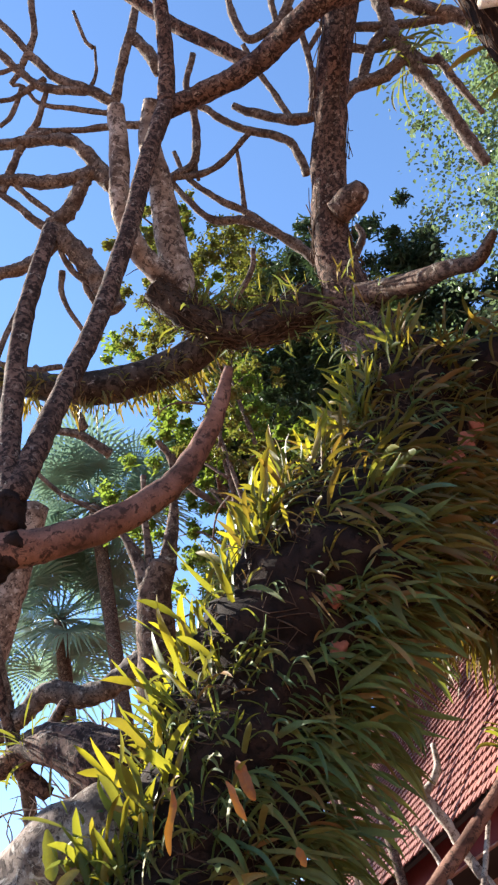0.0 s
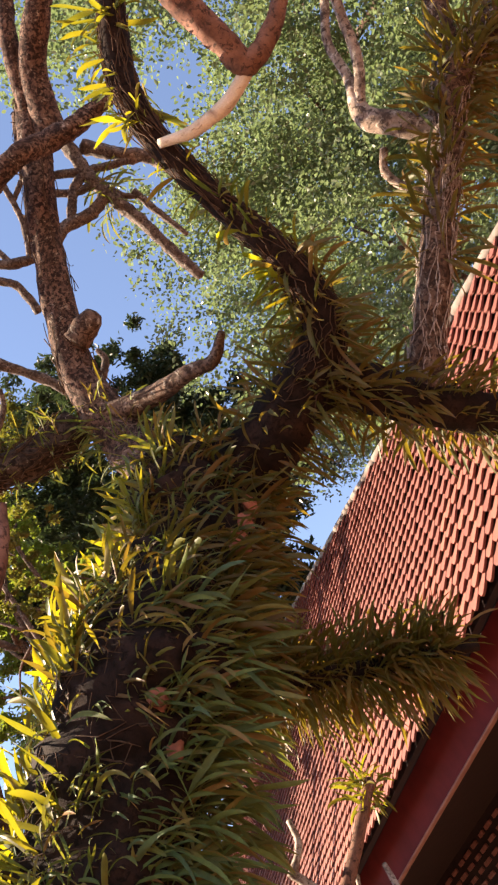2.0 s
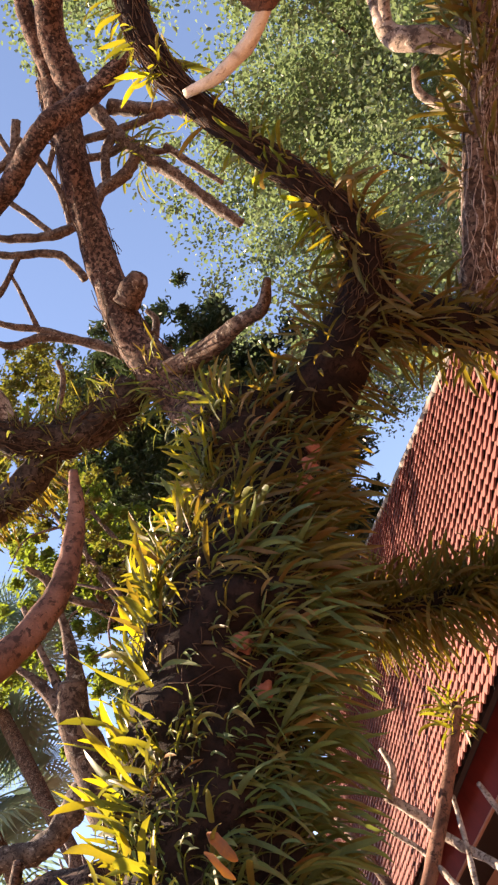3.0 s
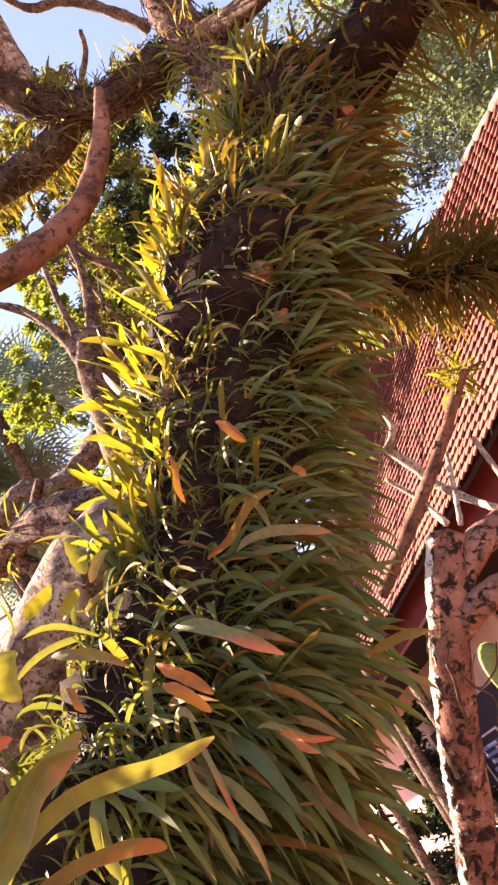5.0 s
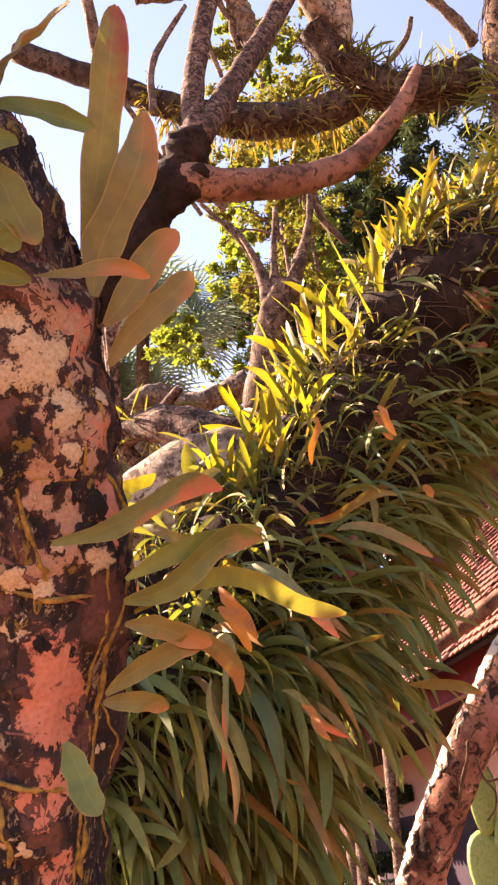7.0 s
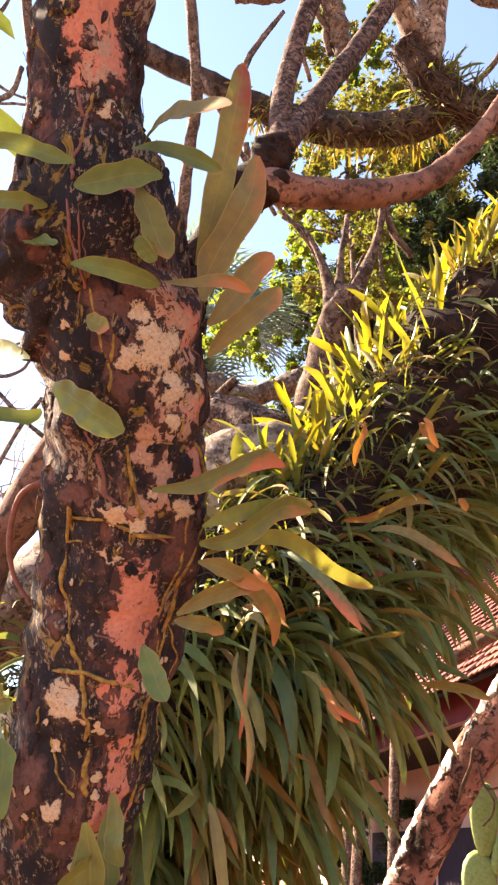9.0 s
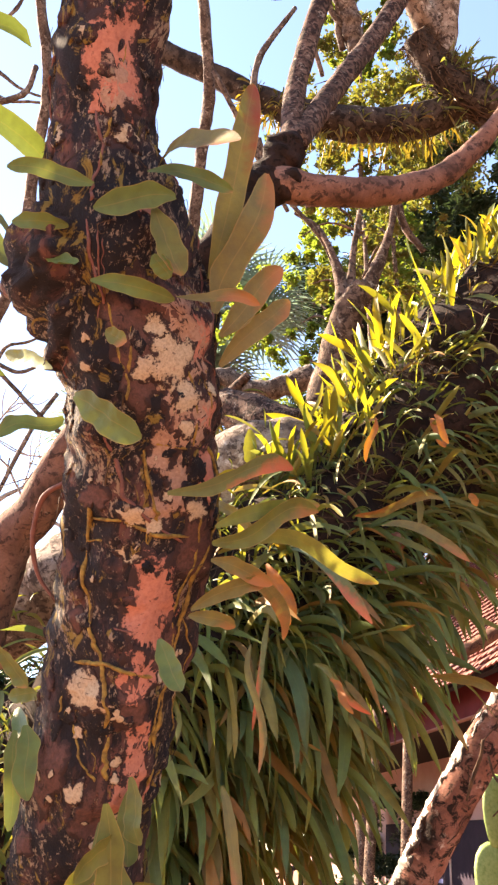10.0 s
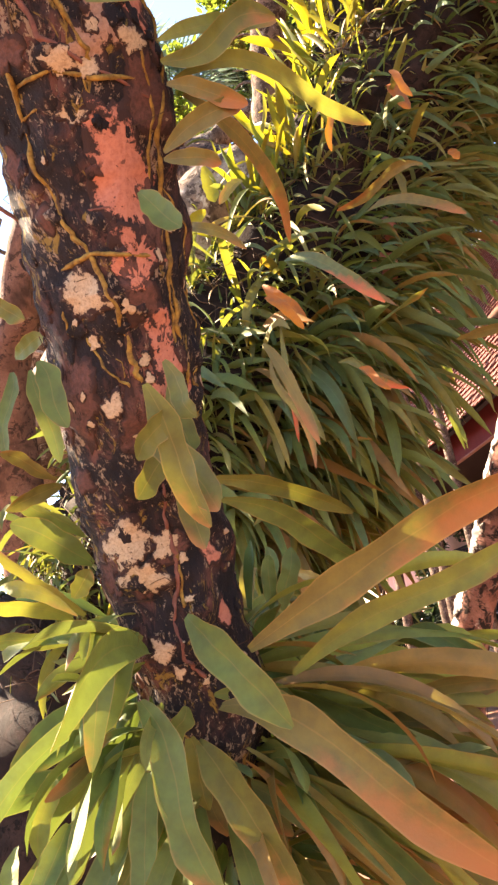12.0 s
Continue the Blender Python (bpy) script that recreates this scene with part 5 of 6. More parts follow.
blotch("bare_patch", 151, 9, 0.0165, 1.9, SALMON)
blotch("bare_patch", 143.5, 8, 0.0125, 1.0, SALMON)
blotch("bare_patch", 141.5, 4, 0.0068, 1.2, SALMON)
blotch("bare_patch", 167, 44, 0.0087, 1.6, SALMON)
blotch("bare_patch", 183.5, 42, 0.0068, 1.8, SALMON)
blotch("bare_patch", 229, 6, 0.0149, 1.9, SALMON)
blotch("bare_patch", 173.5, 42, 0.0062, 1.3, SALMON)
blotch("bare_patch", 137, 20, 0.0056, 1.3, SALMON)
blotch("bare_patch", 205, 16, 0.0062, 1.2, SALMON)
blotch("bare_patch", 133.5, 18, 0.0074, 1.6, SALMON)
blotch("bare_patch", 222.5, -6, 0.0074, 1.0, SALMON)
blotch("bare_patch", 125, 12, 0.0062, 1.5, SALMON)
blotch("bare_patch", 131, 22, 0.0073, 2.0, SALMON)
blotch("bare_patch", 91, 32, 0.0048, 2.0, SALMON)
blotch("bare_patch", 125.5, 40, 0.0042, 1.6, SALMON)
blotch("bare_patch", 81, 30, 0.0048, 2.0, SALMON)

for _s, _a, _r, _t in ((187, 26, 0.010, 1.2), (183, 34, 0.012, 1.3), (178, 18, 0.014, 1.2), (173, 30, 0.012, 1.3), (170, 8, 0.009, 1.2), (166, 22, 0.010, 1.4), (163, 4, 0.008, 1.2), (112, 8, 0.008, 1.5), (225, 10, 0.010, 1.5)):
    blotch("flaking_patch", _s, _a, _r, _t, TAN)
for _ in range(34):
    blotch("bark_plate", blot_rng.uniform(72, 235), blot_rng.uniform(-75, 80), blot_rng.uniform(0.004, 0.011), blot_rng.uniform(1.0, 2.0), BROWN)
for _ in range(60):
    blotch("lichen", blot_rng.uniform(60, 190), blot_rng.uniform(-60, 110), blot_rng.uniform(0.0007, 0.0024), blot_rng.uniform(0.8, 1.6), LICHEN)
for _ in range(46):
    s0, a0 = blot_rng.uniform(70, 228), blot_rng.uniform(-95, 100)
    s1, a1 = s0 + blot_rng.uniform(-14, 14), a0 + blot_rng.uniform(-22, 22)
    creeper([(s0, a0), ((s0 + s1) / 2, (a0 + a1) / 2 + blot_rng.uniform(-8, 8)), (s1, a1)], blot_rng.uniform(0.0004, 0.0009), blot_rng.choice((RHIZOME, VINE, ROOT)))
for _ in range(200):
    blotch("bark_flake", blot_rng.uniform(58, 236), blot_rng.uniform(-130, 130), blot_rng.uniform(0.0012, 0.005), blot_rng.uniform(0.7, 1.8), BARK_NEAR)
v, f = tube([(*stem_point(184, -95, -0.03), 0.026), (*stem_point(192, -92, -0.022), 0.036), (*stem_point(200, -90, -0.02), 0.038), (*stem_point(207, -88, -0.022), 0.028)], 28, 10, 0.4, 55)
part("burl", mesh("burl", v, f, [BARK_NEAR]), near, "dark gnarled swelling")
v, f = tube([(*stem_point(164, -92, -0.002), 0.0016), (*stem_point(161.5, -97, 0.012), 0.0017), (*stem_point(156, -98, 0.017), 0.0016), (*stem_point(151, -96, 0.010), 0.0014), (*stem_point(148, -90, -0.001), 0.001)], 8, 8, 0.2, 200)
part("tendril", mesh("tendril", v, f, [VINE]), near)
hair = []
for _ in range(260):
    s0, a0 = blot_rng.uniform(60, 236), blot_rng.choice((blot_rng.gauss(-92, 14), blot_rng.gauss(88, 12), blot_rng.uniform(-180, 180)))
    run, h = [], -0.0005
    for k in range(4):
        run.append((*stem_point(s0 + k * blot_rng.uniform(-0.7, 0.9), a0 + k * blot_rng.gauss(0, 5), h), 0.00022))
        h += blot_rng.uniform(-0.0006, 0.0022)
    hair.append(tube(run, 4, 2, 0, 1, False))
part("root_hair", mesh("root_hair", *joined(hair), [ROOT]), near)["kind"] = "stuff"

# ---- ferns on the close branch ----
close_fern = thing("climbing_fern", "climbing fern with broad leathery green and rusty leaves on the branch", "fern", (-0.25, 0.7, 1.6), "ferns on the frangipani")
leaf_rng = random.Random(3)


def near_leaf(base, tip, width, bend, tone, owner=None):
    a, b = Vector(base), Vector(tip)
    run = b - a
    face = Vector((leaf_rng.uniform(-0.45, 0.45), -1, leaf_rng.uniform(-1.0, 0.05)))
    side = run.cross(face).normalized()
    up = side.cross(run).normalized()
    rise = (Vector((0, 0, 1)) * 0.9 + up * 0.6) * bend * 2.4 * run.length
    width *= 0.8 if owner else 1.0 if width < 0.014 else 0.84
    verts, uvs, faces, segs = [], [], [], 18
    sway, twist, hook = leaf_rng.gauss(0, 0.025), leaf_rng.gauss(0, 0.4), leaf_rng.gauss(0.0, 0.06)
    for i in range(segs + 1):
        s = i / segs
        c = a + run * s + rise * 4 * s * (1 - s) * (1.0 - 0.3 * s) + side * math.sin(s * math.pi * 2) * run.length * sway + up * run.length * hook * max(0, s - 0.7) * 3
        w = leaf_width(width, s, 1.0) * (1 + 0.07 * math.sin(s * 17 + width * 3000))
        if i == segs:
            w = width * 0.14
        tw = twist * (s - 0.4) + 0.2 * math.sin(s * 3 + width * 900)
        sd, nn = side * math.cos(tw) + up * math.sin(tw), up * math.cos(tw) - side * math.sin(tw)
        for k in (-0.5, -0.27, 0.0, 0.27, 0.5):
            verts.append(c + sd * w * k + nn * (abs(k) ** 1.5 * w * 0.4 + w * 0.04 * math.sin(s * 23 + k * 5)))
            uvs.append((s, k + 0.5))
    for i in range(segs):
        for k in range(4):
            o = i * 5 + k
            faces.append((o, o + 5, o + 6, o + 1))
    return part("leaf", mesh("leaf", verts, faces, [NEAR_LEAF[tone]], True, None, uvs), owner or close_fern)


near_leaf((-0.255, 0.421, 2.036), (-0.298, 0.410, 2.034), 0.0099, 0.02, 0)
near_leaf((-0.226, 0.433, 2.063), (-0.169, 0.340, 1.978), 0.0150, 0.03, 2)
near_leaf((-0.212, 0.424, 2.034), (-0.250, 0.414, 2.013), 0.0133, 0.03, 0)
near_leaf((-0.227, 0.415, 2.041), (-0.183, 0.430, 2.047), 0.0095, 0.03, 0)
near_leaf((-0.266, 0.429, 2.014), (-0.297, 0.431, 2.016), 0.0088, 0.03, 0)
near_leaf((-0.195, 0.476, 2.023), (-0.176, 0.434, 2.149), 0.0190, 0.03, 8)
near_leaf((-0.190, 0.477, 2.000), (-0.166, 0.445, 2.083), 0.0212, -0.03, 2)
near_leaf((-0.186, 0.483, 1.989), (-0.155, 0.480, 2.038), 0.0169, 0.02, 2)
near_leaf((-0.185, 0.491, 1.974), (-0.147, 0.489, 2.023), 0.0149, 0.03, 2)
near_leaf((-0.252, 0.440, 1.988), (-0.208, 0.445, 1.984), 0.0099, 0.02, 0)
near_leaf((-0.208, 0.449, 1.988), (-0.164, 0.458, 1.994), 0.0078, 0.02, 2)
near_leaf((-0.223, 0.427, 2.028), (-0.204, 0.435, 1.992), 0.0187, -0.02, 1)
near_leaf((-0.220, 0.431, 2.000), (-0.210, 0.436, 1.990), 0.0098, 0.00, 0)
near_leaf((-0.277, 0.440, 2.003), (-0.257, 0.427, 1.985), 0.0104, 0.00, 0)
near_leaf((-0.243, 0.455, 1.967), (-0.229, 0.448, 1.957), 0.0087, 0.00, 1)
near_leaf((-0.260, 0.482, 1.943), (-0.219, 0.466, 1.912), 0.0216, 0.01, 0)
near_leaf((-0.265, 0.488, 1.932), (-0.293, 0.475, 1.911), 0.0106, 0.02, 0)
near_leaf((-0.275, 0.481, 1.959), (-0.323, 0.539, 2.004), 0.0100, 0.01, 3)
near_leaf((-0.205, 0.497, 1.897), (-0.136, 0.535, 1.934), 0.0113, 0.04, 4)
near_leaf((-0.181, 0.527, 1.882), (-0.122, 0.565, 1.922), 0.0151, 0.02, 1)
near_leaf((-0.178, 0.539, 1.881), (-0.078, 0.662, 1.912), 0.0101, 0.05, 5)
near_leaf((-0.181, 0.532, 1.874), (-0.147, 0.557, 1.871), 0.0095, 0.02, 2)
near_leaf((-0.190, 0.545, 1.849), (-0.147, 0.556, 1.873), 0.0102, 0.05, 2)
near_leaf((-0.191, 0.546, 1.846), (-0.165, 0.559, 1.845), 0.0082, 0.04, 2)
near_leaf((-0.205, 0.543, 1.831), (-0.189, 0.535, 1.804), 0.0142, -0.02, 0)
near_leaf((-0.216, 0.588, 1.765), (-0.208, 0.583, 1.732), 0.0127, -0.05, 1)
near_leaf((-0.225, 0.573, 1.750), (-0.211, 0.589, 1.678), 0.0190, 0.00, 1)
near_leaf((-0.309, 0.641, 1.809), (-0.282, 0.619, 1.809), 0.0099, 0.02, 0)
near_leaf((-0.285, 0.607, 1.789), (-0.275, 0.606, 1.749), 0.0136, 0.02, 0)
near_leaf((-0.291, 0.609, 1.786), (-0.284, 0.614, 1.733), 0.0097, 0.02, 0)
near_leaf((-0.309, 0.596, 1.831), (-0.285, 0.597, 1.809), 0.0107, 0.00, 1)
near_leaf((-0.216, 0.580, 1.738), (-0.236, 0.569, 1.714), 0.0127, 0.00, 1)
near_leaf((-0.175, 0.543, 1.875), (-0.128, 0.724, 1.876), 0.0098, 0.05, 2)
near_leaf((-0.180, 0.523, 1.890), (-0.122, 0.582, 1.932), 0.0101, 0.02, 5)
near_leaf((-0.219, 0.609, 1.759), (-0.214, 0.609, 1.721), 0.0123, -0.06, 1)
near_leaf((-0.231, 0.603, 1.742), (-0.204, 0.588, 1.684), 0.0217, 0.00, 1)
near_leaf((-0.227, 0.617, 1.726), (-0.248, 0.611, 1.704), 0.0152, 0.02, 1)
near_leaf((-0.228, 0.629, 1.719), (-0.220, 0.621, 1.672), 0.0166, 0.02, 1)
near_leaf((-0.213, 0.642, 1.712), (-0.136, 0.705, 1.682), 0.0112, 0.04, 1)
near_leaf((-0.208, 0.645, 1.700), (-0.126, 0.735, 1.648), 0.0195, 0.03, 0)
near_leaf((-0.212, 0.655, 1.619), (-0.041, 0.628, 1.683), 0.0260, 0.01, 2)
near_leaf((-0.195, 0.702, 1.599), (-0.038, 0.678, 1.649), 0.0182, 0.01, 5)
near_leaf((-0.244, 0.667, 1.644), (-0.199, 0.645, 1.576), 0.0255, 0.03, 0)
near_leaf((-0.239, 0.691, 1.591), (-0.101, 0.643, 1.482), 0.0284, 0.05, 2)
near_leaf((-0.283, 0.685, 1.604), (-0.252, 0.661, 1.499), 0.0276, 0.02, 0)
near_leaf((-0.276, 0.676, 1.642), (-0.303, 0.656, 1.592), 0.0220, 0.02, 0)
near_leaf((-0.292, 0.683, 1.652), (-0.301, 0.639, 1.579), 0.0186, 0.10, 0)
near_leaf((-0.263, 0.703, 1.579), (-0.260, 0.714, 1.535), 0.0173, 0.02, 1)
near_leaf((-0.258, 0.704, 1.574), (-0.213, 0.688, 1.483), 0.0267, 0.04, 1)
near_leaf((-0.209, 0.743, 1.594), (-0.129, 0.741, 1.535), 0.0219, 0.04, 0)
near_leaf((-0.318, 0.721, 1.661), (-0.354, 0.666, 1.709), 0.0159, 0.03, 5)
near_leaf((-0.326, 0.721, 1.659), (-0.362, 0.673, 1.679), 0.0111, 0.03, 5)
near_leaf((-0.333, 0.724, 1.646), (-0.377, 0.698, 1.657), 0.0113, 0.03, 0)
near_leaf((-0.203, 0.753, 1.639), (-0.197, 0.745, 1.674), 0.0098, 0.02, 0)
near_leaf((-0.196, 0.754, 1.637), (-0.180, 0.746, 1.675), 0.0128, 0.00, 0)
near_leaf((-0.289, 0.695, 1.564), (-0.300, 0.679, 1.496), 0.0195, 0.01, 0)
near_leaf((-0.165, 0.810, 1.544), (-0.069, 0.773, 1.505), 0.0182, 0.05, 1)
near_leaf((-0.147, 0.810, 1.547), (-0.051, 0.782, 1.559), 0.0154, 0.04, 2)
near_leaf((-0.294, 0.752, 1.537), (-0.326, 0.709, 1.497), 0.0206, 0.03, 0)
near_leaf((-0.363, 0.740, 1.570), (-0.365, 0.709, 1.529), 0.0152, 0.02, 3)
near_leaf((-0.311, 0.739, 1.587), (-0.346, 0.681, 1.562), 0.0095, 0.00, 2)
near_leaf((-0.332, 0.748, 1.545), (-0.365, 0.716, 1.502), 0.0208, 0.02, 0)
near_leaf((-0.169, 0.850, 1.589), (-0.199, 0.846, 1.596), 0.0130, 0.02, 2)
near_leaf((-0.122, 0.850, 1.601), (-0.043, 0.812, 1.560), 0.0183, 0.05, 0)
near_leaf((-0.315, 0.685, 1.808), (-0.282, 0.630, 1.762), 0.0148, 0.02, 0)
near_leaf((-0.327, 0.682, 1.818), (-0.336, 0.675, 1.762), 0.0127, 0.02, 0)
near_leaf((-0.313, 0.701, 1.743), (-0.344, 0.682, 1.731), 0.0106, 0.02, 2)
near_leaf((-0.315, 0.700, 1.747), (-0.339, 0.673, 1.766), 0.0092, 0.02, 2)
near_leaf((-0.312, 0.729, 1.712), (-0.346, 0.699, 1.743), 0.0162, 0.03, 0)
near_leaf((-0.305, 0.714, 1.691), (-0.343, 0.684, 1.722), 0.0212, 0.03, 0)
near_leaf((-0.310, 0.678, 1.669), (-0.296, 0.676, 1.683), 0.0113, 0.00, 1)
near_leaf((-0.342, 0.653, 1.682), (-0.296, 0.641, 1.656), 0.0093, 0.06, 5)
near_leaf((-0.218, 0.755, 1.545), (-0.139, 0.720, 1.453), 0.0237, 0.05, 0)
near_leaf((-0.250, 0.756, 1.534), (-0.244, 0.721, 1.466), 0.0219, 0.03, 1)
near_leaf((-0.344, 0.707, 1.544), (-0.359, 0.674, 1.503), 0.0178, 0.02, 0)
near_leaf((-0.376, 0.706, 1.538), (-0.374, 0.673, 1.506), 0.0127, 0.02, 3)
near_leaf((-0.213, 0.872, 1.486), (-0.136, 0.865, 1.449), 0.0213, 0.04, 0)
near_leaf((-0.183, 0.880, 1.463), (-0.077, 0.870, 1.445), 0.0213, 0.04, 1)
near_leaf((-0.123, 0.900, 1.480), (-0.056, 0.889, 1.456), 0.0194, 0.04, 0)
near_leaf((-0.259, 0.693, 1.595), (-0.275, 0.700, 1.572), 0.0132, 0.03, 0)
near_leaf((-0.242, 0.694, 1.598), (-0.201, 0.747, 1.581), 0.0124, 0.03, 0)
near_leaf((-0.281, 0.691, 1.623), (-0.321, 0.674, 1.598), 0.0130, 0.03, 0)

near_leaf((-0.254, 0.749, 1.599), (-0.135, 0.709, 1.506), 0.0253, 0.06, 0)
near_leaf((-0.224, 0.819, 1.598), (-0.121, 0.791, 1.530), 0.0184, 0.05, 0)
near_leaf((-0.160, 0.808, 1.560), (-0.056, 0.766, 1.556), 0.0115, 0.05, 2)
near_leaf((-0.212, 0.826, 1.549), (-0.079, 0.777, 1.534), 0.0138, 0.04, 2)
near_leaf((-0.145, 0.867, 1.609), (-0.045, 0.820, 1.561), 0.0149, 0.05, 0)
near_leaf((-0.129, 0.815, 1.538), (-0.070, 0.768, 1.500), 0.0196, 0.05, 1)
near_leaf((-0.267, 0.785, 1.553), (-0.221, 0.739, 1.506), 0.0207, 0.03, 1)
near_leaf((-0.278, 0.765, 1.583), (-0.256, 0.724, 1.516), 0.0184, 0.02, 2)
near_leaf((-0.191, 0.835, 1.529), (-0.101, 0.778, 1.479), 0.0230, 0.05, 2)
near_leaf((-0.205, 0.885, 1.694), (-0.208, 0.865, 1.648), 0.0126, 0.02, 0)
near_leaf((-0.187, 0.887, 1.686), (-0.196, 0.866, 1.655), 0.0103, 0.02, 1)
near_leaf((-0.138, 0.928, 1.566), (-0.061, 0.896, 1.531), 0.0161, 0.05, 3)
near_leaf((-0.104, 0.949, 1.577), (-0.020, 0.917, 1.584), 0.0115, 0.05, 3)
near_leaf((-0.189, 0.851, 1.498), (-0.073, 0.787, 1.483), 0.0184, 0.05, 0)
near_leaf((-0.121, 0.872, 1.491), (-0.084, 0.838, 1.461), 0.0149, 0.04, 2)
near_leaf((-0.166, 0.599, 1.765), (-0.151, 0.594, 1.705), 0.0062, 0.05, 2)
near_leaf((-0.152, 0.876, 1.507), (-0.054, 0.846, 1.510), 0.0138, 0.06, 1)
near_leaf((-0.200, 0.863, 1.578), (-0.170, 0.844, 1.596), 0.0069, 0.02, 2)

old_leaves = thing("fern_tuft", "ageing yellow, orange and red-tipped leaves among the green ferns", "fern", (-0.2, 1.5, 2.1), "ferns on the frangipani")
near_leaf((0.150, 1.430, 2.507), (0.172, 1.415, 2.435), 0.0162, 0.03, 6, old_leaves)
near_leaf((0.050, 1.519, 2.542), (0.029, 1.516, 2.436), 0.0170, 0.02, 6, old_leaves)
near_leaf((-0.139, 1.423, 2.095), (-0.154, 1.458, 1.907), 0.0119, 0.02, 4, old_leaves)
near_leaf((-0.152, 1.404, 2.141), (-0.106, 1.377, 2.063), 0.0254, 0.03, 6, old_leaves)
near_leaf((-0.300, 1.490, 2.245), (-0.281, 1.459, 2.186), 0.0166, 0.02, 6, old_leaves)
near_leaf((-0.351, 1.674, 2.465), (-0.271, 1.602, 2.473), 0.0374, 0.02, 7, old_leaves)
near_leaf((-0.278, 1.632, 2.411), (-0.225, 1.591, 2.432), 0.0301, 0.02, 7, old_leaves)
near_leaf((-0.211, 1.659, 2.569), (-0.201, 1.646, 2.474), 0.0364, -0.02, 7, old_leaves)
near_leaf((-0.267, 1.065, 2.189), (-0.256, 1.041, 2.117), 0.0379, 0.02, 7, old_leaves)
near_leaf((-0.107, 1.469, 2.225), (0.031, 1.403, 2.081), 0.0289, 0.06, 4, old_leaves)
near_leaf((-0.061, 1.447, 2.018), (0.028, 1.414, 1.939), 0.0170, 0.05, 4, old_leaves)
near_leaf((0.183, 1.522, 2.370), (0.014, 1.518, 2.318), 0.0247, 0.05, 2, old_leaves)
near_leaf((0.064, 1.517, 2.304), (0.215, 1.473, 2.227), 0.0258, 0.06, 2, old_leaves)
near_leaf((-0.036, 1.402, 1.987), (-0.003, 1.366, 1.934), 0.0146, 0.02, 6, old_leaves)
near_leaf((0.150, 1.519, 2.031), (0.253, 1.460, 2.003), 0.0239, 0.05, 2, old_leaves)
near_leaf((-0.255, 1.269, 2.226), (-0.161, 1.236, 2.144), 0.0202, 0.05, 2, old_leaves)
near_leaf((-0.140, 1.583, 2.467), (-0.195, 1.561, 2.415), 0.0234, 0.06, 2, old_leaves)
near_leaf((-0.166, 1.363, 2.023), (-0.141, 1.329, 1.830), 0.0134, 0.03, 2, old_leaves)
near_leaf((-0.151, 1.476, 2.196), (-0.093, 1.452, 2.099), 0.0249, 0.03, 6, old_leaves)
near_leaf((0.172, 1.558, 2.572), (0.193, 1.528, 2.487), 0.0277, 0.02, 6, old_leaves)
near_leaf((0.244, 1.552, 2.402), (0.251, 1.530, 2.365), 0.0186, 0.02, 6, old_leaves)
near_leaf((-0.197, 1.134, 1.687), (-0.131, 1.098, 1.639), 0.0189, 0.06, 2, old_leaves)
# ---- root fibres on the limbs ----


def fibres(key, lo, hi, count, radius, seed, mat=None, stray=0.02, reach=0.16):
    """Thin wandering roots that hug a limb, joined as one part of the tree."""
    r = random.Random(seed)
    path = spline(PATHS_OF[key], 10)
    d, us, vs = frames(path)
    pieces = []
    for _ in range(count):
        i = lo * (len(path) - 1) + (hi - lo) * (len(path) - 1) * r.random()
        a, drift = r.uniform(0, 2 * math.pi), r.gauss(0, 0.08)
        step = reach / max(1e-6, np.linalg.norm(path[1][:3] - path[0][:3])) / 5 * r.uniform(0.5, 1.2)
        run = []
        for k in range(6):
            j = int(max(0, min(len(path) - 1, i + k * step)))
            n = us[j] * math.cos(a) + vs[j] * math.sin(a)
            run.append((*(path[j][:3] + n * (path[j][3] * 1.03 + abs(r.gauss(0, stray)) * (0.3 if 0 < k < 5 else 1))), radius * r.uniform(0.6, 1.2)))
            a += drift + r.gauss(0, 0.12)
        run = [p for k, p in enumerate(run) if k == 0 or Vector(p[:3]) != Vector(run[k - 1][:3])]
        if len(run) > 2:
            pieces.append(tube(run, 4, 2, 0.2, 50, False))
    rest = part("root_fibre", mesh("root_fibre", *joined(pieces), [mat or ROOT]), tree)
    rest["kind"] = "stuff"


fibres("main_limb", 0.2, 1.0, 1300, 0.0012, 41, None, 0.02)
fibres("arched_limb", 0.2, 1.0, 300, 0.0018, 42, ROOT, 0.01)
fibres("right_stem", 0.0, 1.0, 250, 0.002, 43, TWIG, 0.012)
fibres("upright_limb", 0.1, 0.9, 110, 0.0022, 44, ROOT, 0.015)
fibres("cross_limb", 0.0, 1.0, 160, 0.002, 45, ROOT, 0.02)
fibres("rim_limb", 0.1, 1.0, 60, 0.0011, 46, ROOT, 0.006)

# ---- ferns ----
STRAP = (0.07, FERN, FERN_MANY, 9, 3)
SUNLIT = (0.115, SUNLIT_LEAF, SUNLIT_MANY, 8, 3)
BIG = (0.092, FERN, FERN_MANY, 12, 5)
DRY = (0.085, FERN_DRY, FERN_DRY_MANY, 7, 3)
NEEDLE = (0.06, FERN_DRY, FERN_DRY_MANY, 6, 3)
LONG = (0.075, BROAD_MIXED, BROAD_MIXED, 12, 5)
WIDE = (0.145, BROAD, BROAD, 12, 5)


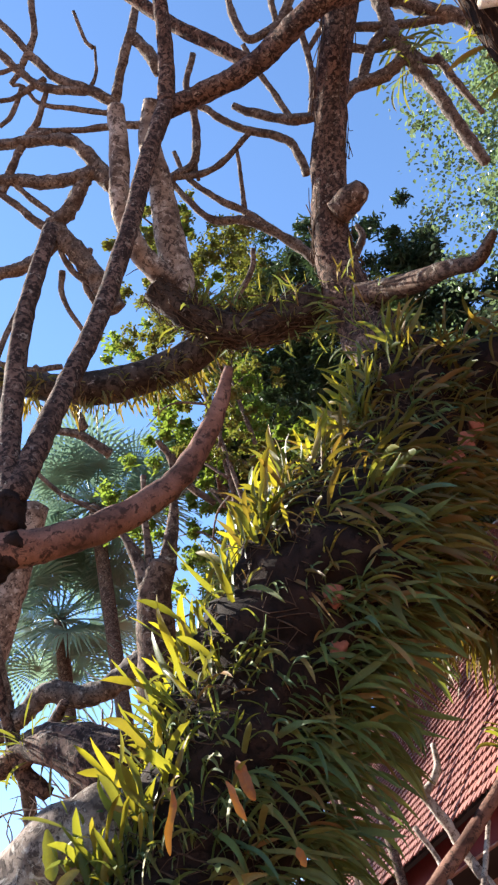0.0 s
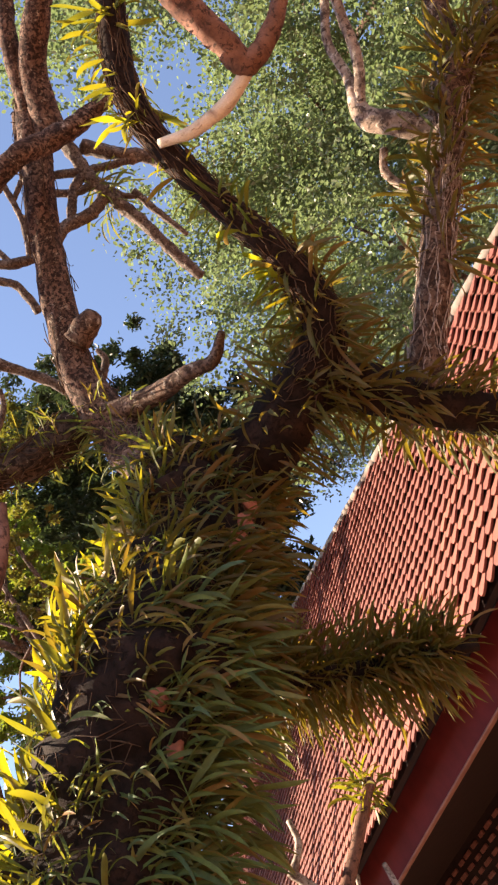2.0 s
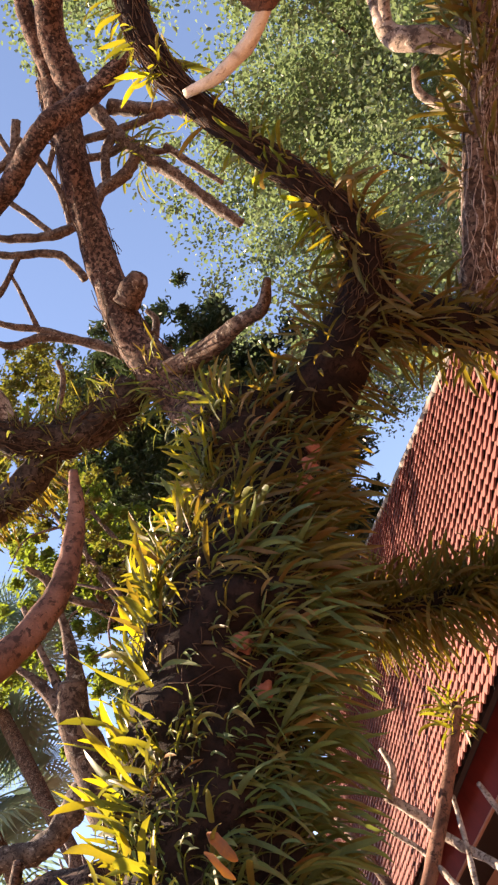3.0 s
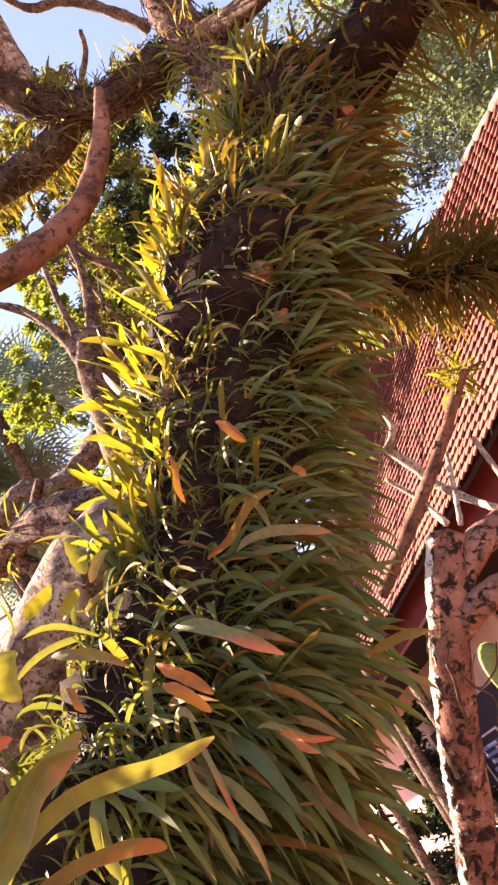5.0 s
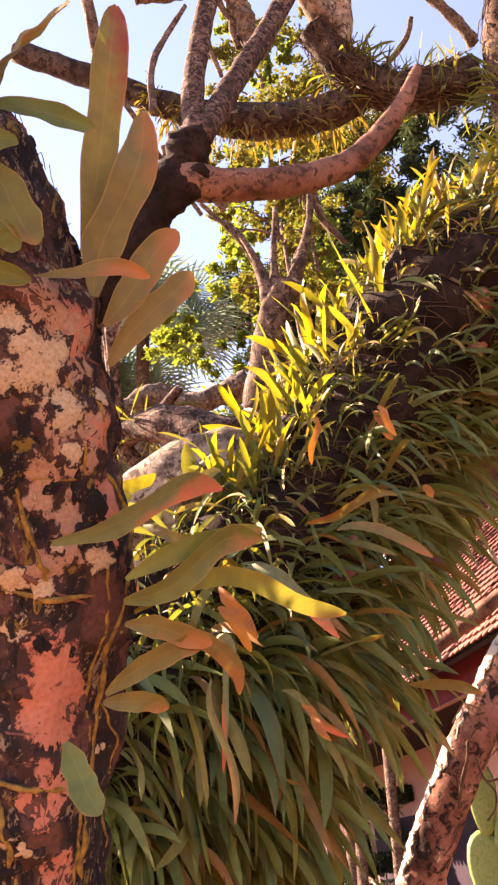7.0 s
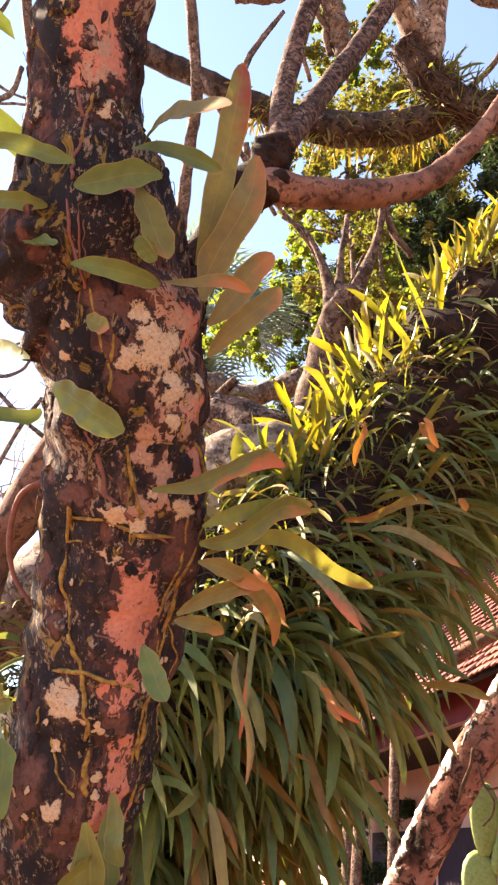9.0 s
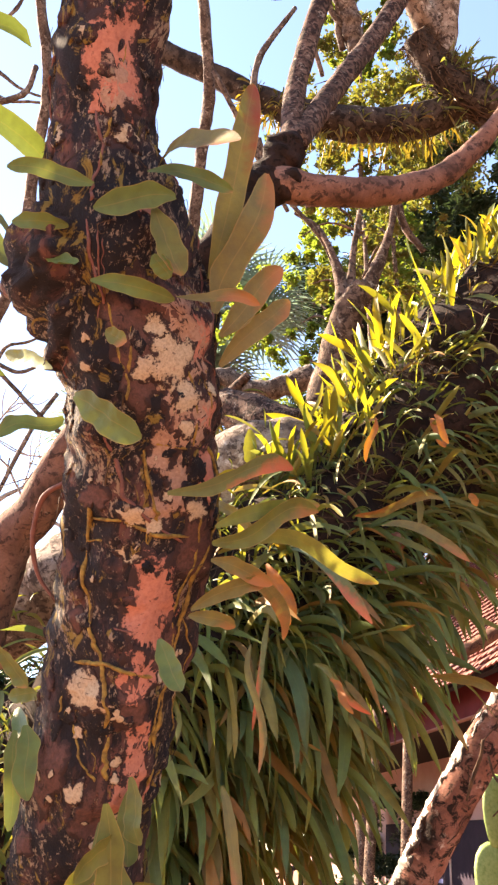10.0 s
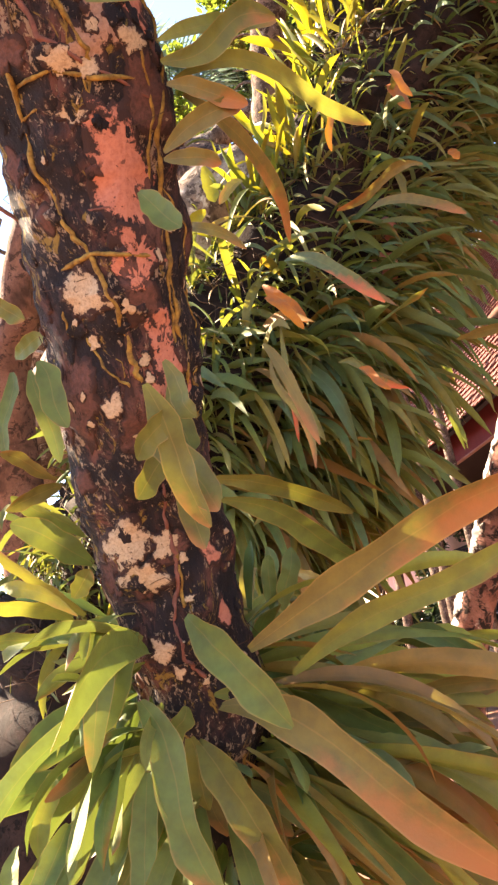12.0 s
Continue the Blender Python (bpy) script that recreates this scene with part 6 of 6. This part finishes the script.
def cover(name, label, path_pts, lo, hi, count, singles, size, seed, keep=None, lean=(0, 0, 0), out=1.0, wild=0.35, droop=1.0, kind=STRAP, clump=None):
    """A mat of ferns on a limb between two fractions of its length: leaves set out along
    the limb's outward side and the lean of the mat, then sag."""
    r = random.Random(seed)
    path = spline(path_pts, 14)
    d, us, vs = frames(path)
    at = path[int(lo * (len(path) - 1))][:3]
    ob = thing(name, label, "fern", at, "ferns on the frangipani")
    spots = []
    while len(spots) < count:
        i = int((lo + (hi - lo) * r.random()) * (len(path) - 1))
        a = r.uniform(0, 2 * math.pi)
        n = us[i] * math.cos(a) + vs[i] * math.sin(a)
        if keep and not keep(n, path[i], r):
            continue
        p = path[i][:3] + n * path[i][3] * 0.97 + d[i] * r.uniform(-0.02, 0.02)
        if clump is not None and noise.noise(Vector(p * 16)) < clump:
            continue
        spots.append((p, n))
    spots.sort(key=lambda q: q[0][1] - 0.6 * abs(q[1][1]))
    pieces, uvs = [], []
    ratio, one, many, segs, across = kind
    for j, (p, n) in enumerate(spots):
        way = Vector(n) * out + Vector(lean) + Vector((r.gauss(0, wild), r.gauss(0, wild), r.gauss(0, wild)))
        long = size * (0.5 + 0.9 * r.random() ** 1.5) * (0.8 + 0.5 * max(0, n[0]) if lean[0] > 0.6 else 1)
        wide = long ** 0.75 * size ** 0.25 * ratio * r.uniform(0.75, 1.2)
        base = Vector(p) - (Vector(at) if j < singles else Vector((0, 0, 0)))
        v, f, uv = ribbon(base, way, long, wide, droop * r.uniform(0.5, 1.5), r, segs, across, r.uniform(0.8, 1.1) if across > 3 else r.uniform(0.5, 1.0))
        if j < singles:
            new("leaf", mesh("leaf", v, f, [one], True, None, uv)).parent = ob
        else:
            pieces.append((v, f))
            uvs += uv
    if pieces:
        rest = part("leaves", mesh("fern_leaves", *joined(pieces), [many], True, None, uvs), ob)
        rest["kind"] = "stuff"
    return ob


ML = PATHS_OF["main_limb"]


def shady(n, p, r):
    """Most ferns sit on the right and under side; few on the bare flank."""
    return n[1] < 0.45 and (n[0] > 0.25 or r.random() < max(0.14, 0.42 + 0.5 * n[0]))


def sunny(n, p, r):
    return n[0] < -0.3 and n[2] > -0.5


cover("fern_mat", "long dark green strap ferns hanging in a thick skirt", ML, 0.227, 0.53, 1250, 300, 0.205, 11, lambda n, p, r: n[1] < 0.4 and r.random() < 0.65 + 0.5 * n[0], (0.8, -0.3, -0.05), 0.6, 0.85, 2.0, clump=-0.05)
cover("fern_mat", "broad hanging fern leaves over the strap fern skirt", ML, 0.19, 0.50, 190, 190, 0.23, 35, lambda n, p, r: n[1] < 0.25 and n[0] > -0.3, (0.75, -0.3, -0.3), 0.6, 0.7, 2.2, BIG)
cover("fern_tuft", "rusty withered leaves hanging among the green skirt", ML, 0.22, 0.5, 200, 200, 0.19, 52, lambda n, p, r: n[1] < 0.2 and n[0] > 0.0, (0.8, -0.3, -0.2), 0.6, 0.8, 2.2, DRY)
cover("fern_mat", "sleeve of olive green strap ferns on the rising limb", ML, 0.418, 0.745, 1700, 300, 0.15, 12, shady, (0.85, -0.15, 0.15), 0.6, 0.75, 1.5, clump=-0.2)
cover("fern_mat", "fringe of olive and rusty ferns below the fork", ML, 0.691, 1.000, 1000, 280, 0.14, 18, lambda n, p, r: n[0] > -0.7 and n[1] < 0.5, (0.75, -0.15, 0.12), 0.65, 0.7, 1.3, DRY, -0.2)
cover("fern_tuft", "row of upright sunlit yellow-green fern leaves", ML, 0.51, 1.0, 760, 300, 0.14, 19, sunny, (0.12, -0.1, 0.95), 0.28, 0.42, 0.6, SUNLIT, -0.04)
cover("fern_tuft", "small curling ferns scattered over the dark bark", ML, 0.27, 0.95, 1500, 250, 0.085, 30, lambda n, p, r: n[1] < 0.4 and n[0] < 0.6, (0.35, -0.3, 0.25), 0.7, 0.7, 2.2, clump=-0.2)
cover("fern_mat", "fringe of olive ferns on the arched limb", PATHS_OF["arched_limb"], 0.0, 0.5, 520, 200, 0.13, 13, None, (0.2, 0, 0.1), 0.8, 0.35, 1.2, DRY, -0.2)
cover("fern_tuft", "tufts of yellowing ferns on the arched limb", PATHS_OF["arched_limb"], 0.4, 1.0, 260, 160, 0.11, 14, None, (-0.2, 0, 0.2), 0.7, 0.4, 0.8, SUNLIT, 0.1)
cover("fern_mat", "brownish fern fringe on the level limb", PATHS_OF["right_limb"], 0.0, 1.0, 600, 200, 0.14, 15, None, (0.2, 0, 0), 0.8, 0.35, 1.4, DRY, -0.2)
cover("fern_mat", "brush of olive ferns on a side stub", PATHS_OF["fern_stub"], 0.0, 0.9, 1500, 280, 0.14, 16, None, (0.1, 0, 0), 0.9, 0.3, 1.0, NEEDLE)
cover("fern_tuft", "shaggy dry ferns tufted along the upright stem", PATHS_OF["right_stem"], 0.3, 1.0, 800, 200, 0.15, 17, None, (0, 0, 0.3), 0.8, 0.4, 1.0, DRY, -0.1)
cover("fern_tuft", "small ferns along the low limb", PATHS_OF["left_limb"], 0.0, 0.8, 60, 60, 0.09, 20, lambda n, p, r: n[2] < 0.6, (0, 0, 0.4), 0.7, 0.4, 0.9, clump=-0.1)
cover("fern_mat", "lush strap ferns massed at the foot of the branch", STEM, 0.09, 0.32, 190, 190, 0.09, 24, lambda n, p, r: p[2] < 1.58 or n[0] < -0.3 or n[1] > 0.4, (0, -0.15, 0.05), 0.9, 0.55, 1.7, WIDE)
cover("fern_mat", "long leathery leaves spreading below the branch", STEM, 0.05, 0.2, 190, 190, 0.14, 32, None, (0.5, -0.1, 0.0), 0.7, 0.5, 1.5, WIDE)
cover("fern_mat", "crowded long leaves reaching out from the foot of the branch", STEM, 0.06, 0.25, 145, 145, 0.18, 37, lambda n, p, r: n[0] > 0.1 and n[1] > -0.75, (0.8, 0.0, -0.02), 0.5, 0.6, 1.3, LONG)
# Out-of-view ferns that keep the sun off the close branch.
cover("fern_mat", "unseen broad ferns added on a limb to shade the close branch", PATHS_OF["shade_limb"], 0.4, 1.0, 260, 260, 0.17, 36, None, (0, 0, 0), 0.9, 0.5, 1.2, WIDE)
cover("fern_tuft", "few small ferns on the low grey limb", PATHS_OF["low_limb"], 0.2, 0.9, 60, 60, 0.10, 34, None, (0, 0, 0.2), 0.7, 0.5, 1.2)
cover("fern_tuft", "drooping tuft of narrow ferns on a bare limb", PATHS_OF["sky_twig_27"], 0.4, 0.56, 46, 46, 0.17, 26, None, (0, 0, -0.2), 0.8, 0.5, 1.5)
cover("fern_tuft", "fringe of small rusty ferns hanging under the far limb", PATHS_OF["back_limb"], 0.1, 0.75, 360, 200, 0.08, 27, lambda n, p, r: n[2] < 0.0, (0, 0, -0.2), 0.8, 0.4, 1.4, DRY, 0.0)
cover("fern_tuft", "ferns round the foot of the upright limb", PATHS_OF["upright_limb"], 0.0, 0.25, 260, 150, 0.12, 28, None, (0, 0, 0.3), 0.8, 0.4, 0.9, clump=-0.15)
cover("fern_tuft", "yellow-green fern tuft at the end of a leaning stick", PATHS_OF["stick"], 0.0, 0.12, 60, 60, 0.07, 31, None, (0, 0, 0.5), 0.7, 0.5, 1.0, SUNLIT)
cover("fern_tuft", "ferns along the forking limb", PATHS_OF["cross_limb"], 0.0, 0.75, 240, 160, 0.10, 25, None, (0, 0, 0.4), 0.7, 0.4, 0.8, clump=-0.1)

# ---- trees behind ----


def crown(name, centre, radius, clumps, per, size, mat, seed, squash=0.8, slim=0.45):
    """Many small leaves in uneven clumps."""
    g = np.random.default_rng(seed)
    boughs = max(30, clumps // 14)
    u = g.normal(size=(boughs, 3))
    u = u / np.linalg.norm(u, axis=1)[:, None] * radius * g.uniform(0.03, 1.0, (boughs, 1)) ** 0.33
    u = u[g.integers(0, boughs, clumps)] + np.clip(g.normal(size=(clumps, 3)), -1.6, 1.6) * radius * np.array((0.12, 0.12, 0.08))
    u[:, 2] *= squash
    cr = radius * g.uniform(0.035, 0.085, clumps)
    n = clumps * per
    spread = np.clip(g.normal(size=(n, 3)), -1.9, 1.9) * np.array((0.6, 0.6, 0.5))
    p = np.repeat(np.array(centre)[None] + u, per, axis=0) + spread * np.repeat(cr, per)[:, None]
    along = g.normal(size=(n, 3)) * np.array((1, 1, 0.6))
    along /= np.linalg.norm(along, axis=1)[:, None]
    across = np.cross(along, g.normal(size=(n, 3)) * 0.5 + np.array((0, 0, 1)))
    across /= np.linalg.norm(across, axis=1)[:, None]
    up = np.cross(across, along)
    s = (size * g.uniform(0.6, 1.3, n))[:, None]
    shape = ((-0.5, 0, 0), (-0.1, slim * 0.5, 0.06), (0.25, slim * 0.36, 0.04), (0.5, 0, -0.05), (0.25, -slim * 0.36, 0.04), (-0.1, -slim * 0.5, 0.06))
    verts = np.stack([p + (along * x + across * y + up * z) * s for x, y, z in shape], axis=1).reshape(-1, 3)
    me = bpy.data.meshes.new(name)
    me.vertices.add(6 * n)
    me.vertices.foreach_set("co", verts.astype(np.float32).ravel())
    me.loops.add(8 * n)
    me.loops.foreach_set("vertex_index", (np.arange(n)[:, None] * 6 + np.array((0, 1, 2, 3, 0, 3, 4, 5))).astype(np.int32).ravel())
    me.polygons.add(2 * n)
    me.polygons.foreach_set("loop_start", np.arange(0, 8 * n, 4, dtype=np.int32))
    me.update(calc_edges=True)
    me.materials.append(mat)
    return me


def far(az, el, dist):
    return Vector((math.sin(radians(az)) * dist, math.cos(radians(az)) * dist, 2.0 + math.tan(radians(el)) * dist))


def leafy_tree(label, centre, radius, clumps, per, size, mat, seed, squash=0.8, slim=0.45, trunk=0.18, name="tree", group=""):
    r = random.Random(seed)
    base = Vector((centre.x + r.uniform(-0.5, 0.5), centre.y + r.uniform(-0.5, 0.5), 0))
    ob = thing(name, label, name, base, group)
    pieces = [tube([(*base, trunk), (*(base.lerp(centre, 0.5) + Vector((0.2, 0.1, 0))), trunk * 0.75), (*centre, trunk * 0.45)], 10, 6, 0.1, 2)]
    part("trunk", mesh("trunk", *joined(pieces), [BARK]), ob)
    for _ in range(9):
        u = Vector((r.gauss(0, 1), r.gauss(0, 1), r.gauss(0.3, 0.8))).normalized()
        a = base.lerp(centre, r.uniform(0.6, 1.0))
        v, f = tube([(*a, trunk * 0.4), (*(a + u * radius * 0.5 + Vector((0, 0, 0.2))), trunk * 0.25), (*(a + u * radius * 0.9), trunk * 0.08)], 6, 4, 0.1, 2)
        part("bough", mesh("bough", v, f, [BARK]), ob)
    part("crown", crown("crown", centre, radius, clumps, per, size, mat, seed, squash, slim), ob)["kind"] = "stuff"
    return ob


leafy_tree("tall leafy tree with small glossy green leaves", far(54.5, 34, 10.5), 4.3, 2300, 105, 0.064, TREE_LEAF, 21, 1.0, 0.6)
leafy_tree("high leafy tree leaning over the roof", far(76, 52, 8.0), 4.4, 900, 90, 0.07, TREE_LEAF, 29, 0.8, 0.6)
leafy_tree("dark evergreen tree with dense narrow leaves", far(20, 36.5, 12.5), 3.0, 1200, 120, 0.15, DARK_LEAF, 22, 1.55, 0.3, 0.22)
leafy_tree("dark evergreen tree with dense narrow leaves", far(12, 32, 15.5), 3.3, 1100, 120, 0.16, DARK_LEAF, 25, 1.15, 0.3, 0.2)
leafy_tree("slender tree with sparse bright green leaves", far(4, 39, 9.0), 1.45, 220, 60, 0.10, BRIGHT_LEAF, 23, 2.3, 0.45, 0.08)
leafy_tree("thin tree with olive and rusty small leaves", far(5.5, 42, 7.0), 0.85, 150, 50, 0.06, RUSTY_LEAF, 33, 1.5, 0.5, 0.05)
leafy_tree("thin tree with olive and rusty small leaves", far(7.5, 48.5, 7.6), 1.3, 260, 60, 0.06, RUSTY_LEAF, 38, 1.0, 0.5, 0.05)
leafy_tree("slender tree with sparse bright green leaves", far(5.0, 54.5, 8.2), 0.75, 100, 60, 0.09, BRIGHT_LEAF, 39, 0.9, 0.45, 0.05)
for _i, (_az, _h) in enumerate(((-34, 1.6), (-20, 1.9), (-8, 1.7), (3, 1.9))):
    leafy_tree("dense dark green garden shrub", far(_az, 0, 11.0 + _i) + Vector((0, 0, _h - 1.9)), 2.0, 260, 150, 0.11, DARK_LEAF, 40 + _i, 0.9, 0.4, 0.07, "shrub", "garden shrubs")


leafy_tree("low sparse bushy plant with bright green leaves", Vector((0.4, 4.1, 0.5)), 0.7, 60, 60, 0.085, BRIGHT_LEAF, 51, 0.9, 0.45, 0.03, "shrub")


def fan_palm(at, height, fronds, size, seed):
    r = random.Random(seed)
    ob = thing("fan_palm", "fan palm with drooping blue-green fronds", "palm tree", at)
    top = Vector(at) + Vector((0, 0, height))
    v, f = tube([(*at, 0.16), (*(Vector(at).lerp(top, 0.5)), 0.13), (*top, 0.12)], 12, 8, 0.1, 4)
    part("trunk", mesh("trunk", v, f, [BARK]), ob)
    for i in range(fronds):
        az, el = i * 2.4 + r.uniform(-0.3, 0.3), r.uniform(-0.7, 1.2)
        out = Vector((math.cos(az) * math.cos(el), math.sin(az) * math.cos(el), math.sin(el)))
        hub = top + out * size * r.uniform(0.7, 1.0)
        v, f = tube([(*top, 0.02), (*(top.lerp(hub, 0.5) + Vector((0, 0, 0.06))), 0.016), (*hub, 0.012)], 6, 4, 0)
        fr = part("frond", mesh("stalk", v, f, [PALM_LEAF]), ob)
        side = out.cross(Vector((0, 0, 1))).normalized()
        up = side.cross(out)
        verts, faces = [], []
        for k in range(34):
            a = radians(-150 + 300 * k / 33)
            dr = (out * math.cos(a) + side * math.sin(a)).normalized()
            ln = size * (0.75 + 0.25 * math.cos(a)) * r.uniform(0.9, 1.05)
            w = (out * -math.sin(a) + side * math.cos(a)) * size * 0.022
            m1, m2 = hub + dr * ln * 0.6 + up * 0.03, hub + dr * ln - Vector((0, 0, ln * r.uniform(0.08, 0.22)))
            o = len(verts)
            verts += [hub - w * 0.3, hub + w * 0.3, m1 + w, m1 - w, m2]
            faces += [(o, o + 1, o + 2, o + 3), (o + 3, o + 2, o + 4)]
        part("blade", mesh("blade", verts, faces, [PALM_LEAF], False), fr)
    return ob


p = far(-7.0, 35.5, 12.0)
fan_palm((p.x, p.y, 0), p.z, 34, 1.15, 31)
p = far(-11.0, 28.0, 13.5)
fan_palm((p.x, p.y, 0), p.z, 40, 1.3, 57)

# ---- roof tiles ----
TW, TE, TL = 0.106, 0.096, 0.163
E = TW / 2 - 0.004
low = [(-E, TL, 0.0), (E, TL, 0.0), (E, 0.046, 0.030), (TW * 0.10, 0.0, 0.036), (-TW * 0.10, 0.0, 0.036), (-E, 0.046, 0.030)]
tv = low + [(x, y, z + 0.013) for x, y, z in low]
tf = [(6, 7, 8, 9, 10, 11), (5, 4, 3, 2, 1, 0), (2, 3, 9, 8), (3, 4, 10, 9), (4, 5, 11, 10), (5, 0, 6, 11), (1, 2, 8, 7)]
TILE_MESH = mesh("tile", [Vector((-x, y, z)) for x, y, z in tv], [tuple(reversed(q)) for q in tf], [TILE], False)
rot = Matrix((AX, UPS, NRM)).transposed()
if rot.determinant() < 0:
    rot = Matrix((-AX, UPS, NRM)).transposed()
quat = rot.to_quaternion()
single, tv2, tf2 = 0, [], []
for c in range(int(RIDGE / TE)):
    for k in range(int((ROOF_B - ROOF_A) / TW)):
        along = ROOF_A + (k + 0.5 * (c % 2)) * TW
        if c * TE + 0.08 > slant(along):
            continue
        p = house_at(along, EAVE_OFF, EAVE_Z) + UPS * (c * TE - 0.04) + NRM * rng.uniform(-0.003, 0.003)
        q = quat @ Euler((rng.gauss(0, 0.012), rng.gauss(0, 0.012), rng.gauss(0, 0.015))).to_quaternion()
        if 2.0 < along < 6.4 and c < 12 and single < 300:
            single += 1
            ob = new("tile", TILE_MESH)
            ob.parent = roof
            ob.matrix_basis = Matrix.LocRotScale(p, q, None)
        else:
            o = len(tv2)
            tv2 += [p + q @ v.co for v in TILE_MESH.vertices]
            tf2 += [tuple(i + o for i in poly.vertices) for poly in TILE_MESH.polygons]
part("tiles", mesh("tiles", tv2, tf2, [TILE], False), roof)["kind"] = "stuff"
